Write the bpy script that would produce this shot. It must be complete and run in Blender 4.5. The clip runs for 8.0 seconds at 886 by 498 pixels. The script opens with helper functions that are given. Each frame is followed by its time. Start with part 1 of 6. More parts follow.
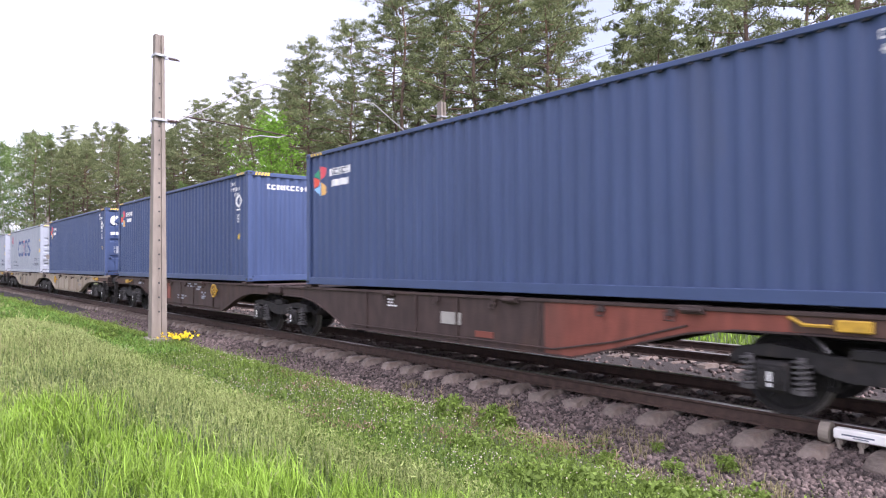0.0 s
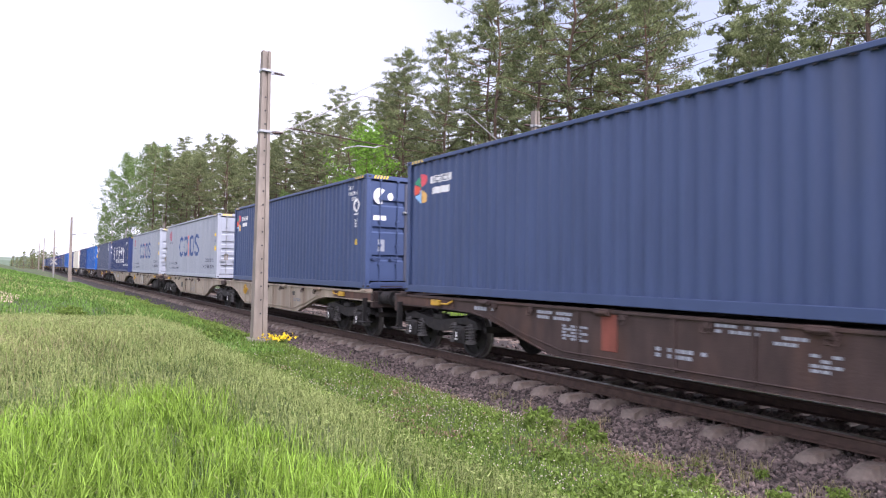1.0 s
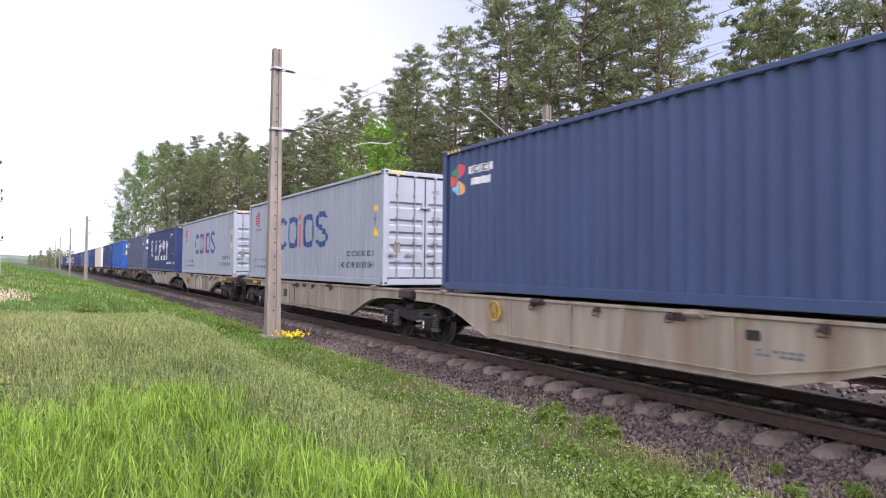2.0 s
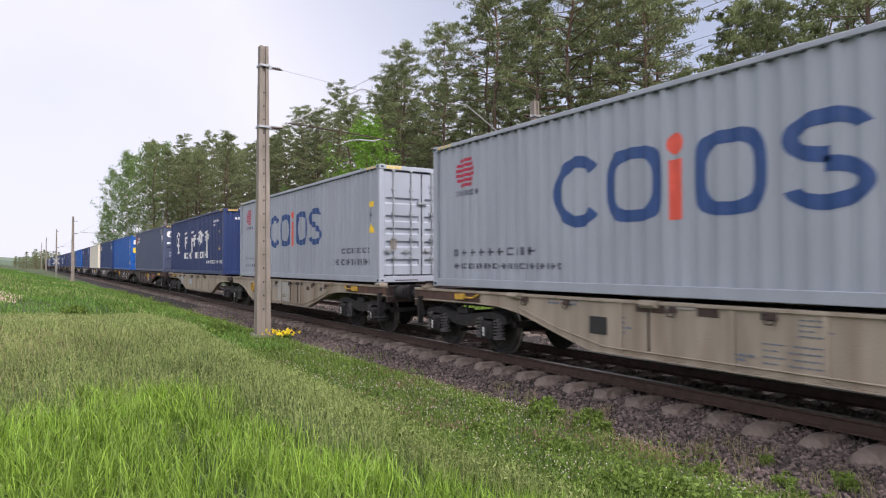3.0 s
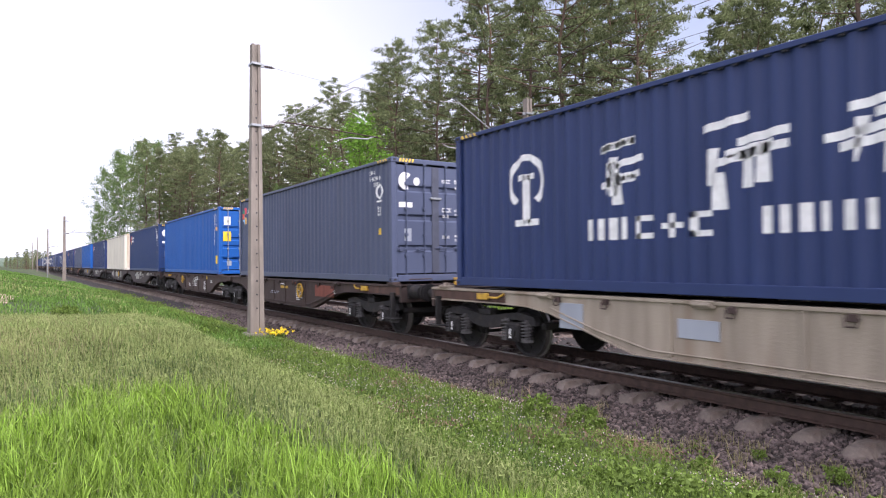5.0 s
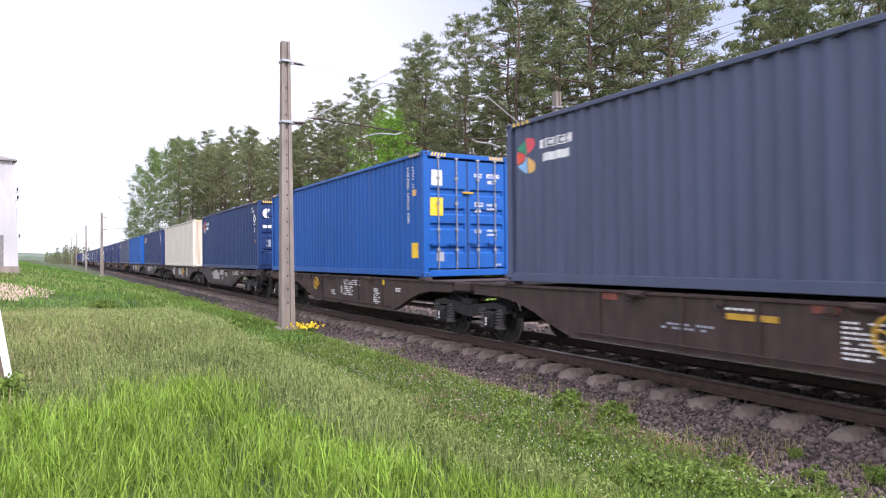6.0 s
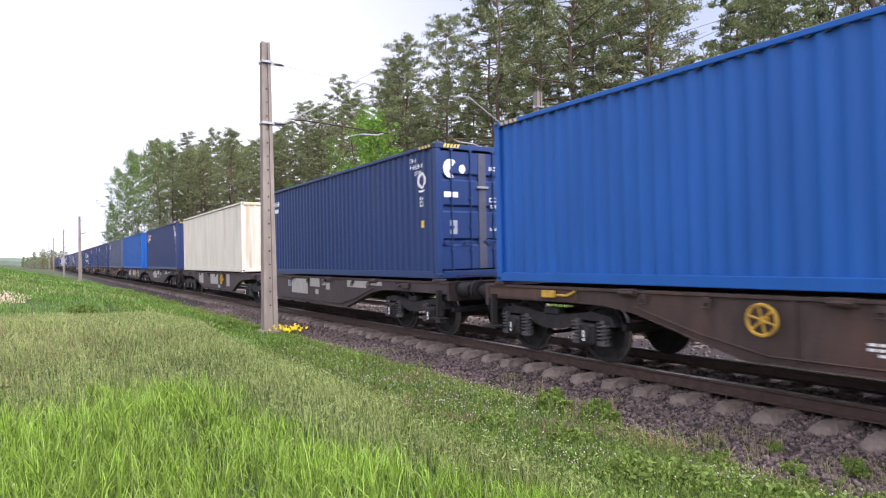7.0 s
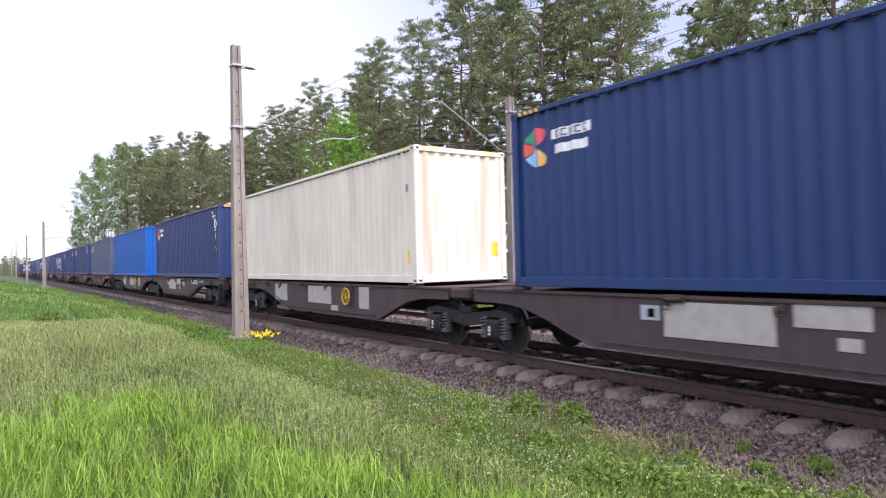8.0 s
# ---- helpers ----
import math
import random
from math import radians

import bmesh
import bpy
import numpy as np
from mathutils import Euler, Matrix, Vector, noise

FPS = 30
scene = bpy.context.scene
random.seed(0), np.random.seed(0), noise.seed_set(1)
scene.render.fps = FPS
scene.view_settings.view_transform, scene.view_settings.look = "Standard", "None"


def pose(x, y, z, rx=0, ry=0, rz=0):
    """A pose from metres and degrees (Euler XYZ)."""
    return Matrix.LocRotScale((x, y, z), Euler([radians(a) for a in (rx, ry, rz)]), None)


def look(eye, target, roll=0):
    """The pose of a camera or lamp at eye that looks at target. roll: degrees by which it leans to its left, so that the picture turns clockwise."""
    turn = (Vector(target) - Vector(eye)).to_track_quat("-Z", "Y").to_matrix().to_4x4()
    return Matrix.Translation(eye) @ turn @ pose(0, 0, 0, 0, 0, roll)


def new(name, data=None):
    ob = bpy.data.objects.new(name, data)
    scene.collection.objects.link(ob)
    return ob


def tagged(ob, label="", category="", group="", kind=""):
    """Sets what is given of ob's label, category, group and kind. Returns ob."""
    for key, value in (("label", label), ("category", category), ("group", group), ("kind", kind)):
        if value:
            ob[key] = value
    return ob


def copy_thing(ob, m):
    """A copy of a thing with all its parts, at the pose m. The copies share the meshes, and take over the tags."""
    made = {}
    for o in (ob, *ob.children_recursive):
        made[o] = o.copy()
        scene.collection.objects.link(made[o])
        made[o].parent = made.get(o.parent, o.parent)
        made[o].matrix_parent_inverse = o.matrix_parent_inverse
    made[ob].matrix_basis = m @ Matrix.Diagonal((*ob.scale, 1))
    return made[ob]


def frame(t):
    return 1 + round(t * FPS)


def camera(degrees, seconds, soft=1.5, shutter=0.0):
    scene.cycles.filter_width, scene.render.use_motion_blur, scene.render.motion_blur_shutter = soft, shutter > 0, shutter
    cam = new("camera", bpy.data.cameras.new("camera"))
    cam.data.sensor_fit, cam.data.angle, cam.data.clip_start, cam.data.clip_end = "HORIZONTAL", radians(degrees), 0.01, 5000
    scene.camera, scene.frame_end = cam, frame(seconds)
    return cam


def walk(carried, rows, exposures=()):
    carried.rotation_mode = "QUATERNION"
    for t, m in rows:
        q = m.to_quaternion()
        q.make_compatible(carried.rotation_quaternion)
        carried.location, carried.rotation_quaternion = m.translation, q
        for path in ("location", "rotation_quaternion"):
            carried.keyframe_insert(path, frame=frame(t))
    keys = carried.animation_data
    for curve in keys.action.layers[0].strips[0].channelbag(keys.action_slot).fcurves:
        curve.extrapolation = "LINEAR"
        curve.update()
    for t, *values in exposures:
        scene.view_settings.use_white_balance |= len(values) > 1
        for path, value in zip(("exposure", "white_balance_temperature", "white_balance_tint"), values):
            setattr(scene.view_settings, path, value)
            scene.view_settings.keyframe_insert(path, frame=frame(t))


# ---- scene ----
# ------------------------------------------------------------------ camera
EYE_Z = 1.70
CAM_ROWS = (  # seconds, yaw, pitch, lean to the right (degrees); the track runs along +Y
    (0.0, -40.95, 1.20, 0.32), (0.5, -37.02, 1.66, 0.08), (1.0, -32.88, 1.97, -0.93),
    (1.5, -31.52, 1.69, -0.84), (3.0, -32.74, 1.28, 0.16), (3.5, -32.53, 0.95, 0.22),
    (4.0, -33.03, 0.72, 0.16), (5.5, -33.31, 1.30, 0.55), (6.0, -30.76, 0.67, 0.55),
    (6.5, -30.52, 0.55, 0.57), (7.0, -32.26, 0.68, 1.16), (7.5, -33.56, 1.07, 1.13),
    (8.0, -34.64, 1.01, 1.45))
EXPOSURES = ((0.0, 0.49, 5950, 28), (0.5, 0.59, 5950, 28), (1.1, 0.33, 5950, 28), (1.7, 0.29, 5950, 28), (2.8, -0.21, 6200, 20), (4.2, -0.27, 6200, 20),
             (5.3, 0.21, 5950, 26), (6.5, 0.15, 6000, 24), (7.5, 0.25, 5900, 26), (8.0, 0.23, 5850, 26))


def cam_pose(yaw, pitch, lean):
    return pose(0, 0, EYE_Z, 0, 0, yaw) @ pose(0, 0, 0, 90 + pitch) @ pose(0, 0, 0, 0, 0, -lean)


cam = camera(68.87, 8.0, soft=1.15, shutter=0.13)
walk(cam, [(t, cam_pose(a, b, c)) for t, a, b, c in CAM_ROWS], EXPOSURES)

# ------------------------------------------------------------------ world and sun
SUN_ELEV, SUN_FROM = 53.0, (0.22, -1.0)     # degrees above the horizon; where the sun stands
world = bpy.data.worlds.new("sky")
scene.world = world
world.use_nodes = True
wn, wl = world.node_tree.nodes, world.node_tree.links
bg = wn["Background"]
sky = wn.new("ShaderNodeTexSky")
sky.sky_type, sky.sun_disc = "NISHITA", False
sky.sun_elevation = radians(SUN_ELEV)
sky.sun_rotation = math.atan2(SUN_FROM[0], SUN_FROM[1])
sky.dust_density, sky.air_density, sky.ozone_density = 1.0, 1.0, 1.0
coord = wn.new("ShaderNodeTexCoord")
cloud = wn.new("ShaderNodeTexNoise")
cloud.inputs["Scale"].default_value, cloud.inputs["Detail"].default_value = 2.2, 6.0
ramp = wn.new("ShaderNodeValToRGB")
ramp.color_ramp.elements[0].position, ramp.color_ramp.elements[1].position = 0.34, 0.55
ramp.color_ramp.elements[0].color = (0.88, 0.88, 0.88, 1)
mixw = wn.new("ShaderNodeMix")
mixw.data_type = "RGBA"
# thin cloud is brighter round the veiled sun
glare = wn.new("ShaderNodeVectorMath")
glare.operation = "DOT_PRODUCT"
glare.inputs[1].default_value = Vector((SUN_FROM[0], SUN_FROM[1], 0.9)).normalized()
veil = wn.new("ShaderNodeMapRange")
veil.interpolation_type = "SMOOTHSTEP"
veil.inputs["From Min"].default_value, veil.inputs["From Max"].default_value = -0.1, 1.0
white = wn.new("ShaderNodeMix")
white.data_type = "RGBA"
white.inputs["A"].default_value, white.inputs["B"].default_value = (11.0, 11.15, 11.5, 1), (23.0, 22.3, 21.2, 1)
wl.new(coord.outputs["Generated"], glare.inputs[0])
wl.new(glare.outputs["Value"], veil.inputs["Value"])
wl.new(veil.outputs["Result"], white.inputs["Factor"])
wl.new(white.outputs["Result"], mixw.inputs["B"])
wl.new(coord.outputs["Generated"], cloud.inputs["Vector"])
wl.new(cloud.outputs["Fac"], ramp.inputs["Fac"])
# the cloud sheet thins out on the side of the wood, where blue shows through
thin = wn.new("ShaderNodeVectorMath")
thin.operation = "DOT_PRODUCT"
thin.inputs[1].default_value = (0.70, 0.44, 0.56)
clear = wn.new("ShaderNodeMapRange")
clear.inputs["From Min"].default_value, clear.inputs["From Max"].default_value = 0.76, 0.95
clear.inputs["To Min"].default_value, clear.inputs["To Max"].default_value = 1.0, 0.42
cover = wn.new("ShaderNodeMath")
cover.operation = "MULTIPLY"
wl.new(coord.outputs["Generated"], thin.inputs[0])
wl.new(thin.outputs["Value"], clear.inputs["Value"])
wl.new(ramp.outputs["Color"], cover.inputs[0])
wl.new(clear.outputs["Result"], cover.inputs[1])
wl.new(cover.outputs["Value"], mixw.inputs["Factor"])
blue = wn.new("ShaderNodeVectorMath")
blue.operation = "SCALE"
blue.inputs["Scale"].default_value = 1.5
wl.new(sky.outputs["Color"], blue.inputs[0])
wl.new(blue.outputs["Vector"], mixw.inputs["A"])
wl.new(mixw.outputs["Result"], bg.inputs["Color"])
bg.inputs["Strength"].default_value = 0.10

sun = new("sun", bpy.data.lights.new("sun", "SUN"))
sun.data.energy, sun.data.angle, sun.data.color = 4.0, radians(9.0), (1.0, 0.95, 0.87)
_h = math.hypot(*SUN_FROM)
_s = Vector((SUN_FROM[0] / _h, SUN_FROM[1] / _h, math.tan(radians(SUN_ELEV))))
sun.matrix_world = look(_s * 50, (0, 0, 0))


# ------------------------------------------------------------------ materials
def material(name, colour, rough=0.6, metal=0.0, vary=0.25, scale=3.0, second=None, blotch=0.0,
             blotch_scale=1.2, bump=0.2, bump_scale=40.0, island=0.0, objects=0.0, stretch=(1, 1, 1), spec=0.5, through_light=0.0):
    """A surface: base colour, fine grain, broad patches of a second colour, relief."""
    m = bpy.data.materials.new(name)
    m.use_nodes = True
    n, l = m.node_tree.nodes, m.node_tree.links
    b = n["Principled BSDF"]
    b.inputs["Roughness"].default_value, b.inputs["Metallic"].default_value = rough, metal
    b.inputs["Specular IOR Level"].default_value = spec
    co = n.new("ShaderNodeTexCoord")
    mp = n.new("ShaderNodeMapping")
    mp.inputs["Scale"].default_value = stretch
    l.new(co.outputs["Object"], mp.inputs["Vector"])

    def noise_fac(sc, detail, lo, hi, raw=False):
        t = n.new("ShaderNodeTexNoise")
        t.inputs["Scale"].default_value, t.inputs["Detail"].default_value = sc, detail
        l.new(co.outputs["Object"] if raw else mp.outputs["Vector"], t.inputs["Vector"])
        r = n.new("ShaderNodeMapRange")
        r.inputs["From Min"].default_value, r.inputs["From Max"].default_value = 0.3, 0.7
        r.inputs["To Min"].default_value, r.inputs["To Max"].default_value = lo, hi
        l.new(t.outputs["Fac"], r.inputs["Value"])
        return r.outputs["Result"], t.outputs["Fac"]

    grain, _ = noise_fac(scale, 5.0, 1 - vary, 1 + vary)
    mul = n.new("ShaderNodeMix")
    mul.data_type, mul.blend_type = "RGBA", "MULTIPLY"
    mul.inputs["Factor"].default_value = 1.0
    mul.inputs["A"].default_value = (*colour, 1)
    l.new(grain, mul.inputs["B"])
    out = mul.outputs["Result"]
    if second:
        bf, _ = noise_fac(blotch_scale, 7.0, -0.6 + blotch, 0.6 + blotch)
        mx = n.new("ShaderNodeMix")
        mx.data_type, mx.clamp_factor = "RGBA", True
        mx.inputs["B"].default_value = (*second, 1)
        l.new(bf, mx.inputs["Factor"])
        l.new(out, mx.inputs["A"])
        out = mx.outputs["Result"]
    if island or objects:
        g = n.new("ShaderNodeNewGeometry") if island else n.new("ShaderNodeObjectInfo")
        amount = island or objects
        r = n.new("ShaderNodeMapRange")
        r.inputs["To Min"].default_value, r.inputs["To Max"].default_value = 1 - amount, 1 + amount
        l.new(g.outputs["Random Per Island" if island else "Random"], r.inputs["Value"])
        m2 = n.new("ShaderNodeMix")
        m2.data_type, m2.blend_type = "RGBA", "MULTIPLY"
        m2.inputs["Factor"].default_value = 1.0
        l.new(out, m2.inputs["A"])
        l.new(r.outputs["Result"], m2.inputs["B"])
        out = m2.outputs["Result"]
    l.new(out, b.inputs["Base Color"])
    if bump:
        t = n.new("ShaderNodeTexNoise")
        t.inputs["Scale"].default_value, t.inputs["Detail"].default_value = bump_scale, 4.0
        l.new(co.outputs["Object"], t.inputs["Vector"])
        bp = n.new("ShaderNodeBump")
        bp.inputs["Strength"].default_value, bp.inputs["Distance"].default_value = bump, 0.02
        l.new(t.outputs["Fac"], bp.inputs["Height"])
        l.new(bp.outputs["Normal"], b.inputs["Normal"])
    if through_light:
        tr = n.new("ShaderNodeBsdfTranslucent")
        mxs = n.new("ShaderNodeMixShader")
        mxs.inputs["Fac"].default_value = through_light
        l.new(out, tr.inputs["Color"])
        l.new(b.outputs["BSDF"], mxs.inputs[1])
        l.new(tr.outputs["BSDF"], mxs.inputs[2])
        l.new(mxs.outputs["Shader"], n["Material Output"].inputs["Surface"])
    return m


def paint(name, colour, dirt=(0.10, 0.10, 0.10), amount=-0.50):
    return material(name, colour, rough=0.48, vary=0.10, scale=1.6, second=dirt, blotch=amount, blotch_scale=0.9,
                    bump=0.05, bump_scale=14, stretch=(1, 1, 0.22), spec=0.30)


SLATE = paint("slate_blue_paint", (0.054, 0.083, 0.178))
SLATE_GREY = paint("grey_blue_paint", (0.078, 0.096, 0.160))
NAVY = paint("navy_paint", (0.017, 0.043, 0.140))
NAVY_B = paint("navy_blue_paint", (0.025, 0.043, 0.13))
VIVID = paint("vivid_blue_paint", (0.012, 0.100, 0.38))
PALE = paint("pale_grey_paint", (0.330, 0.362, 0.420), dirt=(0.30, 0.29, 0.27))
CREAM = paint("cream_paint", (0.66, 0.63, 0.54), dirt=(0.38, 0.25, 0.13), amount=-0.38)
CREAM_RUST = material("rust_streaked_cream", (0.68, 0.64, 0.54), rough=0.5, vary=0.08, scale=1.6, second=(0.40, 0.26, 0.13), blotch=-0.03,
                      blotch_scale=1.3, bump=0.06, bump_scale=14, stretch=(2.2, 1, 0.16), spec=0.4)
MARK_WHITE = material("white_marking", (0.78, 0.79, 0.80), rough=0.5, vary=0.12, scale=9, bump=0)
MARK_BLUE = material("blue_marking", (0.017, 0.062, 0.21), rough=0.45, vary=0.1, scale=6, bump=0)
MARK_RED = material("red_marking", (0.75, 0.10, 0.06), rough=0.45, vary=0.1, scale=6, bump=0)
MARK_ROSE = material("rose_red_marking", (0.70, 0.09, 0.12), rough=0.45, vary=0.1, scale=6, bump=0)
MARK_CRIMSON = material("crimson_marking", (0.42, 0.022, 0.06), rough=0.45, vary=0.1, scale=6, bump=0)
MARK_GREEN = material("green_marking", (0.03, 0.30, 0.16), rough=0.45, vary=0.1, scale=6, bump=0)
MARK_SKY = material("sky_blue_marking", (0.28, 0.55, 0.85), rough=0.45, vary=0.1, scale=6, bump=0)
MARK_OCHRE = material("ochre_marking", (0.75, 0.45, 0.14), rough=0.45, vary=0.1, scale=6, bump=0)
MARK_GREY = material("grey_marking", (0.13, 0.15, 0.20), rough=0.5, vary=0.12, scale=9, bump=0)
MARK_INK = material("faded_ink_marking", (0.075, 0.085, 0.12), rough=0.5, vary=0.2, scale=9, bump=0)
MARK_YELLOW = material("yellow_marking", (0.83, 0.56, 0.03), rough=0.45, vary=0.12, scale=9, bump=0)
MARK_BLACK = material("black_marking", (0.02, 0.02, 0.022), rough=0.5, vary=0.1, scale=9, bump=0)
DARK_STRIP = material("dark_door_strip", (0.060, 0.068, 0.100), rough=0.6, vary=0.15, scale=5, bump=0)
GASKET = material("black_door_gasket", (0.02, 0.021, 0.024), rough=0.7, bump=0)
TUBE_GREY = material("weathered_tube", (0.36, 0.36, 0.36), rough=0.7, vary=0.2, scale=14, bump=0.1)
ZINC = material("galvanised_steel", (0.33, 0.35, 0.37), rough=0.42, metal=0.6, vary=0.2, scale=14, bump=0.1)
RUST_FRAME = material("rusty_brown_frame", (0.050, 0.032, 0.029), rough=0.78, vary=0.3, scale=5,
                      second=(0.105, 0.052, 0.034), blotch=-0.15, blotch_scale=1.3, bump=0.25, bump_scale=30, stretch=(1, 1, 0.4))
RED_FRAME = material("faded_red_frame", (0.20, 0.058, 0.040), rough=0.75, vary=0.25, scale=5,
                     second=(0.09, 0.05, 0.04), blotch=-0.10, blotch_scale=1.0, bump=0.25, bump_scale=30, stretch=(1, 1, 0.4))
PLUM_FRAME = material("dark_plum_frame", (0.052, 0.037, 0.041), rough=0.7, vary=0.2, scale=5,
                      second=(0.10, 0.062, 0.045), blotch=-0.2, blotch_scale=1.1, bump=0.2, bump_scale=30, stretch=(1, 1, 0.4))
SAND_FRAME = material("dirty_beige_frame", (0.315, 0.27, 0.215), rough=0.75, vary=0.2, scale=4,
                      second=(0.17, 0.095, 0.055), blotch=-0.06, blotch_scale=2.2, bump=0.25, bump_scale=30, stretch=(1, 1, 0.14))
RUST_ORANGE = material("flaking_orange_rust", (0.080, 0.045, 0.036), rough=0.8, vary=0.3, scale=6,
                       second=(0.20, 0.085, 0.045), blotch=0.0, blotch_scale=2.4, bump=0.3, bump_scale=30, stretch=(1, 1, 0.35))
# Grimy steel, its base colour also darkened for the shade beneath the wagons.
BOGIE = material("grimy_shaded_steel", (0.015, 0.014, 0.015), rough=0.85, vary=0.4, scale=9,
                 second=(0.050, 0.038, 0.031), blotch=-0.15, blotch_scale=4, bump=0.3, bump_scale=50)
SPRING = material("worn_spring_steel", (0.075, 0.072, 0.075), rough=0.6, vary=0.3, scale=9, second=(0.03, 0.026, 0.024), blotch=-0.1, blotch_scale=6, bump=0.1)
TREAD = material("worn_wheel_steel", (0.24, 0.23, 0.225), rough=0.35, metal=0.8, vary=0.2, scale=9, bump=0.05)
HANDLE_YELLOW = material("chipped_yellow_paint", (0.52, 0.31, 0.03), rough=0.6, vary=0.2, scale=10,
                         second=(0.12, 0.07, 0.045), blotch=0.0, blotch_scale=6, bump=0.15)
RAIL_RUST = material("rusty_rail_web", (0.056, 0.034, 0.027), rough=0.85, vary=0.3, scale=9, bump=0.2)
RAIL_HEAD = material("polished_rail_head", (0.40, 0.38, 0.37), rough=0.28, metal=0.9, vary=0.15, scale=6, bump=0.03)
SLEEPER = material("weathered_sleeper", (0.155, 0.128, 0.112), rough=0.9, vary=0.35, scale=9,
                   second=(0.115, 0.075, 0.055), blotch=0.02, blotch_scale=4, bump=0.6, bump_scale=26, objects=0.22)
BALLAST = material("ballast_stone", (0.098, 0.075, 0.070), rough=0.92, vary=0.3, scale=14, island=0.78, bump=0.4, bump_scale=70)
# Bed tone far below the stones' own, painting the shade in their gaps.
SHADED_BED = material("ballast_bed", (0.032, 0.026, 0.025), rough=0.95, vary=0.5, scale=26, bump=1.0, bump_scale=32)
CONCRETE = material("mast_concrete", (0.235, 0.205, 0.175), rough=0.85, vary=0.2, scale=5,
                    second=(0.15, 0.13, 0.11), blotch=-0.05, blotch_scale=1.6, bump=0.35, bump_scale=45, stretch=(1, 1, 0.3))
INSULATOR = material("brown_insulator", (0.05, 0.028, 0.022), rough=0.25, bump=0)
WIRE = material("dull_wire", (0.06, 0.055, 0.05), rough=0.5, metal=0.5, bump=0)
PLASTER = material("peeling_white_plaster", (0.46, 0.46, 0.48), rough=0.85, vary=0.14, scale=2.2,
                   second=(0.34, 0.33, 0.33), blotch=-0.18, blotch_scale=1.1, bump=0.3, bump_scale=20, stretch=(1, 1, 0.25))
ROOF_SHEET = material("grey_roof_sheet", (0.20, 0.19, 0.19), rough=0.7, vary=0.2, scale=4, bump=0.2)
OLD_WOOD = material("weathered_wood", (0.15, 0.115, 0.085), rough=0.85, vary=0.35, scale=5, bump=0.5, bump_scale=25, stretch=(6, 6, 0.5))
WHITE_PAINT = material("white_painted_board", (0.80, 0.80, 0.79), rough=0.55, vary=0.08, scale=5, bump=0.1)
PLATE = material("dull_white_plate", (0.36, 0.35, 0.325), rough=0.6, vary=0.12, scale=6, second=(0.33, 0.30, 0.27), blotch=-0.3, blotch_scale=3, bump=0.05)
# Soil colour darkened for the shade low down among the grass stems.
GROUND = material("meadow_soil", (0.036, 0.056, 0.016), rough=0.95, vary=0.35, scale=3.0,
                  second=(0.15, 0.145, 0.065), blotch=-0.08, blotch_scale=0.16, bump=0.7, bump_scale=9)
DIRT = material("sandy_soil", (0.36, 0.27, 0.205), rough=0.95, vary=0.2, scale=1.5,
                second=(0.24, 0.20, 0.12), blotch=-0.1, blotch_scale=0.5, bump=0.5, bump_scale=6)
BLADE = material("grass_blade", (0.198, 0.318, 0.042), rough=0.5, vary=0.28, scale=0.7,
                 second=(0.18, 0.23, 0.060), blotch=-0.12, blotch_scale=0.33, bump=0, island=0.5, through_light=0.35, spec=0.25)
# Green set darker than BLADE, to paint the shade deep in the grass.
SHADED_UNDER = material("shaded_short_grass", (0.075, 0.135, 0.026), rough=0.6, vary=0.3, scale=0.8, second=(0.16, 0.17, 0.06), blotch=-0.1, blotch_scale=0.4,
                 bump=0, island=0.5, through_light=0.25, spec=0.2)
SEED = material("pale_seed_heads", (0.255, 0.305, 0.112), rough=0.8, vary=0.2, scale=0.8,
                second=(0.28, 0.26, 0.14), blotch=-0.1, blotch_scale=0.3, bump=0, island=0.3, through_light=0.3, spec=0.1)
MEADOW = material("meadow_blade", (0.120, 0.225, 0.042), rough=0.6, vary=0.28, scale=0.5,
                  second=(0.20, 0.25, 0.08), blotch=-0.1, blotch_scale=0.12, bump=0, island=0.4, through_light=0.3, spec=0.2)
WEED = material("weed_leaf", (0.142, 0.215, 0.040), rough=0.6, vary=0.25, scale=1.5, bump=0, island=0.4, through_light=0.3, spec=0.25)
PETAL_WHITE = material("clover_blossom", (0.45, 0.41, 0.35), rough=0.8, vary=0.15, scale=4, bump=0, island=0.2)
PETAL_YELLOW = material("yellow_petal", (0.85, 0.66, 0.01), rough=0.6, vary=0.15, scale=5, bump=0, island=0.15)
DRY_GRASS = material("dry_tan_grass", (0.27, 0.25, 0.13), rough=0.9, vary=0.25, scale=0.8, bump=0, island=0.3, through_light=0.3, spec=0.1)
SORREL = material("dry_sorrel", (0.24, 0.16, 0.12), rough=0.9, vary=0.25, scale=2.0, bump=0, island=0.35, through_light=0.2, spec=0.1)
DRY_STEM = material("dry_stem", (0.30, 0.22, 0.15), rough=0.9, vary=0.2, scale=5, bump=0)
BARK = material("pine_bark", (0.115, 0.078, 0.058), rough=0.9, vary=0.3, scale=5,
                second=(0.33, 0.17, 0.095), blotch=0.08, blotch_scale=0.30, bump=0.6, bump_scale=16, stretch=(2, 2, 0.5))
BIRCH_BARK = material("birch_bark", (0.50, 0.48, 0.44), rough=0.8, vary=0.2, scale=5,
                      second=(0.08, 0.07, 0.06), blotch=-0.2, blotch_scale=3, bump=0.3)
NEEDLES = material("pine_needles", (0.190, 0.225, 0.105), rough=0.65, vary=0.35, scale=0.45,
                   second=(0.175, 0.150, 0.095), blotch=-0.12, blotch_scale=0.3, bump=0, island=0.5, through_light=0.32, spec=0.2)
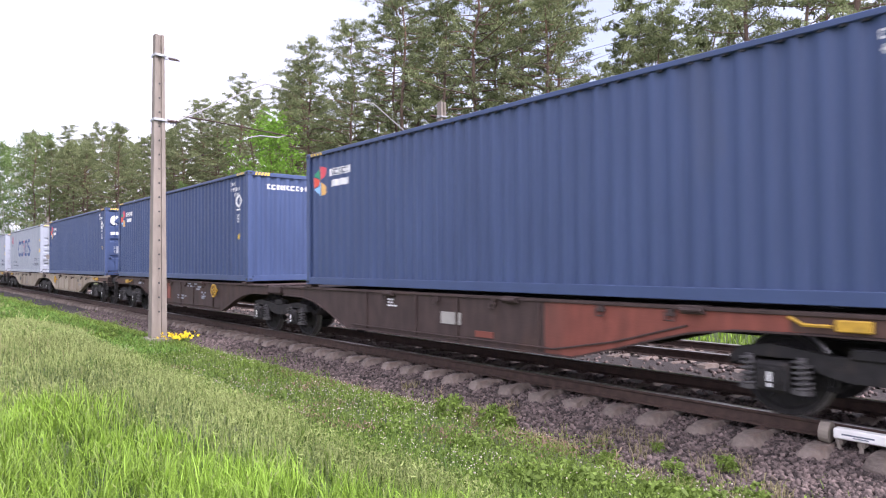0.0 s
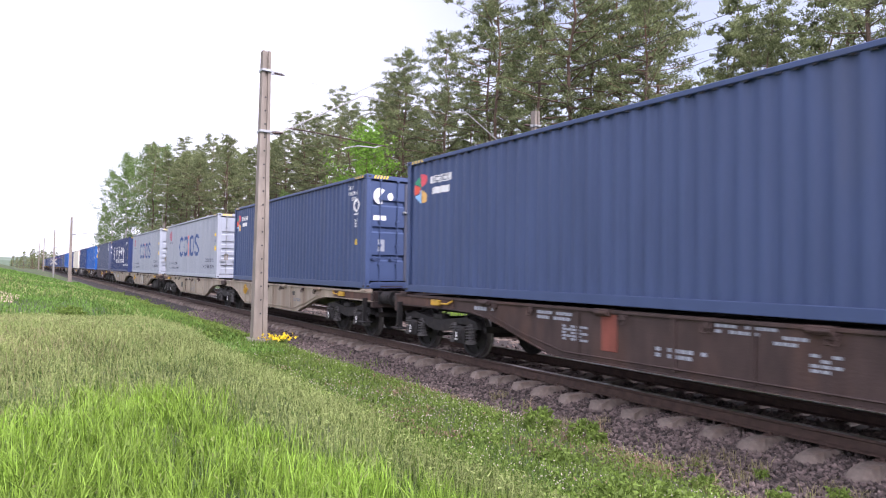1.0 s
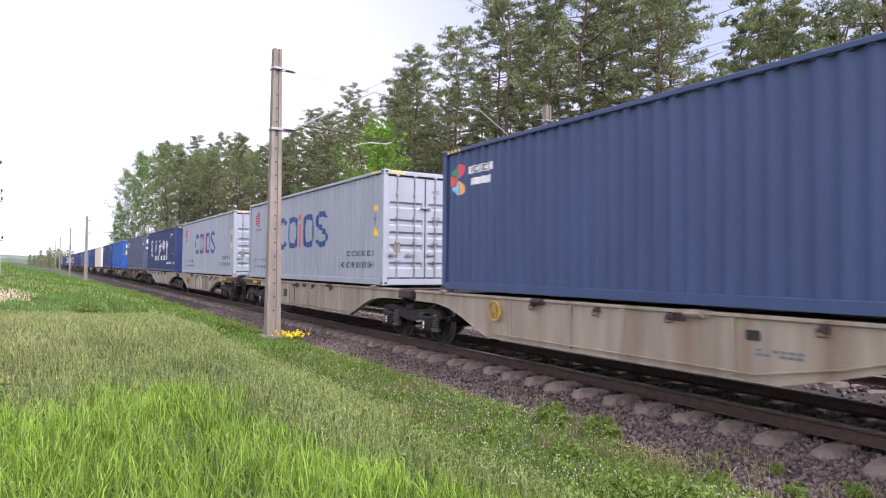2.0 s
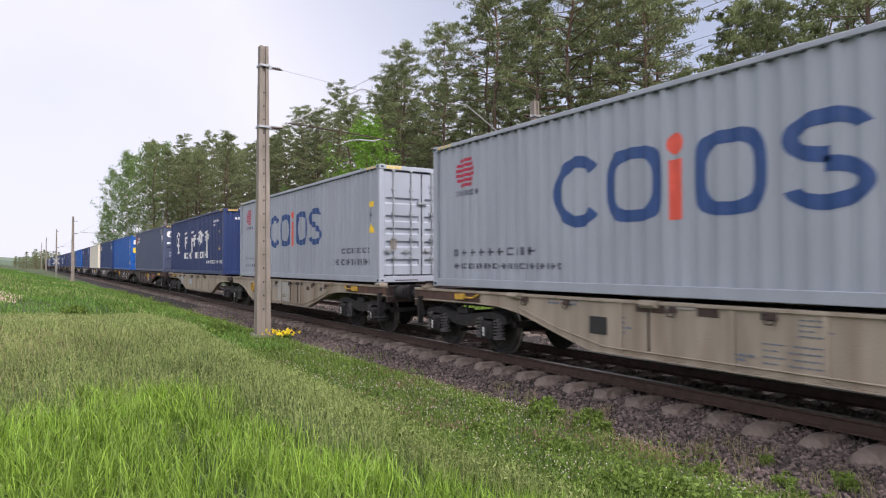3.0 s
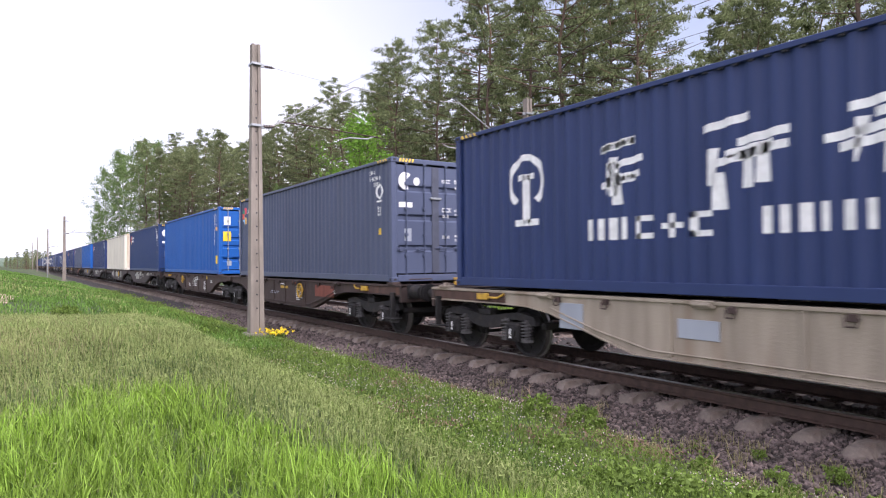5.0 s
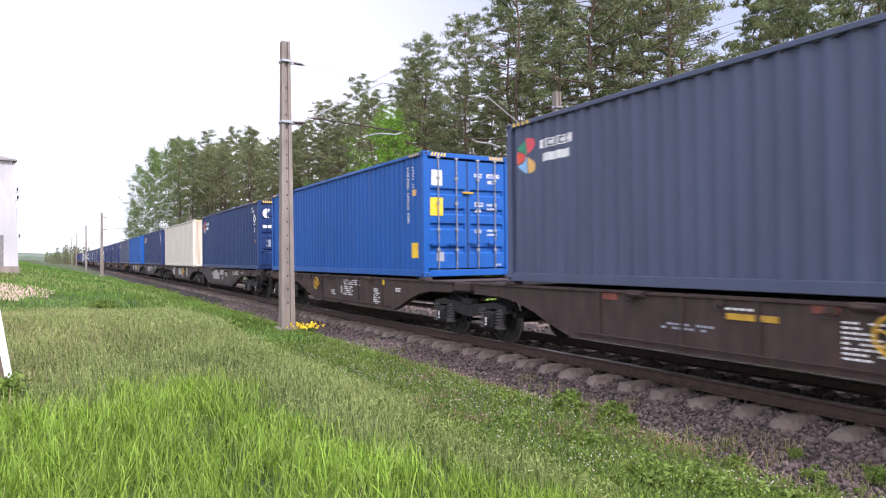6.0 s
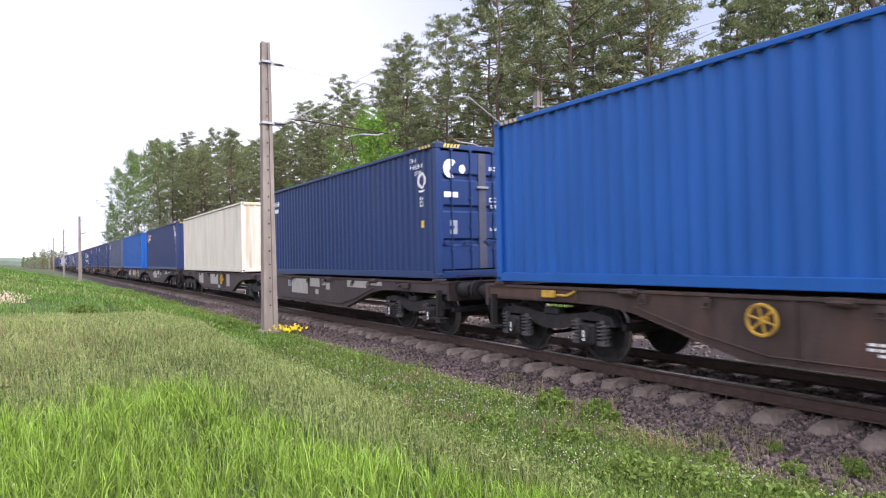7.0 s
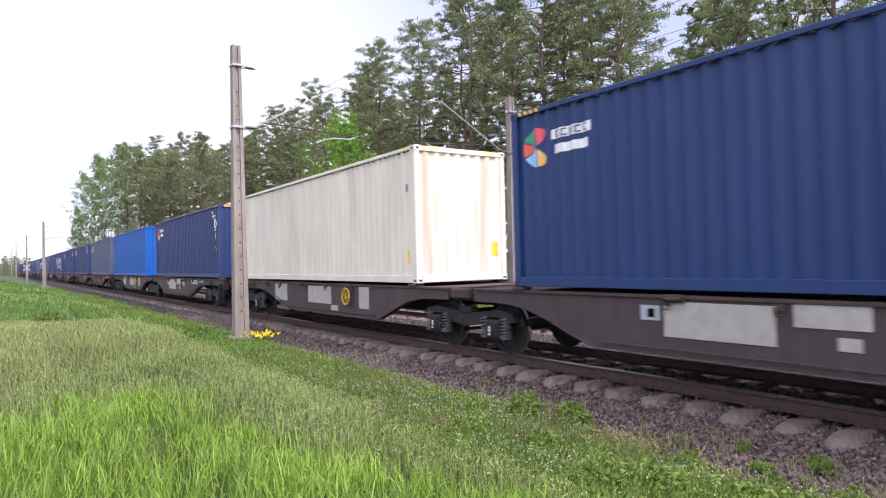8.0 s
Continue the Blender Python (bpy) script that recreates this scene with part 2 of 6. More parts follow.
LEAF = material("birch_leaf", (0.165, 0.245, 0.080), rough=0.6, vary=0.25, scale=0.6, bump=0, island=0.4, through_light=0.4, spec=0.25)
FRESH_LEAF = material("fresh_spring_leaf", (0.165, 0.31, 0.04), rough=0.6, vary=0.2, scale=0.6, bump=0, island=0.35, through_light=0.45, spec=0.25)
BUSH_LEAF = material("undergrowth_leaf", (0.085, 0.145, 0.038), rough=0.65, vary=0.35, scale=0.8,
                     second=(0.13, 0.15, 0.035), blotch=-0.1, blotch_scale=0.5, bump=0, island=0.45, through_light=0.35, spec=0.2)
FAR_WOOD = material("far_woods", (0.10, 0.135, 0.10), rough=0.95, vary=0.3, scale=0.05, bump=0)


# ------------------------------------------------------------------ mesh tools
class Shape:
    """Collects faces of several solids for one mesh."""

    def __init__(self):
        self.v, self.f, self.m = [], [], []

    def add(self, verts, faces, mat=0):
        o = len(self.v)
        self.v += [tuple(p) for p in verts]
        self.f += [tuple(i + o for i in f) for f in faces]
        self.m += [mat] * len(faces)
        return self

    def box(self, x0, x1, y0, y1, z0, z1, c=0.0, mat=0):
        if c <= 0:
            v = [(x, y, z) for x in (x0, x1) for y in (y0, y1) for z in (z0, z1)]
            return self.add(v, [(0, 1, 3, 2), (4, 6, 7, 5), (0, 4, 5, 1), (2, 3, 7, 6), (0, 2, 6, 4), (1, 5, 7, 3)], mat)
        c = min(c, 0.45 * min(abs(x1 - x0), abs(y1 - y0), abs(z1 - z0)))
        lo, hi = (x0, y0, z0), (x1, y1, z1)
        idx, v = {}, []
        for s in [(a, b, d) for a in (0, 1) for b in (0, 1) for d in (0, 1)]:
            for ax in range(3):          # the corner of the face normal to ax
                p = [(hi[k] - (0 if k == ax else c)) if s[k] else (lo[k] + (0 if k == ax else c)) for k in range(3)]
                idx[(s, ax)] = len(v)
                v.append(p)
        f = []
        for ax in range(3):
            a, b = [k for k in range(3) if k != ax]
            for side in (0, 1):
                loop = []
                for u, w in ((0, 0), (1, 0), (1, 1), (0, 1)):
                    s = [0, 0, 0]
                    s[ax], s[a], s[b] = side, u, w
                    loop.append(idx[(tuple(s), ax)])
                f.append(tuple(loop))
            for u in (0, 1):
                for w in (0, 1):
                    s0, s1 = [0, 0, 0], [0, 0, 0]
                    s0[a] = s1[a] = u
                    s0[b] = s1[b] = w
                    s1[ax] = 1
                    f.append((idx[(tuple(s0), a)], idx[(tuple(s1), a)], idx[(tuple(s1), b)], idx[(tuple(s0), b)]))
        for s in [(a, b, d) for a in (0, 1) for b in (0, 1) for d in (0, 1)]:
            f.append((idx[(s, 0)], idx[(s, 1)], idx[(s, 2)]))
        return self.add(v, f, mat)

    def tube(self, p0, p1, r0, r1=None, n=8, mat=0, caps=True):
        r1 = r0 if r1 is None else r1
        a, b = Vector(p0), Vector(p1)
        d = (b - a).normalized()
        e = d.orthogonal().normalized()
        g = d.cross(e)
        v = []
        for p, r in ((a, r0), (b, r1)):
            for i in range(n):
                w = 2 * math.pi * i / n
                v.append(p + e * (r * math.cos(w)) + g * (r * math.sin(w)))
        f = [(i, (i + 1) % n, n + (i + 1) % n, n + i) for i in range(n)]
        if caps:
            f += [tuple(range(n - 1, -1, -1)), tuple(range(n, 2 * n))]
        return self.add(v, f, mat)

    def path(self, pts, r, n=6, mat=0):
        ps = [Vector(p) for p in pts]
        v, side = [], None
        for i, p in enumerate(ps):
            d = (ps[min(i + 1, len(ps) - 1)] - ps[max(i - 1, 0)]).normalized()
            side = d.orthogonal().normalized() if side is None else (side - d * side.dot(d)).normalized()
            g = d.cross(side)
            v += [p + side * (r * math.cos(2 * math.pi * k / n)) + g * (r * math.sin(2 * math.pi * k / n)) for k in range(n)]
        f = [(i * n + k, i * n + (k + 1) % n, (i + 1) * n + (k + 1) % n, (i + 1) * n + k) for i in range(len(ps) - 1) for k in range(n)]
        f += [tuple(range(n - 1, -1, -1)), tuple(range((len(ps) - 1) * n, len(ps) * n))]
        return self.add(v, f, mat)

    def prism(self, poly, a, b, axis=0, mat=0):
        """poly in the two other axes in order, drawn out from a to b along axis."""
        k = len(poly)

        def put(p, t):
            q = list(p)
            q.insert(axis, t)
            return q
        v = [put(p, a) for p in poly] + [put(p, b) for p in poly]
        f = [(i, (i + 1) % k, k + (i + 1) % k, k + i) for i in range(k)]
        f += [tuple(range(k - 1, -1, -1)), tuple(range(k, 2 * k))]
        return self.add(v, f, mat)

    def lathe(self, profile, n=20, mat=0, closed=True):
        """profile of (x, r) turned about the x axis."""
        k = len(profile)
        v = [(x, r * math.cos(2 * math.pi * i / n), r * math.sin(2 * math.pi * i / n)) for i in range(n) for x, r in profile]
        f = []
        for i in range(n):
            j = (i + 1) % n
            for q in range(k if closed else k - 1):
                w = (q + 1) % k
                f.append((i * k + q, i * k + w, j * k + w, j * k + q))
        return self.add(v, f, mat)

    def ring(self, cx, cy, cz, rx, rz, t, n=24, start=0.0, end=360.0, depth=0.0, square=0.0, mat=0):
        """A flat ring (or part of one) in the y-z plane; square pulls it towards a rounded frame."""
        v, f = [], []
        steps = n if end - start < 359.9 else n + 1

        def pt(w, a, b):
            c, s = math.cos(w), math.sin(w)
            e = 1.0 - square
            return a * math.copysign(abs(c) ** e, c), b * math.copysign(abs(s) ** e, s)
        for i in range(steps):
            w = radians(start + (end - start) * i / (steps - 1))
            for a, b in ((rx, rz), (rx - t, rz - t)):
                y, z = pt(w, a, b)
                v.append((cx, cy + y, cz + z))
        for i in range(steps - 1):
            f.append((2 * i, 2 * i + 1, 2 * i + 3, 2 * i + 2))
        return self.add(v, f, mat)

    def mesh(self, name, mats, smooth=False, fix=True):
        me = bpy.data.meshes.new(name)
        me.from_pydata(self.v, [], self.f)
        for m in mats:
            me.materials.append(m)
        if len(mats) > 1:
            me.polygons.foreach_set("material_index", self.m)
        if fix:
            bm = bmesh.new()
            bm.from_mesh(me)
            bmesh.ops.recalc_face_normals(bm, faces=bm.faces)
            bm.to_mesh(me)
            bm.free()
        if smooth:
            me.polygons.foreach_set("use_smooth", [True] * len(me.polygons))
        return me


def part(name, shape, mats, parent=None, label="", at=None, smooth=False):
    """One mesh object, under parent if given."""
    mats = mats if isinstance(mats, (list, tuple)) else [mats]
    me = shape if isinstance(shape, bpy.types.Mesh) else shape.mesh(name, mats, smooth)
    ob = new(name, me)
    if parent:
        ob.parent = parent
    if at is not None:
        ob.matrix_basis = at
    if label:
        tagged(ob, label)
    return ob


def thing(name, label, category, group="", at=None):
    ob = tagged(new(name), label, category, group)
    if at is not None:
        ob.matrix_basis = at
    return ob


def big_mesh(name, verts, faces_flat, loop_sizes, mats, smooth=False, mat_index=None):
    """A large mesh straight from arrays."""
    me = bpy.data.meshes.new(name)
    nv, nl, nf = len(verts), len(faces_flat), len(loop_sizes)
    me.vertices.add(nv)
    me.vertices.foreach_set("co", np.asarray(verts, dtype=np.float32).ravel())
    me.loops.add(nl)
    me.loops.foreach_set("vertex_index", np.asarray(faces_flat, dtype=np.int32))
    me.polygons.add(nf)
    starts = np.concatenate(([0], np.cumsum(loop_sizes)[:-1])).astype(np.int32)
    me.polygons.foreach_set("loop_start", starts)
    for m in mats:
        me.materials.append(m)
    if mat_index is not None:
        me.polygons.foreach_set("material_index", np.asarray(mat_index, dtype=np.int32))
    me.update(calc_edges=True)
    me.validate()
    if smooth:
        me.polygons.foreach_set("use_smooth", [True] * nf)
    return me


# ------------------------------------------------------------------ ground
TRACK_X, TRACK2_X = 8.37, 12.37


def step(a, b, x):
    t = np.clip((x - a) / (b - a), 0, 1)
    return t * t * (3 - 2 * t)


def ground_z(x, y):
    """Height of the ground over the rail head's level."""
    x, y = np.asarray(x, dtype=float), np.asarray(y, dtype=float)
    z = 0.02 - 0.38 * step(2.4, 4.6, x) - 0.14 * step(5.6, 6.4, x) - 0.13 * (1 - step(3.0, 6.5, y)) * step(4.7, 5.7, x)
    z = z + 0.09 * np.sin(0.9 * x + 0.35 * y) * np.sin(0.28 * y + 0.4) * (1 - step(1.8, 3.8, x)) * step(1.5, 6, np.hypot(x, y))
    near = 1 - step(2.2, 4.3, x)
    z = z + (0.30 * np.exp(-((y - 15.5) / 5.0) ** 2) - 0.30 * np.exp(-((y - 27.0) / 6.0) ** 2)) * near
    z = z + 1.8 * step(16, 72, y) * (1 - step(-6.0, 4.0, x))          # the meadow climbs away from the line
    z = z - 0.10 * step(5.7, 6.5, x) + 0.30 * step(15.5, 19, x)
    far = step(150, 400, np.hypot(x, y))
    return z * (1 - far) + (-0.5) * far


def make_ground():
    xs = np.unique(np.concatenate((np.linspace(-3000, -60, 14), np.linspace(-60, -8, 27), np.linspace(-8, 22, 101),
                                   np.linspace(22, 60, 20), np.linspace(60, 3000, 14))))
    ys = np.unique(np.concatenate((np.linspace(-3000, -40, 12), np.linspace(-40, -2, 20), np.linspace(-2, 40, 106),
                                   np.linspace(40, 160, 61), np.linspace(160, 3500, 24))))
    gx, gy = np.meshgrid(xs, ys)
    gz = ground_z(gx, gy)
    v = np.stack((gx, gy, gz), -1).reshape(-1, 3)
    nx, ny = len(xs), len(ys)
    i, j = np.meshgrid(np.arange(nx - 1), np.arange(ny - 1))
    a = (j * nx + i).ravel()
    f = np.stack((a, a + 1, a + nx + 1, a + nx), -1)
    me = big_mesh("ground", v, f.ravel(), np.full(len(f), 4), [GROUND], smooth=True)
    tagged(new("ground", me), "green meadow soil under tall spring grass", "ground", kind="structure")


make_ground()


def make_dirt_patch():
    rng = random.Random(5)
    ring_n = 26
    s = Shape()
    v = [(-2.3, 36.0, float(ground_z(-2.3, 36.0)) + 0.10)]
    for rr, h in ((0.55, 0.08), (1.0, 0.02)):
        for i in range(ring_n):
            w = 2 * math.pi * i / ring_n
            k = rr * (1 + 0.18 * rng.uniform(-1, 1))
            x, y = -2.3 + 2.4 * k * math.cos(w), 36.0 + 4.6 * k * math.sin(w)
            v.append((x, y, float(ground_z(x, y)) + h))
    f = [(0, 1 + i, 1 + (i + 1) % ring_n) for i in range(ring_n)]
    f += [(1 + i, 1 + ring_n + i, 1 + ring_n + (i + 1) % ring_n, 1 + (i + 1) % ring_n) for i in range(ring_n)]
    s.add(v, f)
    tagged(part("dirt_patch", s, DIRT, smooth=True), "bare sandy patch in the meadow", "ground", kind="structure")


make_dirt_patch()


# ------------------------------------------------------------------ railway
def ballast_z(x):
    """Top of the stone bed across both tracks."""
    px = [5.85, 6.70, 7.14, 7.5, 9.1, 9.6, 10.4, 11.2, 11.6, 13.1, 13.5, 14.3, 15.6]
    pz = [-0.62, -0.385, -0.305, -0.25, -0.25, -0.235, -0.27, -0.205, -0.235, -0.235, -0.205, -0.26, -0.62]
    return np.interp(x, px, pz)


def make_ballast():
    xs = np.array([5.85, 6.3, 6.70, 7.14, 7.5, 9.1, 9.6, 10.4, 11.2, 11.6, 13.1, 13.5, 14.3, 15.0, 15.6])
    ys = np.concatenate((np.linspace(-30, 40, 141), np.linspace(42, 200, 60), np.linspace(220, 3000, 30)))
    gx, gy = np.meshgrid(xs, ys)
    rng = np.random.RandomState(3)
    gz = ballast_z(gx) + rng.uniform(-0.012, 0.012, gx.shape)
    v = np.stack((gx, gy, gz), -1).reshape(-1, 3)
    nx, ny = len(xs), len(ys)
    i, j = np.meshgrid(np.arange(nx - 1), np.arange(ny - 1))
    a = (j * nx + i).ravel()
    f = np.stack((a, a + 1, a + nx + 1, a + nx), -1)
    me = big_mesh("ballast_bed", v, f.ravel(), np.full(len(f), 4), [SHADED_BED])
    tagged(new("ballast_bed", me), "packed stone bed under two tracks, darkened for shade between stones", "ballast", kind="structure")


make_ballast()


def stones(name, count, x0, x1, y0, y1, size, seed, power=1.0):
    """Loose broken stones: rough little blocks, joined."""
    rng = np.random.RandomState(seed)
    x = rng.uniform(x0, x1, count)
    y = y0 + (y1 - y0) * rng.uniform(0, 1, count) ** power
    base = np.array([(-1, -1, -1), (1, -1, -1), (1, 1, -1), (-1, 1, -1), (-1, -1, 1), (1, -1, 1), (1, 1, 1), (-1, 1, 1)], float)
    quads = np.array([(0, 3, 2, 1), (4, 5, 6, 7), (0, 1, 5, 4), (1, 2, 6, 5), (2, 3, 7, 6), (3, 0, 4, 7)])
    sz = size * rng.uniform(0.55, 1.25, (count, 1, 1)) * (1 + 0.012 * np.maximum(y - 8, 0))[:, None, None]
    jit = base[None] * rng.uniform(0.35, 1.0, (count, 8, 3)) * sz * np.array([1, 1, 0.75])
    ang = rng.uniform(0, 6.28, (count, 3))
    c, s_ = np.cos(ang), np.sin(ang)
    p = jit.copy()
    for ax, (i, j) in enumerate(((1, 2), (0, 2), (0, 1))):
        a, b = p[..., i].copy(), p[..., j].copy()
        p[..., i] = a * c[:, ax:ax + 1] - b * s_[:, ax:ax + 1]
        p[..., j] = a * s_[:, ax:ax + 1] + b * c[:, ax:ax + 1]
    p += np.stack((x, y, ballast_z(x) + sz[:, 0, 0] * 0.25), -1)[:, None, :]
    f = (quads[None] + (np.arange(count) * 8)[:, None, None]).reshape(-1)
    return tagged(new(name, big_mesh(name, p.reshape(-1, 3), f, np.full(count * 6, 4), [BALLAST])),
                  "loose broken grey-brown ballast stones", "ballast stones", kind="stuff")


stones("ballast_stones", 42000, 5.75, 7.55, 1.0, 32.0, 0.029, 11, 1.6)
stones("ballast_stones", 7000, 7.65, 9.1, 0.5, 24.0, 0.036, 12, 1.2)
stones("ballast_stones", 5000, 9.2, 15.2, 1.5, 40.0, 0.042, 13, 1.2)


def rail_profile(xc):
    """A flat-bottomed rail in x, z round xc."""
    h = [(-0.070, -0.172), (-0.070, -0.160), (-0.014, -0.142), (-0.009, -0.055), (-0.034, -0.040), (-0.036, -0.010), (-0.028, 0.0)]
    return [(xc + a, b) for a, b in h] + [(xc - a, b) for a, b in reversed(h)]


def make_track(xc, label, y_near, count):
    th = thing("railway_track", label, "railway track", "railway tracks", pose(xc, 0, 0))
    for side in (-1, 1):
        s = Shape()
        prof = rail_profile(side * 0.7525)
        s.prism(prof, -60, 3000, axis=1)
        for i in range(len(s.f)):
            a = s.f[i]
            if len(a) == 4 and all(s.v[k][2] > -0.012 for k in a):
                s.m[i] = 1
        part("rail", s, [RAIL_RUST, RAIL_HEAD], th, "rusty steel rail with a polished running surface")
    s = Shape()
    # tapered, worn concrete sleeper with slightly dished middle
    outline = [(-1.34, -0.48), (-1.33, -0.27), (-1.27, -0.175), (-1.12, -0.150), (-0.50, -0.172), (-0.40, -0.20),
               (0.40, -0.20), (0.50, -0.172), (1.12, -0.150), (1.27, -0.175), (1.33, -0.27), (1.34, -0.48)]
    k = len(outline)
    v = []
    for yy, lift in ((-0.160, -0.100), (-0.100, 0.0), (0.100, 0.0), (0.160, -0.100)):
        v += [(x, yy, z + (lift if z > -0.3 else 0)) for x, z in outline]
    f = [(r * k + i, r * k + i + 1, (r + 1) * k + i + 1, (r + 1) * k + i) for r in range(3) for i in range(k - 1)]
    f += [tuple(range(k)), tuple(range(3 * k, 4 * k))]
    meshes = []
    for worn in range(4):
        meshes.append(worn_sleeper(v, f, worn))
    rng = random.Random(int(xc * 10))
    for i in range(count):
        part("sleeper", meshes[rng.randrange(4)], None, th, at=pose(rng.uniform(-0.05, 0.05), y_near + 0.61 * i, rng.uniform(-0.03, 0.004),
                                                                    0, rng.uniform(-0.6, 0.6), rng.uniform(-1.5, 1.5)))
    return th


def worn_sleeper(v, f, seed):
    """One sleeper body with chipped, uneven edges, and its rail fastenings."""
    rng = random.Random(90 + seed)
    s = Shape()
    s.add([(x + rng.uniform(-0.03, 0.03) * (abs(x) > 1.0), y + rng.uniform(-0.028, 0.028), z + rng.uniform(-0.028, 0.006)) for x, y, z in v], f)
    for side in (-1, 1):                                          # fastening plates and clips
        s.box(side * 0.7525 - 0.15, side * 0.7525 + 0.15, -0.07, 0.07, -0.18, -0.158, 0.006, mat=1)
        for d in (-0.105, 0.105):
            s.tube((side * 0.7525 + d, 0, -0.16), (side * 0.7525 + d, 0, -0.125), 0.02, n=6, mat=1)
    return s.mesh("sleeper", [SLEEPER, RAIL_RUST])


# ------------------------------------------------------------------ line-side masts and wires
MASTS = ((5.55, 18.0, 7.84), (4.75, 93.0, 7.7), (5.4, 168.0, 9.6), (5.0, 243.0, 10.4), (4.9, 318.0, 11.0))
MASTS2 = ((15.5, 17.9, 7.60), (15.6, 93.5, 7.7), (15.7, 168.0, 8.4))


def make_mast(x, y, top, mirror, label, arms):
    sx = -1 if mirror else 1
    base = float(ground_z(x, y)) - 0.1 if not mirror else -0.4
    th = thing("overhead_line_mast", label, "catenary mast", "overhead line masts", pose(x, y, 0))
    s = Shape()
    # tapered H-shaped concrete shaft with a recess on its broad sides
    n = 14
    v, f = [], []
    for i in range(n + 1):
        q = i / n
        z = base + (top - base) * q
        a, b, d = 0.200 - 0.085 * q, 0.15 - 0.04 * q, 0.045
        loop = [(-a, -b), (-a * 0.35, -b), (-a * 0.30, -b + d), (a * 0.30, -b + d), (a * 0.35, -b), (a, -b),
                (a, b), (a * 0.35, b), (a * 0.30, b - d), (-a * 0.30, b - d), (-a * 0.35, b), (-a, b)]
        v += [(p, r, z) for p, r in loop]
    for i in range(n):
        for j in range(12):
            k = (j + 1) % 12
            f.append((i * 12 + j, i * 12 + k, (i + 1) * 12 + k, (i + 1) * 12 + j))
    f.append(tuple(range(n * 12, n * 12 + 12)))
    s.add(v, f)
    part("shaft", s, CONCRETE, th, "tapered pale concrete shaft with climbing holes")
    if arms > 1:
        for i in range(17):                                     # climbing holes, dark plugs in the recess
            z = base + 0.9 + i * 0.38
            s = Shape()
            s.tube((0, -0.07, z), (0, -0.1125 + 0.0016 * i, z), 0.024, n=8)
            part("climbing_hole", s, MARK_BLACK, th)
    s = Shape()
    s.prism([(-0.42, base - 0.1), (-0.34, base + 0.14), (-0.22, base + 0.22), (0.24, base + 0.20), (0.36, base + 0.12), (0.42, base - 0.1)],
            -0.36, 0.36, axis=1)
    part("footing", s, CONCRETE, th, "rough concrete footing")
    if not arms:
        return th
    for z in (top - 0.56, 5.55):
        s = Shape()
        q = 0.205 - 0.085 * z / top
        s.box(-q - 0.02, q + 0.02, -0.165, 0.165, z - 0.035, z + 0.035, 0.008)
        s.box(sx * q, sx * (q + 0.12), -0.03, 0.03, z - 0.05, z + 0.05, 0.008)
        part("clamp", s, ZINC, th, "steel band clamp")
    # feeder bracket with insulators
    s = Shape()
    z = top - 0.56
    s.tube((sx * 0.12, 0, z), (sx * 0.55, 0, z - 0.02), 0.022)
    for i in range(4):
        s.tube((sx * (0.28 + 0.06 * i), 0, z - 0.01), (sx * (0.31 + 0.06 * i), 0, z - 0.01), 0.055, 0.03)
    part("feeder_bracket", s, INSULATOR, th, "dark insulator bracket")
    # cantilever: inclined top tube, lower tube, stay, steady arm
    s = Shape()
    s.tube((sx * 0.15, 0, 5.55), (sx * 0.55, 0, 5.60), 0.035)
    for i in range(4):
        s.tube((sx * (0.24 + 0.07 * i), 0, 5.56), (sx * (0.28 + 0.07 * i), 0, 5.565), 0.075, 0.04)
    part("insulator", s, INSULATOR, th, "brown ribbed insulator")
    s = Shape()
    s.path([(sx * 0.50, 0, 5.62), (sx * 1.35, 0, 6.10), (sx * 3.05, 0, 7.08), (sx * 3.80, 0, 7.02)], 0.019, n=8)
    s.tube((sx * 1.12, 0, 5.98), (sx * 1.25, 0, 5.74), 0.02)
    part("cantilever_tube", s, TUBE_GREY, th, "inclined dull grey tube")
    s = Shape()
    s.path([(sx * 0.72, 0, 5.75), (sx * 1.3, 0, 5.74), (sx * 3.90, 0, 5.60)], 0.020, n=8)
    part("registration_tube", s, RAIL_RUST, th, "thin rusty tube")
    s = Shape()
    s.path([(sx * 3.75, 0, 5.62), (sx * 3.5, 0, 5.52), (sx * 2.9, 0, 5.50), (sx * 2.55, 0, 5.40)], 0.018, n=6)
    part("steady_arm", s, TUBE_GREY, th, "bent steady arm")
    return th


MAST_LABEL = "weathered pale concrete mast with a cantilever arm beside the track"
for _i, (_x, _y, _t) in enumerate(MASTS):
    make_mast(_x, _y, _t, False, MAST_LABEL, 2 if _i == 0 else 1)
for _x, _y, _t in MASTS2:
    make_mast(_x, _y, _t, True, "concrete mast with a cantilever arm beyond the far track", 1)


def make_wire(name, label, pts, r):
    s = Shape()
    s.path(pts, r, n=5)
    tagged(part(name, s, WIRE), label, "wire", "overhead wires")


def sagging(x, z, sag):
    ys = [-57.0] + [m[1] for m in MASTS]
    pts = []
    for a, b in zip(ys[:-1], ys[1:]):
        for i in range(8):
            q = i / 8
            pts.append((x, a + (b - a) * q, z - sag * 4 * q * (1 - q)))
    return pts + [(x, ys[-1], z)]


for _x in (TRACK_X - 0.2, TRACK2_X + 0.2):
    make_wire("contact_wire", "thin overhead contact wire above the track", sagging(_x, 5.40, 0.05), 0.005)
    make_wire("catenary_wire", "thin sagging carrier wire above the track", sagging(_x, 7.02, 0.75), 0.005)
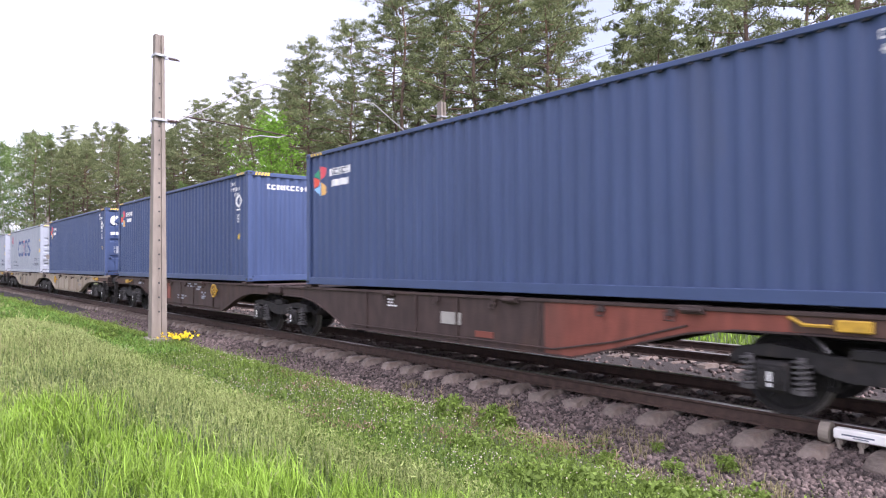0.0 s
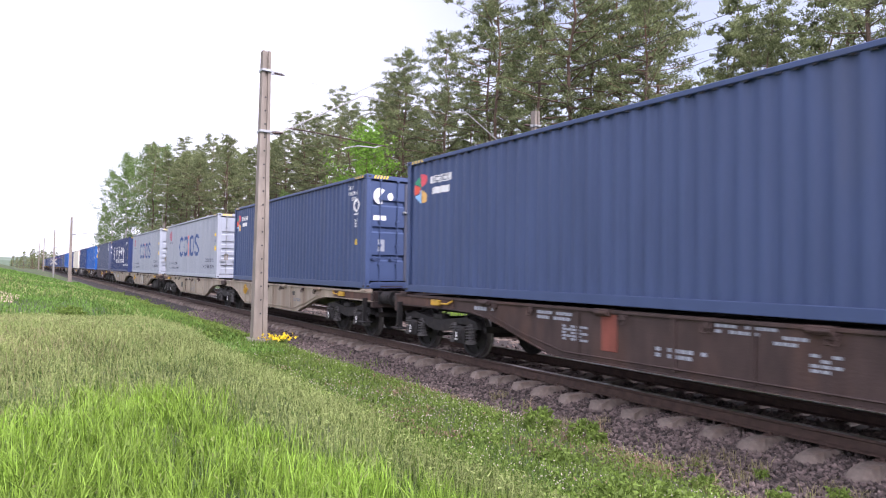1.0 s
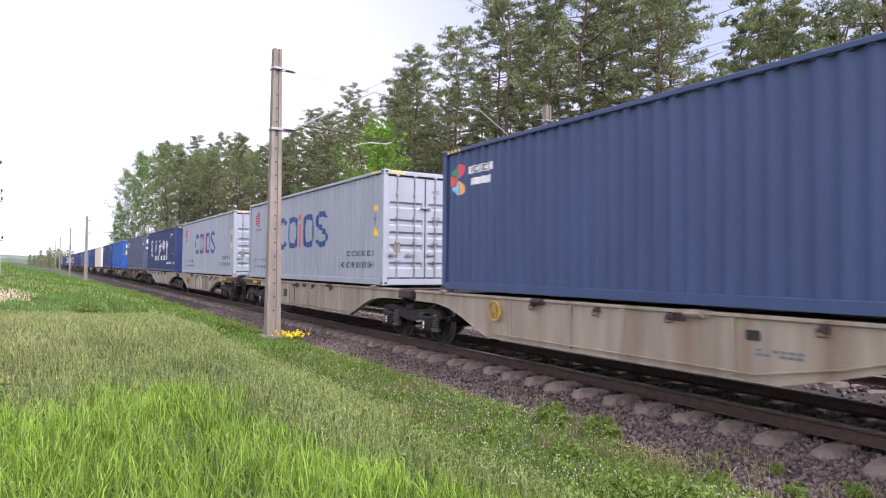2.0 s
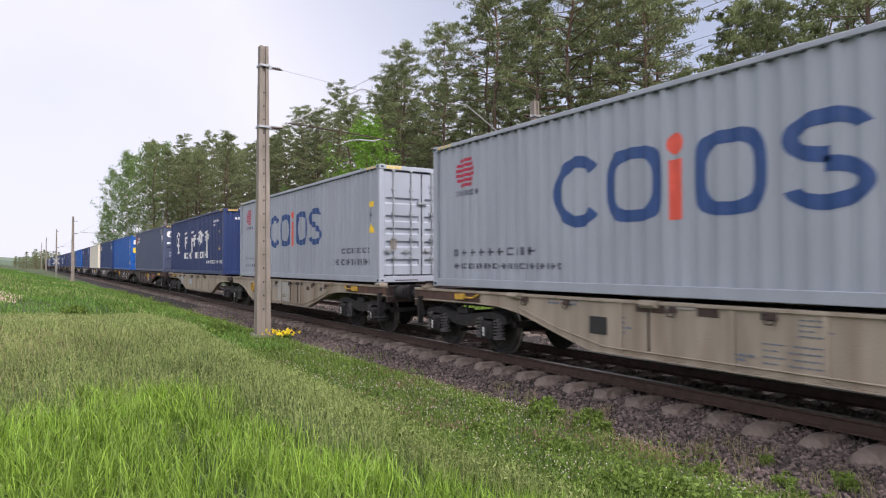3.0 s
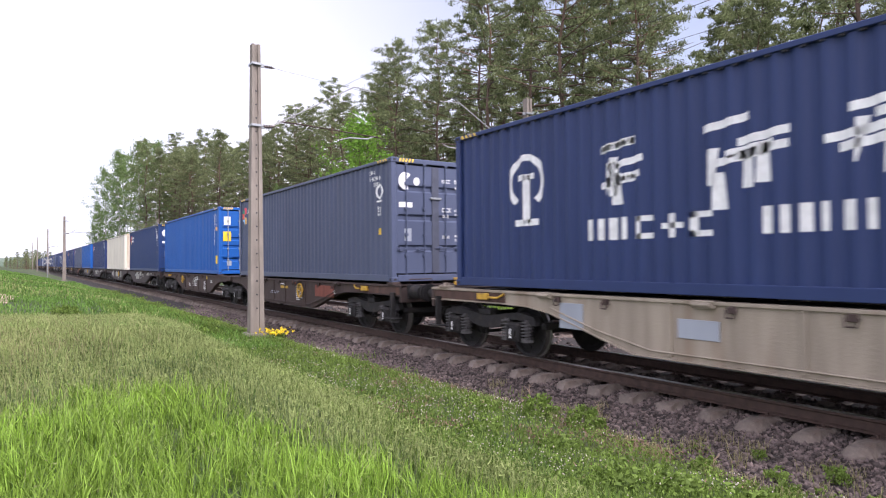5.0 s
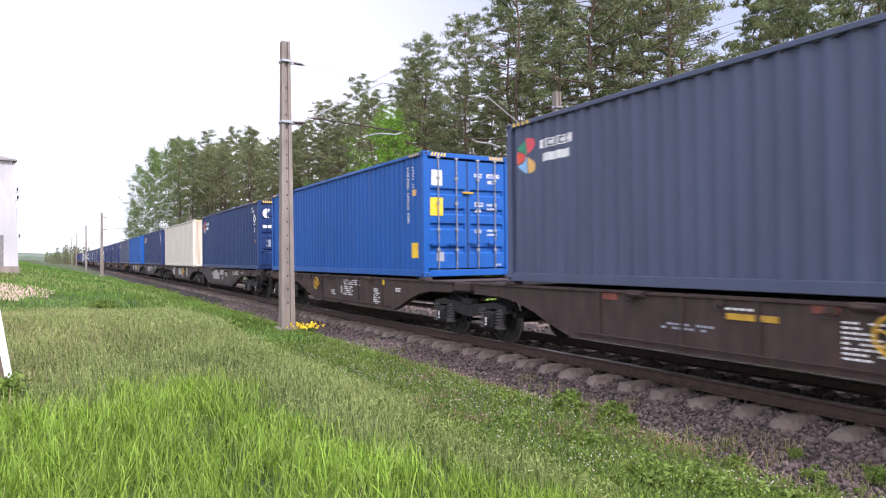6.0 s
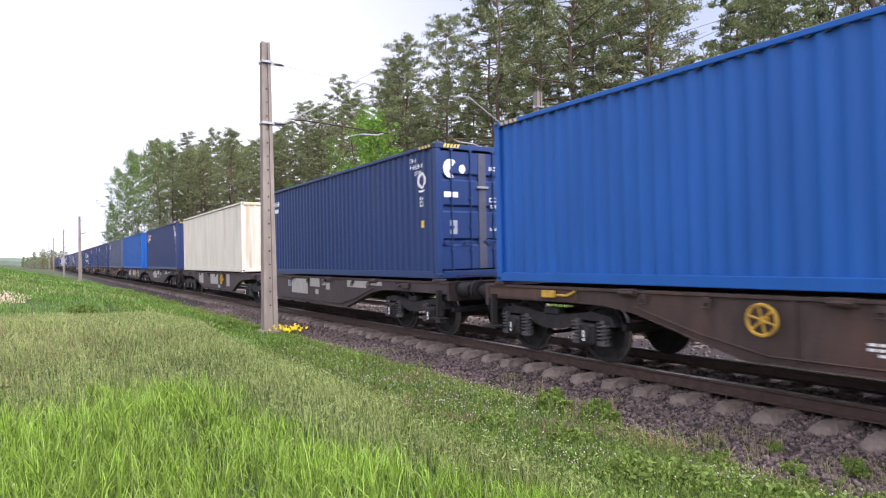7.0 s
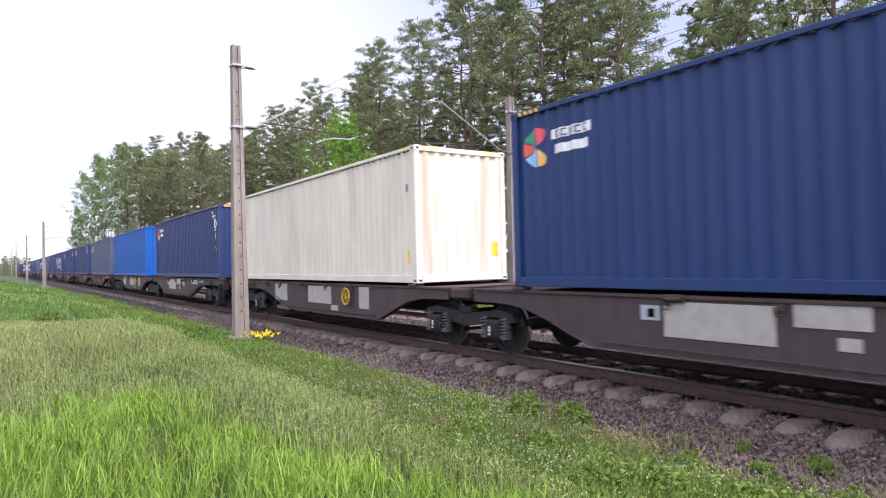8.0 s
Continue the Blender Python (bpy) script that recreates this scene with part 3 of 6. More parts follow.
make_wire("cross_wire", "thin wire from mast to mast across the tracks", [(6.1, 18.0, 7.26), (9.0, 18.0, 6.98), (15.4, 17.9, 6.7)], 0.004)


# ------------------------------------------------------------------ things in the meadow
def make_axle_counter():
    """A track sensor clamped outside the near rail."""
    th = thing("track_sensor", "white boxed track sensor with a grey disc clamped to the rail", "track sensor", at=pose(TRACK_X - 0.7525, 2.0, 0))
    s = Shape()
    s.box(-0.24, -0.12, -0.75, 0.42, -0.12, -0.015, 0.012)
    part("housing", s, WHITE_PAINT, th, "white oblong housing")
    s = Shape()
    s.tube((-0.15, 0.46, -0.09), (-0.15, 0.56, -0.085), 0.115, 0.105, n=18)
    part("disc", s, CONCRETE, th, "grey round disc")
    for y in (-0.5, 0.18, 0.38):
        s = Shape()
        s.box(-0.20, -0.03, y - 0.035, y + 0.035, -0.19, -0.115, 0.012)
        s.tube((-0.19, y, -0.24), (-0.19, y, -0.11), 0.022, n=8)
        part("clamp", s, CONCRETE, th, "grey clamp")
    s = Shape()
    s.box(-0.2415, -0.2405, 0.05, 0.34, -0.075, -0.06)
    s.box(-0.2415, -0.2405, 0.10, 0.24, -0.095, -0.085)
    part("marking", s, MARK_GREY, th)


make_axle_counter()


def make_tower():
    """A white transformer tower with line brackets on one face."""
    x, y = -3.45, 48.0
    z0 = float(ground_z(x, y)) - 0.15
    th = thing("transformer_tower", "tall peeling white plastered transformer tower in the meadow", "tower", at=pose(x, y, z0, 0, 0, 8))
    s = Shape()
    s.prism([(-1.25, -1.25), (1.25, -1.25), (1.25, 1.25), (-1.25, 1.25)], 0, 0.5, axis=2)
    part("plinth", s, CONCRETE, th, "grey plinth")
    s = Shape()
    v = []
    for z, a in ((0.5, 1.20), (3.2, 1.13), (6.95, 0.98)):
        v += [(-a, -a, z), (a, -a, z), (a, a, z), (-a, a, z)]
    f = [(i * 4 + j, i * 4 + (j + 1) % 4, i * 4 + 4 + (j + 1) % 4, i * 4 + 4 + j) for i in range(2) for j in range(4)] + [(8, 9, 10, 11)]
    s.add(v, f)
    part("wall", s, PLASTER, th)
    s = Shape()
    s.add([(-1.16, -1.16, 6.9), (1.16, -1.16, 6.9), (1.16, 1.16, 6.9), (-1.16, 1.16, 6.9), (-0.4, 0, 7.3), (0.4, 0, 7.3),
           (-1.16, -1.16, 6.98), (1.16, -1.16, 6.98), (1.16, 1.16, 6.98), (-1.16, 1.16, 6.98)],
          [(3, 2, 1, 0), (0, 1, 7, 6), (1, 2, 8, 7), (2, 3, 9, 8), (3, 0, 6, 9), (6, 7, 5, 4), (8, 9, 4, 5), (7, 8, 5), (9, 6, 4)])
    part("roof", s, ROOF_SHEET, th, "low grey hipped roof")
    for z, a in ((5.1, 1.05), (4.6, 1.07), (2.2, 1.15)):
        s = Shape()
        s.path([(a - 0.05, 0, z), (a + 0.20, 0, z), (a + 0.22, 0, z + 0.22)], 0.022)
        s.tube((a + 0.22, 0, z + 0.12), (a + 0.22, 0, z + 0.30), 0.055, 0.035)
        part("wire_bracket", s, INSULATOR, th, "dark bracket with an insulator")
    s = Shape()
    s.path([(1.13, -0.2, 4.9), (1.18, -0.2, 4.0), (1.22, -0.2, 2.4)], 0.02)
    part("down_lead", s, WIRE, th)
    s = Shape()
    s.box(-0.45, 0.45, -1.225, -1.17, 0.5, 2.4, 0.01)
    part("door", s, ROOF_SHEET, th, "grey steel door")


make_tower()


def make_leaning_post():
    th = thing("leaning_post", "dark leaning wooden post with a white board", "post", at=pose(-0.56, 9.8, -0.02, 0, -8.5, 0))
    s = Shape()
    s.box(-0.13, 0.015, -0.06, 0.06, -0.2, 1.62, 0.014)
    part("post", s, OLD_WOOD, th)
    s = Shape()
    s.box(0.018, 0.10, -0.07, -0.045, 0.02, 1.60, 0.004)
    part("board", s, WHITE_PAINT, th, "white painted narrow board")


make_leaning_post()


def make_crossing_sign():
    x, y = 3.2, 100.0
    z0 = float(ground_z(x, y)) - 0.1
    th = thing("crossing_sign", "white diagonal cross sign on a grey post beside the line", "road sign", at=pose(x, y, z0))
    s = Shape()
    s.tube((0, 0, 0), (0, 0, 2.9), 0.045, n=10)
    part("post", s, ZINC, th, "thin grey steel post")
    for turn in (-1, 1):
        s = Shape()
        d, n = Vector((0.38 * turn, 0, 0.38)), Vector((0.045, 0, -0.045 * turn))
        c = Vector((0, -0.06 - 0.012 * turn, 2.3))
        s.add([c + a * d + b * n + Vector((0, q, 0)) for q in (0, 0.008) for a, b in ((-1, -1), (1, -1), (1, 1), (-1, 1))],
              [(0, 1, 2, 3), (7, 6, 5, 4), (0, 4, 5, 1), (1, 5, 6, 2), (2, 6, 7, 3), (3, 7, 4, 0)])
        part("cross_board", s, PLATE, th, "white board with rounded wear")


make_crossing_sign()


# ------------------------------------------------------------------ containers
C_LEN, C_WID, C_HGT = 12.192, 2.438, 2.896
PITCH, DEPTH = 0.276, 0.042


def corrugation(u):
    """Depth of the pressed sheet behind its outer plane at the length u."""
    q = (u % PITCH) / PITCH
    if q < 0.26:
        return 0.0
    if q < 0.5:
        return DEPTH * (q - 0.26) / 0.24
    if q < 0.76:
        return DEPTH
    return DEPTH * (1 - (q - 0.76) / 0.24)


def folds(a, b):
    out, k = [a], math.floor(a / PITCH)
    while k * PITCH < b:
        for q in (0.0, 0.26, 0.5, 0.76):
            u = (k + q) * PITCH
            if a + 0.001 < u < b - 0.001:
                out.append(u)
        k += 1
    return out + [b]


def sheet(a, b, z0, z1, put):
    """A corrugated sheet; put(u, depth, z) gives the place."""
    s = Shape()
    us = folds(a, b)
    v = [put(u, corrugation(u), z) for u in us for z in (z0, z1)]
    s.add(v, [(2 * i, 2 * i + 2, 2 * i + 3, 2 * i + 1) for i in range(len(us) - 1)])
    return s


def on_side(u, d, z):
    """The side that faces -X; u runs from the far end towards the near end."""
    return (-C_WID / 2 + 0.030 + d, C_LEN - u, z)


def on_end(u, d, z):
    """The near end, which faces -Y; u runs along +X."""
    return (-C_WID / 2 + u, 0.030 + d, z)


def press(shape, put, lift=0.004):
    """Lays a flat drawing (0, u, z) on a corrugated sheet, folding it where the sheet folds."""
    me = shape.mesh("drawing", [SLATE], fix=False)
    bm = bmesh.new()
    bm.from_mesh(me)
    us = [v.co.y for v in bm.verts]
    for u in folds(min(us) - 0.01, max(us) + 0.01)[1:-1]:
        bmesh.ops.bisect_plane(bm, geom=bm.verts[:] + bm.edges[:] + bm.faces[:], plane_co=(0, u, 0), plane_no=(0, 1, 0))
    out = Shape()
    bm.verts.index_update()
    out.add([put(v.co.y, corrugation(v.co.y) - lift, v.co.z) for v in bm.verts], [[w.index for w in f.verts] for f in bm.faces])
    bm.free()
    bpy.data.meshes.remove(me)
    return out


def flat(shape, put):
    out = Shape()
    out.add([put(y, 0, z) for _, y, z in shape.v], shape.f)
    return out


def bar(*rects):
    """Rectangles (u0, u1, z0, z1) in the drawing plane."""
    s = Shape()
    for u0, u1, z0, z1 in rects:
        s.add([(0, u0, z0), (0, u1, z0), (0, u1, z1), (0, u0, z1)], [(0, 1, 2, 3)])
    return s


def polygon(*polys):
    s = Shape()
    for p in polys:
        s.add([(0, a, b) for a, b in p], [tuple(range(len(p)))])
    return s


def ticks(u0, u1, z0, z1, n, seed, gap=0.28):
    """A row of small upright bars in place of writing."""
    rng = random.Random(seed)
    w = (u1 - u0) / n
    s = Shape()
    for i in range(n):
        a = u0 + i * w
        b = a + w * (1 - gap)
        k = rng.random()
        if k < 0.35:
            rect = ((a, b, z0, z0 + (z1 - z0) * 0.24), (a, b, z1 - (z1 - z0) * 0.24, z1), (a, a + (b - a) * 0.35, z0, z1))
        elif k < 0.7:
            rect = ((a, a + (b - a) * 0.4, z0, z1), (b - (b - a) * 0.3, b, z0, z1))
        else:
            rect = ((a, b, z0 + (z1 - z0) * 0.38, z0 + (z1 - z0) * 0.62), (a + (b - a) * 0.3, b - (b - a) * 0.3, z0, z1))
        for r in rect:
            s.add(bar(r).v, [(0, 1, 2, 3)])
    return s


def wedge_emblem(th, put, cu, cz, r):
    """A fan of coloured wedges open to one side."""
    for a0, a1, m in ((100, 156, MARK_GREEN), (42, 97, MARK_ROSE), (160, 205, MARK_RED), (209, 271, MARK_SKY), (275, 322, MARK_OCHRE)):
        pts = []
        for i in range(7):
            w = radians(a0 + (a1 - a0) * i / 6)
            pts.append((cu + r * math.cos(w), cz + r * 1.05 * math.sin(w)))
        w = radians((a0 + a1) / 2)
        pts.append((cu + 0.07 * r * math.cos(w), cz + 0.07 * r * math.sin(w)))
        part("marking", press(polygon(pts), put), m, th)


def mark_fan(th):
    """Coloured fan emblem with two white bars, and white codes near the other end."""
    wedge_emblem(th, on_side, 0.60, 2.25, 0.30)
    part("marking", press(bar((0.93, 1.75, 2.33, 2.48), (0.98, 1.70, 2.10, 2.24)), on_side), MARK_WHITE, th)
    part("marking", press(ticks(1.0, 1.72, 2.345, 2.465, 5, 4), on_side, 0.007), MARK_GREY, th)


def mark_codes(th, seed=1):
    s = ticks(11.02, 11.34, 2.58, 2.68, 4, seed)
    for q in (ticks(11.04, 11.62, 2.43, 2.53, 7, seed + 1), ticks(11.18, 11.48, 2.29, 2.38, 4, seed + 2), ticks(11.42, 11.62, 1.58, 1.70, 3, seed + 3),
              ticks(11.42, 11.62, 1.72, 1.80, 3, seed + 4)):
        s.add(q.v, q.f)
    tagged(part("marking", press(s, on_side), MARK_WHITE, th), "rows of small white bars", kind="stuff")
    part("marking", press(Shape().ring(0, 11.53, 2.15, 0.17, 0.19, 0.055).add(bar((11.40, 11.66, 1.90, 1.94)).v, [(0, 1, 2, 3)]), on_side), MARK_WHITE, th)
    part("marking", press(bar((11.44, 11.62, 1.12, 1.27)), on_side), MARK_YELLOW, th)


def mark_rings(th):
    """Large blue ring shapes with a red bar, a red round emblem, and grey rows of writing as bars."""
    s = Shape()
    s.ring(0, 4.20, 1.58, 0.54, 0.56, 0.185, n=30, start=42, end=318)
    part("marking", press(s, on_side), MARK_BLUE, th, "large dark blue open ring")
    part("marking", press(Shape().ring(0, 5.30, 1.58, 0.50, 0.53, 0.17, n=32, square=0.40), on_side), MARK_BLUE, th, "large dark blue rounded frame")
    part("marking", press(bar((5.90, 6.12, 1.04, 1.84)), on_side), MARK_RED, th, "red upright bar")
    part("marking", press(polygon([(6.01 + 0.135 * math.cos(i * 0.524), 2.05 + 0.15 * math.sin(i * 0.524)) for i in range(12)]), on_side), MARK_RED, th, "red dot")
    part("marking", press(Shape().ring(0, 6.78, 1.58, 0.49, 0.53, 0.17, n=32, square=0.40), on_side), MARK_BLUE, th, "large dark blue rounded frame")
    s = Shape()
    s.ring(0, 7.93, 1.845, 0.48, 0.295, 0.175, n=24, start=15, end=275)
    s.ring(0, 7.93, 1.325, 0.48, 0.295, 0.175, n=24, start=-165, end=95)
    part("marking", press(s, on_side), MARK_BLUE, th, "two large dark blue half rings")
    for i in range(6):                                            # round emblem of stripes
        zz = 1.97 + 0.098 * i
        half = math.sqrt(max(0.004, 0.31 ** 2 - (zz + 0.036 - 2.255) ** 2))
        part("marking", press(polygon([(1.14 - half, zz), (1.14 + half, zz + 0.015), (1.14 + half * 0.97, zz + 0.078), (1.14 - half * 0.97, zz + 0.062)]), on_side), MARK_CRIMSON, th, "crimson stripe of a round emblem")
    for i, q in enumerate((ticks(0.78, 1.56, 1.80, 1.90, 8, 3), ticks(0.70, 3.25, 0.61, 0.75, 9, 5), ticks(0.70, 3.86, 0.37, 0.47, 24, 6),
                           ticks(9.81, 11.60, 0.74, 0.88, 12, 7), ticks(9.31, 11.64, 0.43, 0.59, 15, 8))):
        tagged(part("marking", press(q, on_side), MARK_INK, th), "row of dark bars in place of writing", kind="stuff")
    part("marking", press(bar((11.58, 11.76, 1.89, 2.02)), on_side), MARK_YELLOW, th)
    part("marking", press(polygon([(11.53, 1.24), (11.81, 1.24), (11.67, 1.47)]), on_side), MARK_YELLOW, th)
    part("marking", press(ticks(11.61, 11.73, 1.52, 1.84, 1, 2), on_side), MARK_GREY, th)


def mark_signs(th):
    """White brush-like signs, a wheel emblem and rows of bars."""
    s = Shape()
    s.ring(0, 2.05, 1.80, 0.46, 0.48, 0.11, n=26, start=-50, end=230)
    for r in ((1.98, 2.12, 1.10, 1.92), (1.76, 2.34, 1.06, 1.17), (1.82, 2.28, 1.84, 1.94)):
        s.add(bar(r).v, [(0, 1, 2, 3)])
    rng = random.Random(8)
    for cu in (4.2, 5.9, 7.55, 9.0):                               # four blocks of bold strokes
        for i in range(9):
            a, z = cu + rng.uniform(-0.42, 0.30), rng.uniform(1.50, 2.05)
            if i % 2:
                p = [(a, z), (a + 0.13, z), (a + 0.10 + rng.uniform(-0.12, 0.12), z - 0.46), (a - 0.02, z - 0.46)]
            else:
                p = [(a - 0.22, z), (a + 0.40, z + 0.07), (a + 0.40, z + 0.17), (a - 0.22, z + 0.10)]
            part("marking", press(polygon(p), on_side), MARK_WHITE, th)
    for q in (ticks(3.45, 5.7, 0.76, 1.08, 5, 9), ticks(6.2, 9.3, 0.76, 1.08, 7, 10), ticks(8.9, 11.8, 0.50, 0.64, 22, 11),
              ticks(10.3, 11.3, 2.38, 2.48, 9, 12), ticks(10.3, 10.7, 2.22, 2.31, 4, 13)):
        s.add(q.v, q.f)
    tagged(part("marking", press(s, on_side), MARK_WHITE, th), "white wheel emblem and rows of plain bars", kind="stuff")
    part("marking", press(bar((11.2, 11.36, 1.85, 1.98)), on_side), MARK_YELLOW, th)
    part("marking", press(polygon([(11.15, 1.12), (11.43, 1.12), (11.29, 1.36)]), on_side), MARK_YELLOW, th)
    s = Shape()
    s.ring(0, 1.05, 1.75, 0.27, 0.28, 0.07, n=24, start=-50, end=230)
    for r in ((1.0, 1.10, 1.40, 1.80), (0.85, 1.25, 1.36, 1.43), (0.90, 1.20, 1.78, 1.84)):
        s.add(bar(r).v, [(0, 1, 2, 3)])
    q = ticks(0.5, 2.2, 2.42, 2.54, 13, 20)
    s.add(q.v, q.f)
    part("marking", press(s, on_end), MARK_WHITE, th)
    part("marking", press(polygon([(1.0, 0.72), (1.26, 0.72), (1.13, 0.95)]), on_end), MARK_YELLOW, th)


def mark_vivid(th):
    s = Shape()
    for i in range(20):
        z = 2.60 - 0.068 * i
        if i not in (8, 15):
            s.add(bar((11.33, 11.345 + 0.03 * (i % 3), z - 0.05, z - 0.034)).v, [(0, 1, 2, 3)])
            s.add(bar((11.33 + 0.03 * (i % 2), 11.42, z - 0.018, z)).v, [(0, 1, 2, 3)])
            s.add(bar((11.385 - 0.03 * (i % 2), 11.40 - 0.03 * (i % 2), z - 0.05, z)).v, [(0, 1, 2, 3)])
    for i in range(8):
        z = 2.60 - 0.066 * i
        if i != 5:
            s.add(bar((11.60, 11.68, z - 0.048, z - 0.03)).v, [(0, 1, 2, 3)])
            s.add(bar((11.60 + 0.02 * (i % 3), 11.62 + 0.02 * (i % 3), z - 0.048, z)).v, [(0, 1, 2, 3)])
    part("marking", press(s, on_side), MARK_WHITE, th)
    part("marking", press(bar((11.58, 11.72, 1.90, 2.05)), on_side), MARK_OCHRE, th)
    part("marking", press(bar((11.46, 11.86, 0.44, 0.80)), on_side), MARK_YELLOW, th, "yellow placard")


def mark_cream(th):
    part("marking", press(bar((11.72, 11.84, 0.42, 0.70)), on_side), MARK_YELLOW, th)
    part("marking", press(bar((11.72, 11.80, 1.95, 2.12)), on_side), MARK_GREY, th)
    part("marking", press(bar((2.0, 2.2, 0.55, 0.85)), on_end), MARK_YELLOW, th)


def make_doors(th, mat, style):
    """Two leaves with pressed ribs, each with two lock rods, handles, hinges."""
    w = C_WID
    for leaf in (0, 1):
        u0, u1 = (0.13, w / 2 - 0.012) if leaf == 0 else (w / 2 + 0.012, w - 0.13)
        s = Shape()
        z0, z1 = 0.20, C_HGT - 0.16
        rows = [z0, z0 + 0.09]
        edges = [0.78, 1.50, 2.18] if style == "fan" else [0.62, 1.17, 1.52, 1.98] if style != "pale" else [0.50, 0.95, 1.27, 1.58, 2.02]
        for e in edges:
            rows += [e - 0.085, e - 0.045, e + 0.045, e + 0.085]
        rows += [z1 - 0.09, z1]
        depth = {}
        for e in edges:
            depth[e - 0.045] = depth[e + 0.045] = 0.045
        us = [u0, u0 + 0.06, u0 + 0.09, u1 - 0.09, u1 - 0.06, u1]
        v = []
        for z in rows:
            d = depth.get(z, 0.0)
            for i, u in enumerate(us):
                v.append((-w / 2 + u, 0.055 + (d if 1 < i < 4 else 0.0), z))
        k = len(us)
        f = [(r * k + i, r * k + i + 1, (r + 1) * k + i + 1, (r + 1) * k + i) for r in range(len(rows) - 1) for i in range(k - 1)]
        s.add(v, f)
        s.box(-w / 2 + u0, -w / 2 + u1, 0.105, 0.125, z0, z1)
        door = part("door", s, mat, th)
        s = Shape()
        s.box(-w / 2 + u0 - 0.012, -w / 2 + u0 + 0.004, 0.05, 0.07, z0, z1)
        s.box(-w / 2 + u1 - 0.004, -w / 2 + u1 + 0.010, 0.05, 0.07, z0, z1)
        part("gasket", s, GASKET, door)
        for q in (0.26, 0.72):
            u = -w / 2 + u0 + (u1 - u0) * q
            s = Shape()
            s.tube((u, 0.028, 0.10), (u, 0.028, C_HGT - 0.08), 0.017, n=8)
            for z in (0.13, 0.62, 1.10, 1.72, 2.30, C_HGT - 0.12):
                s.box(u - 0.045, u + 0.045, 0.012, 0.055, z - 0.03, z + 0.03, 0.006)
            part("lock_rod", s, ZINC if style in ("pale", "vivid") else mat, door, "upright painted lock rod" if style == "fan" else "upright galvanised lock rod")
            s = Shape()
            hz = 0.78 + 0.02 * leaf
            s.box(u - 0.30, u + 0.02, 0.002, 0.014, hz - 0.018, hz + 0.018, 0.004)
            s.box(u - 0.20, u - 0.12, 0.0, 0.05, hz - 0.05, hz + 0.04, 0.006)
            part("door_handle", s, mat if style != "pale" else ZINC, door)
        for z in (0.35, 1.05, 1.85, 2.55):
            s = Shape()
            uu = -w / 2 + (u0 - 0.06 if leaf == 0 else u1 + 0.06)
            s.box(uu - 0.055, uu + 0.055, 0.018, 0.055, z - 0.045, z + 0.045, 0.008)
            part("hinge", s, mat, door)
    s = Shape()
    s.box(-0.15, 0.15, 0.0, 0.05, 1.95, 2.0, 0.006)
    part("rain_cover", s, ZINC if style != "vivid" else HANDLE_YELLOW, th)
    if style == "fan":
        s = Shape()
        s.box(-0.10, 0.10, 0.036, 0.054, 0.2, C_HGT - 0.17, 0.004)
        part("door_seam", s, DARK_STRIP, th, "dark upright strip down the middle of the doors")
    face = lambda u, d, z: (-w / 2 + u, 0.049, z)
    s = Shape()
    if style == "fan":
        part("marking", flat(polygon([(0.40 + 0.19 * math.cos(radians(a)), 2.36 + 0.21 * math.sin(radians(a))) for a in range(45, 320, 25)] + [(0.40, 2.36)]), face), MARK_WHITE, th)
        part("marking", flat(polygon([(0.70 + 0.085 * math.cos(i * 0.628), 2.36 + 0.10 * math.sin(i * 0.628)) for i in range(10)]), face), MARK_WHITE, th)
        for r in ((0.22, 0.58, 1.74, 1.86),):
            s.add(bar(r).v, [(0, 1, 2, 3)])
        part("marking", flat(bar((0.36, 0.55, 0.95, 1.25)), face), PALE, th)
    elif style == "vivid":
        part("marking", flat(bar((0.24, 0.52, 2.12, 2.48)), face), MARK_WHITE, th)
        part("marking", flat(bar((0.20, 0.54, 1.42, 1.84)), face), MARK_YELLOW, th, "yellow placard")
        part("marking", flat(bar((0.36, 0.56, 0.36, 0.58)), face), PALE, th)
    else:
        part("marking", flat(bar((0.33, 0.50, 0.82, 1.08)), face), CONCRETE, th)
    rows = ((1.42, 1.66, 2.36, 2.45), (1.78, 2.16, 2.36, 2.46), (1.80, 2.02, 2.22, 2.30), (1.42, 1.68, 1.66, 1.76), (1.44, 1.62, 1.52, 1.60),
            (1.78, 2.08, 1.68, 1.73), (1.78, 2.08, 1.58, 1.63), (1.42, 1.62, 1.02, 1.10), (1.78, 2.08, 1.06, 1.11), (1.78, 2.08, 0.96, 1.01), (2.0, 2.2, 0.24, 0.28))
    for i, (a, b, c, d) in enumerate(rows):
        q = ticks(a, b, c, d, max(2, int((b - a) / 0.06)), 40 + i, 0.2)
        s.add(q.v, q.f)
    tagged(part("marking", flat(s, face), MARK_WHITE if style != "pale" else MARK_GREY, th), "rows of small bars on the doors", kind="stuff")


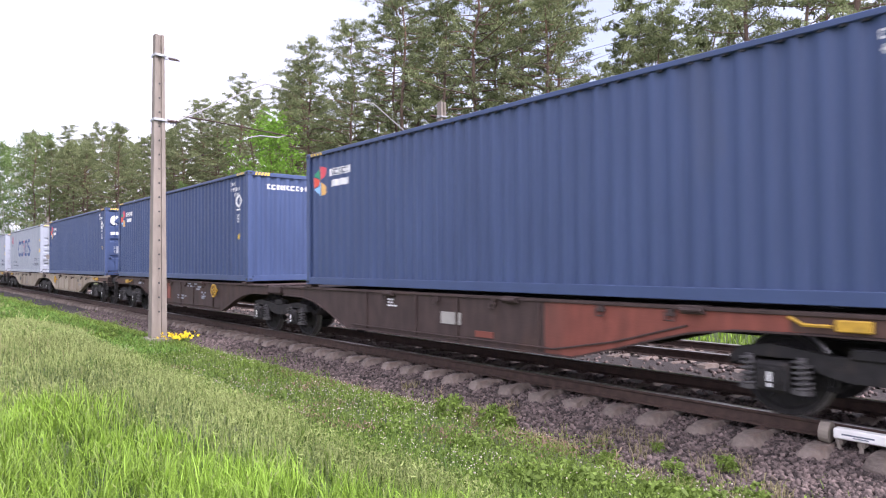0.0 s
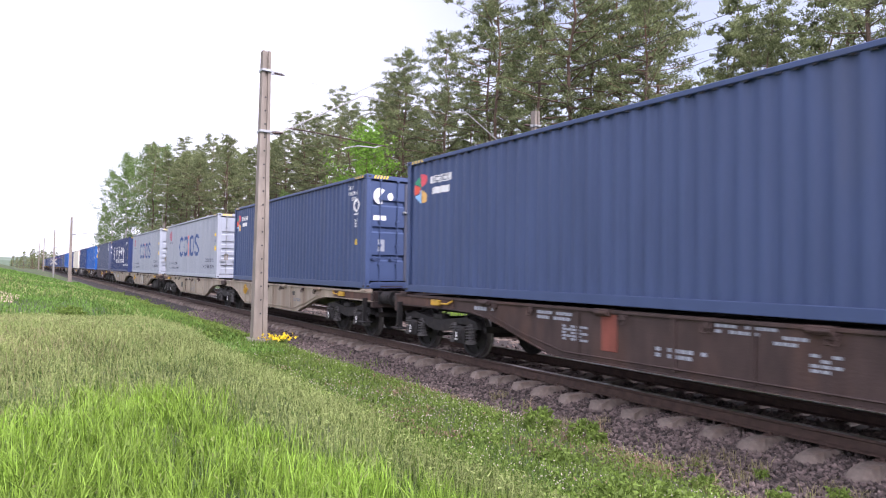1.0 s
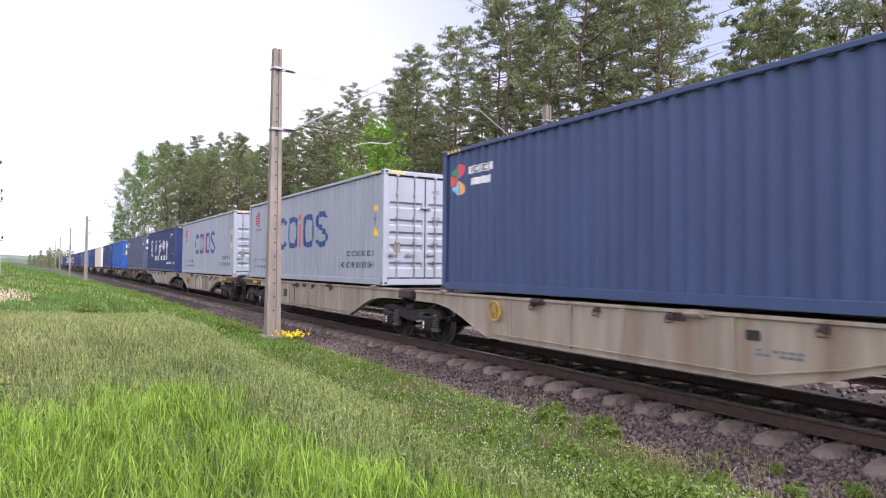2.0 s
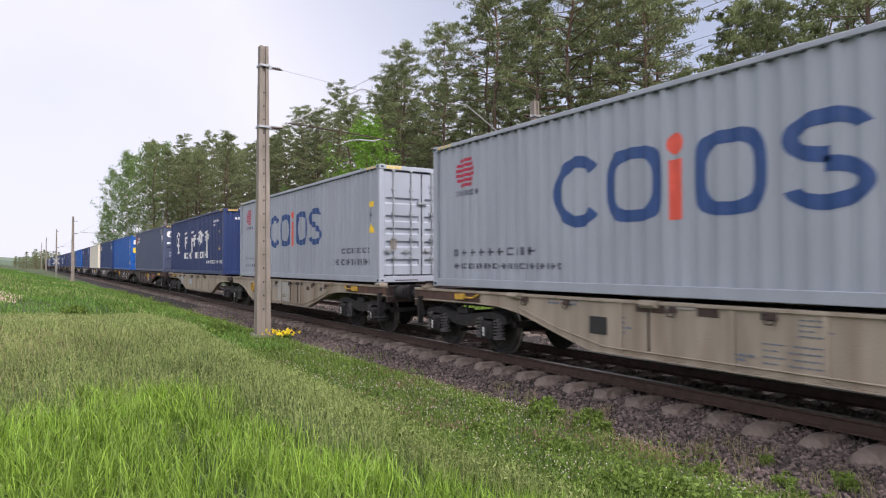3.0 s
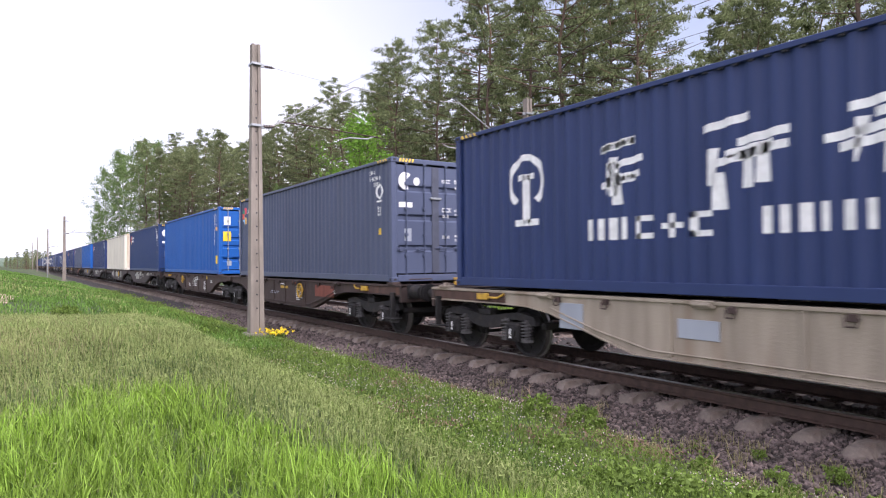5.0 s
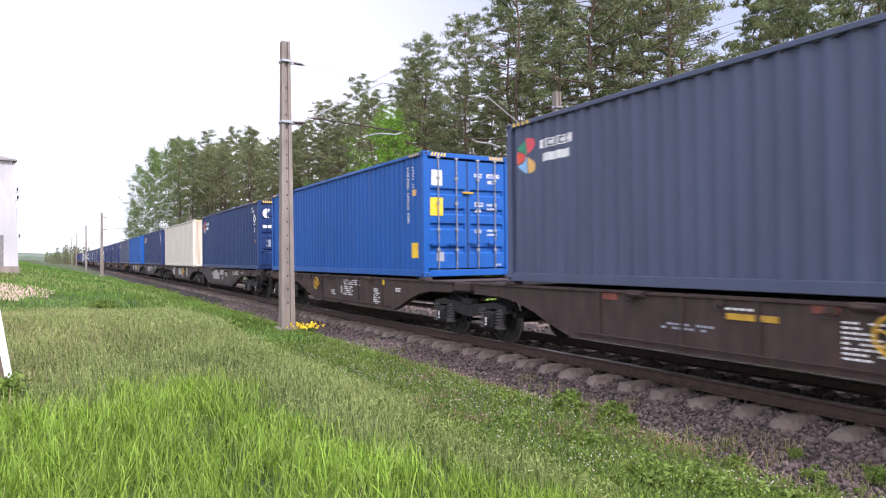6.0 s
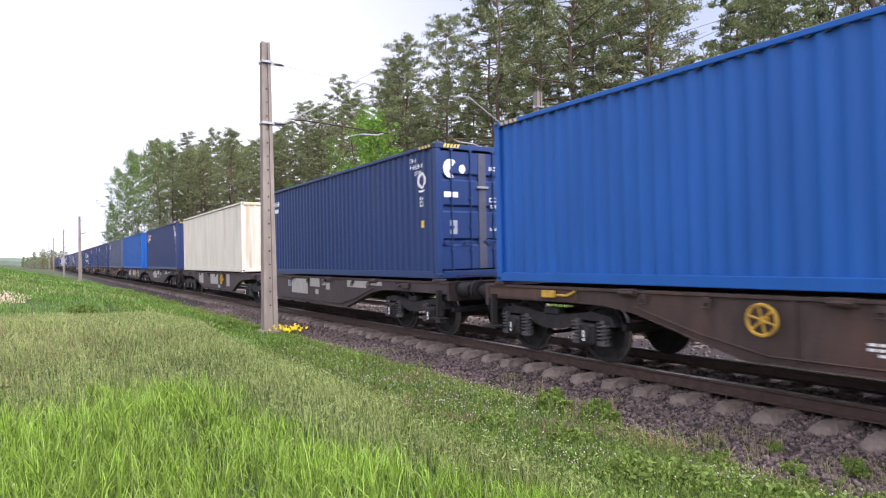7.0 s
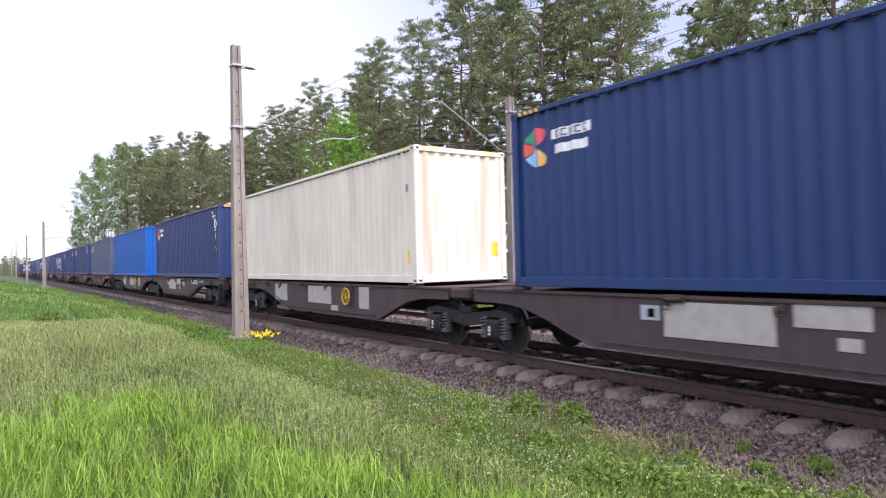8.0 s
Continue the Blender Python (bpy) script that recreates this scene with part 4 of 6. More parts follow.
def make_container(mat, label, doors, marks, style="fan", warning=True, end_mat=None):
    th = thing("shipping_container", label, "shipping container", "containers on the train")
    w = C_WID / 2
    z0, z1 = 0.155, C_HGT - 0.075
    part("side_panel", sheet(0.13, C_LEN - 0.13, z0, z1, on_side), mat, th)
    part("side_panel", sheet(0.13, C_LEN - 0.13, z0, z1, lambda u, d, z: (w - 0.016 - d, C_LEN - u, z)), mat, th)
    part("end_panel", sheet(0.10, C_WID - 0.10, z0, z1, lambda u, d, z: (-w + u, C_LEN - 0.03 - d, z)), mat, th)
    s = Shape()
    us = folds(0.1, C_LEN - 0.1)
    s.add([(x, u, C_HGT - 0.03 - 0.6 * corrugation(u)) for u in us for x in (-w + 0.05, w - 0.05)],
          [(2 * i, 2 * i + 2, 2 * i + 3, 2 * i + 1) for i in range(len(us) - 1)])
    part("roof_panel", s, mat, th)
    s = Shape()
    s.box(-w + 0.05, w - 0.05, 0.1, C_LEN - 0.1, 0.12, 0.155)
    for i in range(26):
        y = 0.4 + i * 0.456
        s.box(-w + 0.03, w - 0.03, y, y + 0.05, 0.02, 0.12)
    part("floor_frame", s, BOGIE, th, "dark steel cross members")
    for side in (-1, 1):
        s = Shape()
        a = side * w
        s.box(min(a, a - side * 0.05), max(a, a - side * 0.05), 0.17, C_LEN - 0.17, 0.012, 0.165, 0.008)
        part("bottom_rail", s, mat, th)
        s = Shape()
        s.box(min(a, a - side * 0.06), max(a, a - side * 0.06), 0.17, C_LEN - 0.17, C_HGT - 0.085, C_HGT - 0.012, 0.008)
        part("top_rail", s, mat, th)
    for y0, y1 in ((0.0, 0.15), (C_LEN - 0.15, C_LEN)):
        for side in (-1, 1):
            a = side * (w - 0.003)
            s = Shape()
            s.box(min(a, a - side * 0.13), max(a, a - side * 0.13), y0 + 0.012 * (y0 == 0), y1 - 0.012 * (y0 > 0), 0.11, C_HGT - 0.11, 0.014)
            part("corner_post", s, mat, th)
            for z in (0.0, C_HGT - 0.118):
                a2 = side * w
                s = Shape()
                ya, yb = (y0, y0 + 0.178) if y0 == 0 else (y1 - 0.178, y1)
                s.box(min(a2, a2 - side * 0.162), max(a2, a2 - side * 0.162), ya, yb, z, z + 0.118, 0.012)
                # dark slots of the casting
                yc = (ya + yb) / 2
                s.box(a2 - side * 0.03 - 0.001, a2 + side * 0.002, yc - 0.04, yc + 0.04, z + 0.035, z + 0.085, 0.004, mat=1)
                if y0 == 0:
                    s.box(a2 - side * 0.081 - 0.04, a2 - side * 0.081 + 0.04, -0.002, 0.03, z + 0.035, z + 0.085, 0.004, mat=1)
                part("corner_casting", s, [mat, GASKET], th)
        s = Shape()
        e0, e1 = (0.01, 0.10) if y0 == 0 else (C_LEN - 0.10, C_LEN - 0.01)
        s.box(-w + 0.16, w - 0.16, e0, e1, 0.0 + 0.01, 0.165, 0.01)
        part("end_sill", s, mat, th)
        s = Shape()
        s.box(-w + 0.16, w - 0.16, e0, e1, C_HGT - 0.12, C_HGT - 0.012, 0.01)
        part("end_header", s, mat, th)
        if warning:
            for side in (-1, 1):
                s = Shape()
                for i in range(5):
                    u = side * (w - 0.20 - 0.085 * i)
                    s.add([(u, e0 - 0.004 if y0 == 0 else e1 + 0.004, C_HGT - 0.10), (u - side * 0.045, e0 - 0.004 if y0 == 0 else e1 + 0.004, C_HGT - 0.10),
                           (u - side * 0.075, e0 - 0.004 if y0 == 0 else e1 + 0.004, C_HGT - 0.02), (u - side * 0.03, e0 - 0.004 if y0 == 0 else e1 + 0.004, C_HGT - 0.02)], [(0, 1, 2, 3)])
                part("warning_stripe", s, MARK_YELLOW, th)
            s = Shape()
            for i in range(4):
                y = 0.22 + 0.13 * i if y0 == 0 else C_LEN - 0.3 - 0.13 * i
                s.add([(-w - 0.003, y, C_HGT - 0.078), (-w - 0.003, y + 0.06, C_HGT - 0.078), (-w - 0.003, y + 0.09, C_HGT - 0.018), (-w - 0.003, y + 0.03, C_HGT - 0.018)], [(0, 1, 2, 3)])
            part("warning_stripe", s, MARK_YELLOW, th)
    s = Shape()
    for i in range(60):                                       # lashing hooks under the top rail
        y = 0.25 + i * 0.2
        s.box(-w + 0.006, -w + 0.05, y, y + 0.05, C_HGT - 0.11, C_HGT - 0.086)
    tagged(part("lashing_rail", s, GASKET, th), kind="stuff")
    if doors:
        make_doors(th, mat, style)
    else:
        part("end_panel", sheet(0.10, C_WID - 0.10, z0, z1, on_end), end_mat or mat, th)
    for m in marks:
        m(th)
    return th


# ------------------------------------------------------------------ articulated wagons
HALF = 14.79            # from the middle bogie to the coupling plane
DECK = 1.23             # the containers' underside over the rail
C_NEAR = 1.58           # from the middle bogie to the container's inner end
WHEEL_R = 0.46
OUT_BOGIE = 12.45


def wheelset_mesh():
    s = Shape()
    for side in (-1, 1):
        prof = [(0.665, 0.10), (0.70, 0.12), (0.705, 0.37), (0.682, 0.40), (0.682, 0.488), (0.712, 0.490), (0.722, 0.463),
                (0.815, 0.455), (0.815, 0.395), (0.765, 0.37), (0.745, 0.14), (0.82, 0.11), (0.82, 0.075), (0.665, 0.075)]
        o = len(s.f)
        s.lathe([(side * a, b) for a, b in prof], n=28)
        for i in range(o, len(s.f)):
            if (i - o) % len(prof) in (5, 6):
                s.m[i] = 1
        for i in range(6):                                   # relief on the web shows the turn
            w = i * math.pi / 3
            s.tube((side * 0.765, 0.25 * math.cos(w), 0.25 * math.sin(w)), (side * 0.758, 0.33 * math.cos(w), 0.33 * math.sin(w)), 0.018, n=5)
    s.tube((-1.02, 0, 0), (1.02, 0, 0), 0.075, n=12)
    return s.mesh("wheelset", [BOGIE, TREAD])


WHEELSET = wheelset_mesh()


def bogie_frame_mesh():
    """Cast two-axle frame: side members that bow down between the axle boxes, bolster, springs."""
    s = Shape()
    for side in (-1, 1):
        x0, x1 = sorted((side * 0.94, side * 1.08))
        top = [(-1.40, 0.60), (-1.32, 0.74), (-0.95, 0.80), (-0.62, 0.76), (-0.34, 0.72), (0.34, 0.72), (0.62, 0.76), (0.95, 0.80), (1.32, 0.74), (1.40, 0.60)]
        low = [(1.28, 0.58), (1.12, 0.66), (0.66, 0.66), (0.42, 0.52), (0.18, 0.47), (-0.18, 0.47), (-0.42, 0.52), (-0.66, 0.66), (-1.12, 0.66), (-1.28, 0.58)]
        s.prism(top + low, x0, x1, axis=0)
        # brake gear hanger and solebar pads
        s.box(x0 - 0.03, x1 + 0.03, -0.18, 0.18, 0.70, 0.82, 0.02)
    s.box(-1.05, 1.05, -0.20, 0.20, 0.52, 0.70, 0.03)
    for y in (-1.42, 1.42):
        s.box(-0.95, 0.95, y - 0.05, y + 0.05, 0.52, 0.64, 0.02)
    s.tube((0, 0, 0.68), (0, 0, 0.95), 0.22, n=14)
    for y in (-0.42, 0.42):                                   # brake beams
        s.tube((-0.85, y, 0.34), (0.85, y, 0.34), 0.035, n=6)
        for side in (-1, 1):
            s.box(side * 0.75 - 0.05, side * 0.75 + 0.05, y - 0.05, y + 0.05, 0.30, 0.62, 0.015)
    return s.mesh("bogie", [BOGIE])


def axle_box_mesh(side):
    s = Shape()
    x0, x1 = sorted((side * 0.96, side * 1.20))
    s.box(x0, x1, -0.17, 0.17, 0.30, 0.62, 0.03)
    s.tube((side * 1.18, 0, 0.46), (side * 1.235, 0, 0.46), 0.12, 0.10, n=12)
    for i in range(4):
        w = math.pi / 4 + i * math.pi / 2
        s.tube((side * 1.20, 0.135 * math.cos(w), 0.46 + 0.135 * math.sin(w)), (side * 1.218, 0.135 * math.cos(w), 0.46 + 0.135 * math.sin(w)), 0.018, n=6)
    return s.mesh("axle_box", [BOGIE])


def spring_mesh():
    s = Shape()
    s.path([(0.092 * math.cos(0.785 * i), 0.092 * math.sin(0.785 * i), 0.33 + 0.0071 * i) for i in range(46)], 0.017, n=5)
    s.tube((0, 0, 0.30), (0, 0, 0.68), 0.045, n=8)
    s.tube((0, 0, 0.30), (0, 0, 0.345), 0.11, n=10)
    return s.mesh("coil_spring", [SPRING])


BOGIE_ME, BOX_ME, SPRING_ME = bogie_frame_mesh(), (axle_box_mesh(-1), axle_box_mesh(1)), spring_mesh()
WHEELSETS = []


def add_bogie(th, y):
    b = part("bogie", BOGIE_ME, None, th, "grimy two-axle cast steel bogie", at=pose(0, y, 0))
    for d in (-0.9, 0.9):
        ws = part("wheelset", WHEELSET, None, b, "steel wheelset with worn bright treads", at=pose(0, d, WHEEL_R))
        WHEELSETS.append((th, ws, d))
        for side in (-1, 1):
            part("axle_box", BOX_ME[side > 0], None, b, at=pose(0, d, 0))
            for k in (-0.27, 0.27):
                part("coil_spring", SPRING_ME, None, b, at=pose(side * 1.08, d + k, 0))
    s = Shape()
    for d in (-0.9, 0.9):
        s.box(-1.246, -1.238, d - 0.018, d + 0.018, 0.42, 0.52)
        s.box(-1.246, -1.238, d - 0.018, d + 0.018, 0.36, 0.40)
    part("marking", s, MARK_WHITE, b)


def sill_profile(u0, u1):
    """Fish-bellied side sill in (u, z): shallow over the bogies, deep between."""
    top = DECK - 0.075
    bow = [(u1, 0.92), (11.9, 0.93), (11.15, 0.915), (10.6, 0.84), (10.15, 0.72), (9.6, 0.56), (8.90, 0.375), (3.25, 0.375), (2.75, 0.54), (2.30, 0.72),
           (1.85, 0.85), (1.35, 0.925), (u0, 0.94)]
    return [(u0, top), (u1, top)] + bow


def make_wagon(near_mat, far_mat, extra, label):
    """Two frames on three bogies; local origin on the rail under the middle bogie. dirn -1: the unit nearer along the train."""
    th = thing("container_wagon", label, "freight wagon", "wagons of the train")
    for dirn, mat in ((-1, near_mat), (1, far_mat)):
        prof = [(dirn * u, z) for u, z in sill_profile(0.42, 14.15)]
        for side in (-1, 1):
            s = Shape()
            xa = side * 1.17
            s.prism(prof, min(xa, xa - side * 0.014), max(xa, xa - side * 0.014), axis=0)
            # flanges along the upper and lower edge
            lo = prof[2:]
            x0, x1 = sorted((xa + side * 0.035, xa - side * 0.12))
            for (a, za), (b, zb) in zip(lo[:-1], lo[1:]):
                s.add([(x0, a, za), (x1, a, za), (x1, b, zb), (x0, b, zb), (x0, a, za + 0.018), (x1, a, za + 0.018), (x1, b, zb + 0.018), (x0, b, zb + 0.018)],
                      [(0, 1, 2, 3), (4, 7, 6, 5), (0, 3, 7, 4), (1, 5, 6, 2), (0, 4, 5, 1), (3, 2, 6, 7)])
            fl = Shape()
            fl.box(x0, x1, min(prof[0][0], prof[1][0]), max(prof[0][0], prof[1][0]), DECK - 0.105, DECK - 0.055, 0.008)
            part("top_flange", fl, SAND_FRAME if mat is SAND_FRAME else RUST_FRAME, th, "weathered upper flange of the sill")
            part("side_sill", s, mat, th, "fish-bellied steel side sill")
            if side == -1:
                for u in (() if mat is PLUM_FRAME else (3.9, 5.45, 6.55, 8.3)):              # upright ribs on the sill
                    s = Shape()
                    s.box(xa - 0.03, xa + 0.004, dirn * u - 0.03, dirn * u + 0.03, 0.42, DECK - 0.09, 0.004)
                    part("rib", s, mat, th)
                for u in (4.55, 6.05, 7.4, 9.4, 10.4):        # lashing rings and small boxes under the flange
                    s = Shape()
                    s.box(xa - 0.05, xa + 0.002, dirn * u - 0.05, dirn * u + 0.05, DECK - 0.19, DECK - 0.108, 0.006)
                    s.path([(xa - 0.045, dirn * u - 0.07, DECK - 0.15), (xa - 0.07, dirn * u - 0.05, DECK - 0.24), (xa - 0.07, dirn * u + 0.05, DECK - 0.24),
                            (xa - 0.045, dirn * u + 0.07, DECK - 0.15)], 0.012, n=5)
                    part("lashing_ring", s, RUST_FRAME, th)
                s = Shape()
                s.path([(xa - 0.03, dirn * 3.4, 0.47), (xa - 0.03, dirn * 8.6, 0.47), (xa - 0.02, dirn * 9.6, 0.66), (xa - 0.02, dirn * 10.6, 0.94)], 0.014, n=5)
                part("brake_pipe", s, mat, th)
        s = Shape()
        for u in (0.55, 2.2, 4.0, 6.1, 8.2, 10.2, 11.6, 13.2):
            s.box(-1.16, 1.16, dirn * u - 0.06, dirn * u + 0.06, 0.96, DECK - 0.09)
        s.box(-0.24, 0.24, min(dirn * 0.3, dirn * 14.1), max(dirn * 0.3, dirn * 14.1), 0.78, DECK - 0.10, 0.01)
        part("underframe", s, BOGIE, th, "dark centre beam with cross members")
        # container supports on the sill
        for u in (C_NEAR + 0.09, C_NEAR + 3.1, C_NEAR + 6.2, C_NEAR + 9.1, C_NEAR + C_LEN - 0.09):
            for side in (-1, 1):
                s = Shape()
                x0, x1 = sorted((side * 1.02, side * 1.24))
                y = dirn * u
                if u in (C_NEAR + 0.09, C_NEAR + C_LEN - 0.09):
                    s.box(x0, x1, y - 0.13, y + 0.13, DECK - 0.06, DECK - 0.004, 0.01)
                    s.box(x0 + 0.06, x1 - 0.06, y - 0.05, y + 0.05, DECK - 0.01, DECK + 0.04, 0.01)
                else:
                    s.box(x0, x1 + (0.03 if side > 0 else 0), y - 0.15, y + 0.15, DECK - 0.15, DECK - 0.045, 0.012)
                    s.tube((side * 1.25, y - 0.13, DECK - 0.10), (side * 1.25, y + 0.13, DECK - 0.10), 0.03, n=8)
                part("container_support", s, mat if u != C_NEAR + 3.1 else RUST_FRAME, th)
        # outer end: buffer beam, buffers, coupling, steps
        e = dirn * 14.15
        s = Shape()
        s.box(-1.2, 1.2, min(e, e - dirn * 0.09), max(e, e - dirn * 0.09), 0.78, 1.18, 0.012)
        part("buffer_beam", s, RUST_FRAME, th)
        s = Shape()
        a, b = sorted((dirn * 11.75, dirn * 14.15))
        s.box(-1.180, -1.170, a, b, 0.955, DECK - 0.106, 0.002)
        part("end_plate", s, PLUM_FRAME if mat is PLUM_FRAME else RUST_ORANGE, th, "grimy rusty plate at the end of the sill")
        for side in (-1, 1):
            s = Shape()
            s.tube((side * 0.875, e, 1.02), (side * 0.875, e + dirn * 0.40, 1.02), 0.15, 0.14, n=16)
            s.tube((side * 0.875, e + dirn * 0.28, 1.02), (side * 0.875, e + dirn * 0.56, 1.02), 0.09, n=14)
            s.box(side * 0.875 - 0.17, side * 0.875 + 0.17, min(e, e + dirn * 0.03), max(e, e + dirn * 0.03), 0.86, 1.18, 0.01)
            bf = part("buffer", s, BOGIE, th, "dark round buffer")
            s = Shape()
            s.tube((side * 0.875, e + dirn * 0.56, 1.02), (side * 0.875, e + dirn * 0.60, 1.02), 0.19, 0.18, n=20)
            part("buffer_head", s, BOGIE, bf)
        s = Shape()
        s.box(-0.09, 0.09, min(e, e + dirn * 0.42), max(e, e + dirn * 0.42), 0.94, 1.06, 0.02)
        s.path([(0, e + dirn * 0.3, 0.98), (0, e + dirn * 0.45, 0.80), (0, e + dirn * 0.62, 0.94)], 0.035)
        s.path([(0.3, e, 0.86), (0.32, e + dirn * 0.3, 0.50), (0.30, e + dirn * 0.62, 0.80)], 0.025)
        s.path([(-0.3, e, 0.86), (-0.32, e + dirn * 0.28, 0.46), (-0.30, e + dirn * 0.62, 0.80)], 0.025)
        part("coupling", s, BOGIE, th, "hook, link and brake hoses")
        s = Shape()
        y = e - dirn * 0.32
        s.box(-1.36, -1.10, y - 0.20, y + 0.20, 0.40, 0.43, 0.006)
        s.box(-1.30, -1.18, y - 0.03, y + 0.03, 0.42, 1.0, 0.006)
        part("step", s, BOGIE, th, "dark steel foot step")
        s = Shape()
        s.path([(-0.95, e - dirn * 0.05, 1.18), (-0.95, e - dirn * 0.05, 1.30), (-0.35, e - dirn * 0.05, 1.30), (-0.35, e - dirn * 0.05, 1.18)], 0.014)
        part("grab_handle", s, RUST_FRAME, th, "rusty bent grab rail")
        s = Shape()
        s.box(0.25, 0.85, e - dirn * 0.02 - 0.03, e - dirn * 0.02 + 0.03, 1.14, 1.32, 0.008)
        part("placard_holder", s, HANDLE_YELLOW, th, "yellow steel plate")
        # deck over the outer end and the joint
        s = Shape()
        a, b = sorted((dirn * 13.6, dirn * 14.15))
        s.box(-1.15, 1.15, a, b, DECK - 0.10, DECK - 0.07)
        part("deck_plate", s, RUST_FRAME, th, "rusty deck plate")
        s = Shape()
        a, b = sorted((dirn * 0.40, dirn * 1.9))
        s.box(-1.15, 1.15, a, b, DECK - 0.10, DECK - 0.07)
        part("deck_plate", s, RUST_FRAME, th, "rusty deck plate")
        add_bogie(th, dirn * OUT_BOGIE)
        # yellow lever by the outer bogie
        s = Shape()
        s.path([(-1.21, dirn * 11.75, 1.11), (-1.24, dirn * 11.9, 1.04), (-1.24, dirn * 12.15, 1.04)], 0.02)
        s.box(-1.25, -1.19, dirn * 12.35 - 0.16, dirn * 12.35 + 0.16, 0.99, 1.11, 0.012)
        part("brake_lever", s, RUST_FRAME if mat is PLUM_FRAME else HANDLE_YELLOW, th, "worn lever and box by the outer bogie")
    add_bogie(th, 0.0)
    s = Shape()
    s.box(-1.12, 1.12, -0.36, 0.36, 0.94, 1.08, 0.03)
    s.tube((0, 0, 0.9), (0, 0, 1.14), 0.30, n=16)
    for side in (-1, 1):
        s.box(side * 1.16 - 0.07, side * 1.16 + 0.07, -0.30, 0.30, 0.98, 1.16, 0.02)
    part("joint_beam", s, RUST_FRAME, th, "articulated joint over the middle bogie")
    for name, mat, rect in extra:                             # plates and markings on the camera's side: y0, y1, z0, z1
        s = Shape()
        y0, y1, z0, z1 = rect
        if name == "hand_wheel":
            r = (z1 - z0) / 2
            n = 20
            yc, zc = (y0 + y1) / 2, (z0 + z1) / 2
            pts = [(-1.27, yc + r * math.cos(2 * math.pi * i / n), zc + r * math.sin(2 * math.pi * i / n)) for i in range(n + 1)]
            s.path(pts, 0.022, n=6)
            for i in range(3):
                w = math.pi * i / 3 + 0.3
                s.tube((-1.27, yc - r * math.cos(w), zc - r * math.sin(w)), (-1.27, yc + r * math.cos(w), zc + r * math.sin(w)), 0.014, n=6)
            s.tube((-1.28, yc, zc), (-1.17, yc, zc), 0.04, n=10)
            part(name, s, mat, th, "yellow hand brake wheel")
        elif name == "red_panel":
            prof = sill_profile(0.42, 14.15)
            low = [(u, z + 0.022) for u, z in prof[2:] if 8.8 < u < 12.0]
            s.prism([(-8.42, DECK - 0.09), (-11.9, DECK - 0.09)] + [(-u, z) for u, z in low] + [(-8.42, 0.397)], -1.178, -1.170, axis=0)
            part("panel", s, mat, th, "faded red repaired section of the sill")
        elif name == "writing":
            n = max(2, int((y1 - y0) / 0.09))
            w = (y1 - y0) / n
            for i in range(n):
                if (i * 7 + int(z0 * 100)) % 5:
                    s.box(-1.177, -1.172, y0 + i * w, y0 + (i + 0.75) * w, z0, z1)
            if s.f:
                tagged(part("marking", s, mat, th), "row of small bars in place of writing", kind="stuff")
        else:
            s.box(-1.186, -1.171, y0, y1, z0, z1, 0.003)
            part(name, s, mat, th)
    return th


# ------------------------------------------------------------------ the train
RIDERS = []             # every keyed vehicle and load with its place along the track at the start


def put_on_line(ob, y, z):
    ob.matrix_basis = pose(TRACK_X, y, z)
    RIDERS.append((ob, y, z))
    return ob


FIRST_JOINT = 14.36
DARK_LABEL = "slate blue corrugated steel container with a coloured fan emblem"


def near_u(u0, u1, z0, z1):
    """A place on the near unit's sill from the container's far end."""
    return (-C_NEAR - u1, -C_NEAR - u0, DECK + z0, DECK + z1)


def far_u(u0, u1, z0, z1):
    return (C_NEAR + C_LEN - u1, C_NEAR + C_LEN - u0, DECK + z0, DECK + z1)


def rows_of_writing(place, u0, u1, z_top, n, mat=MARK_WHITE, h=0.03, gap=0.055):
    return [("writing", mat, place(u0, u1 - 0.12 * (i % 2), z_top - i * gap - h, z_top - i * gap)) for i in range(n)]


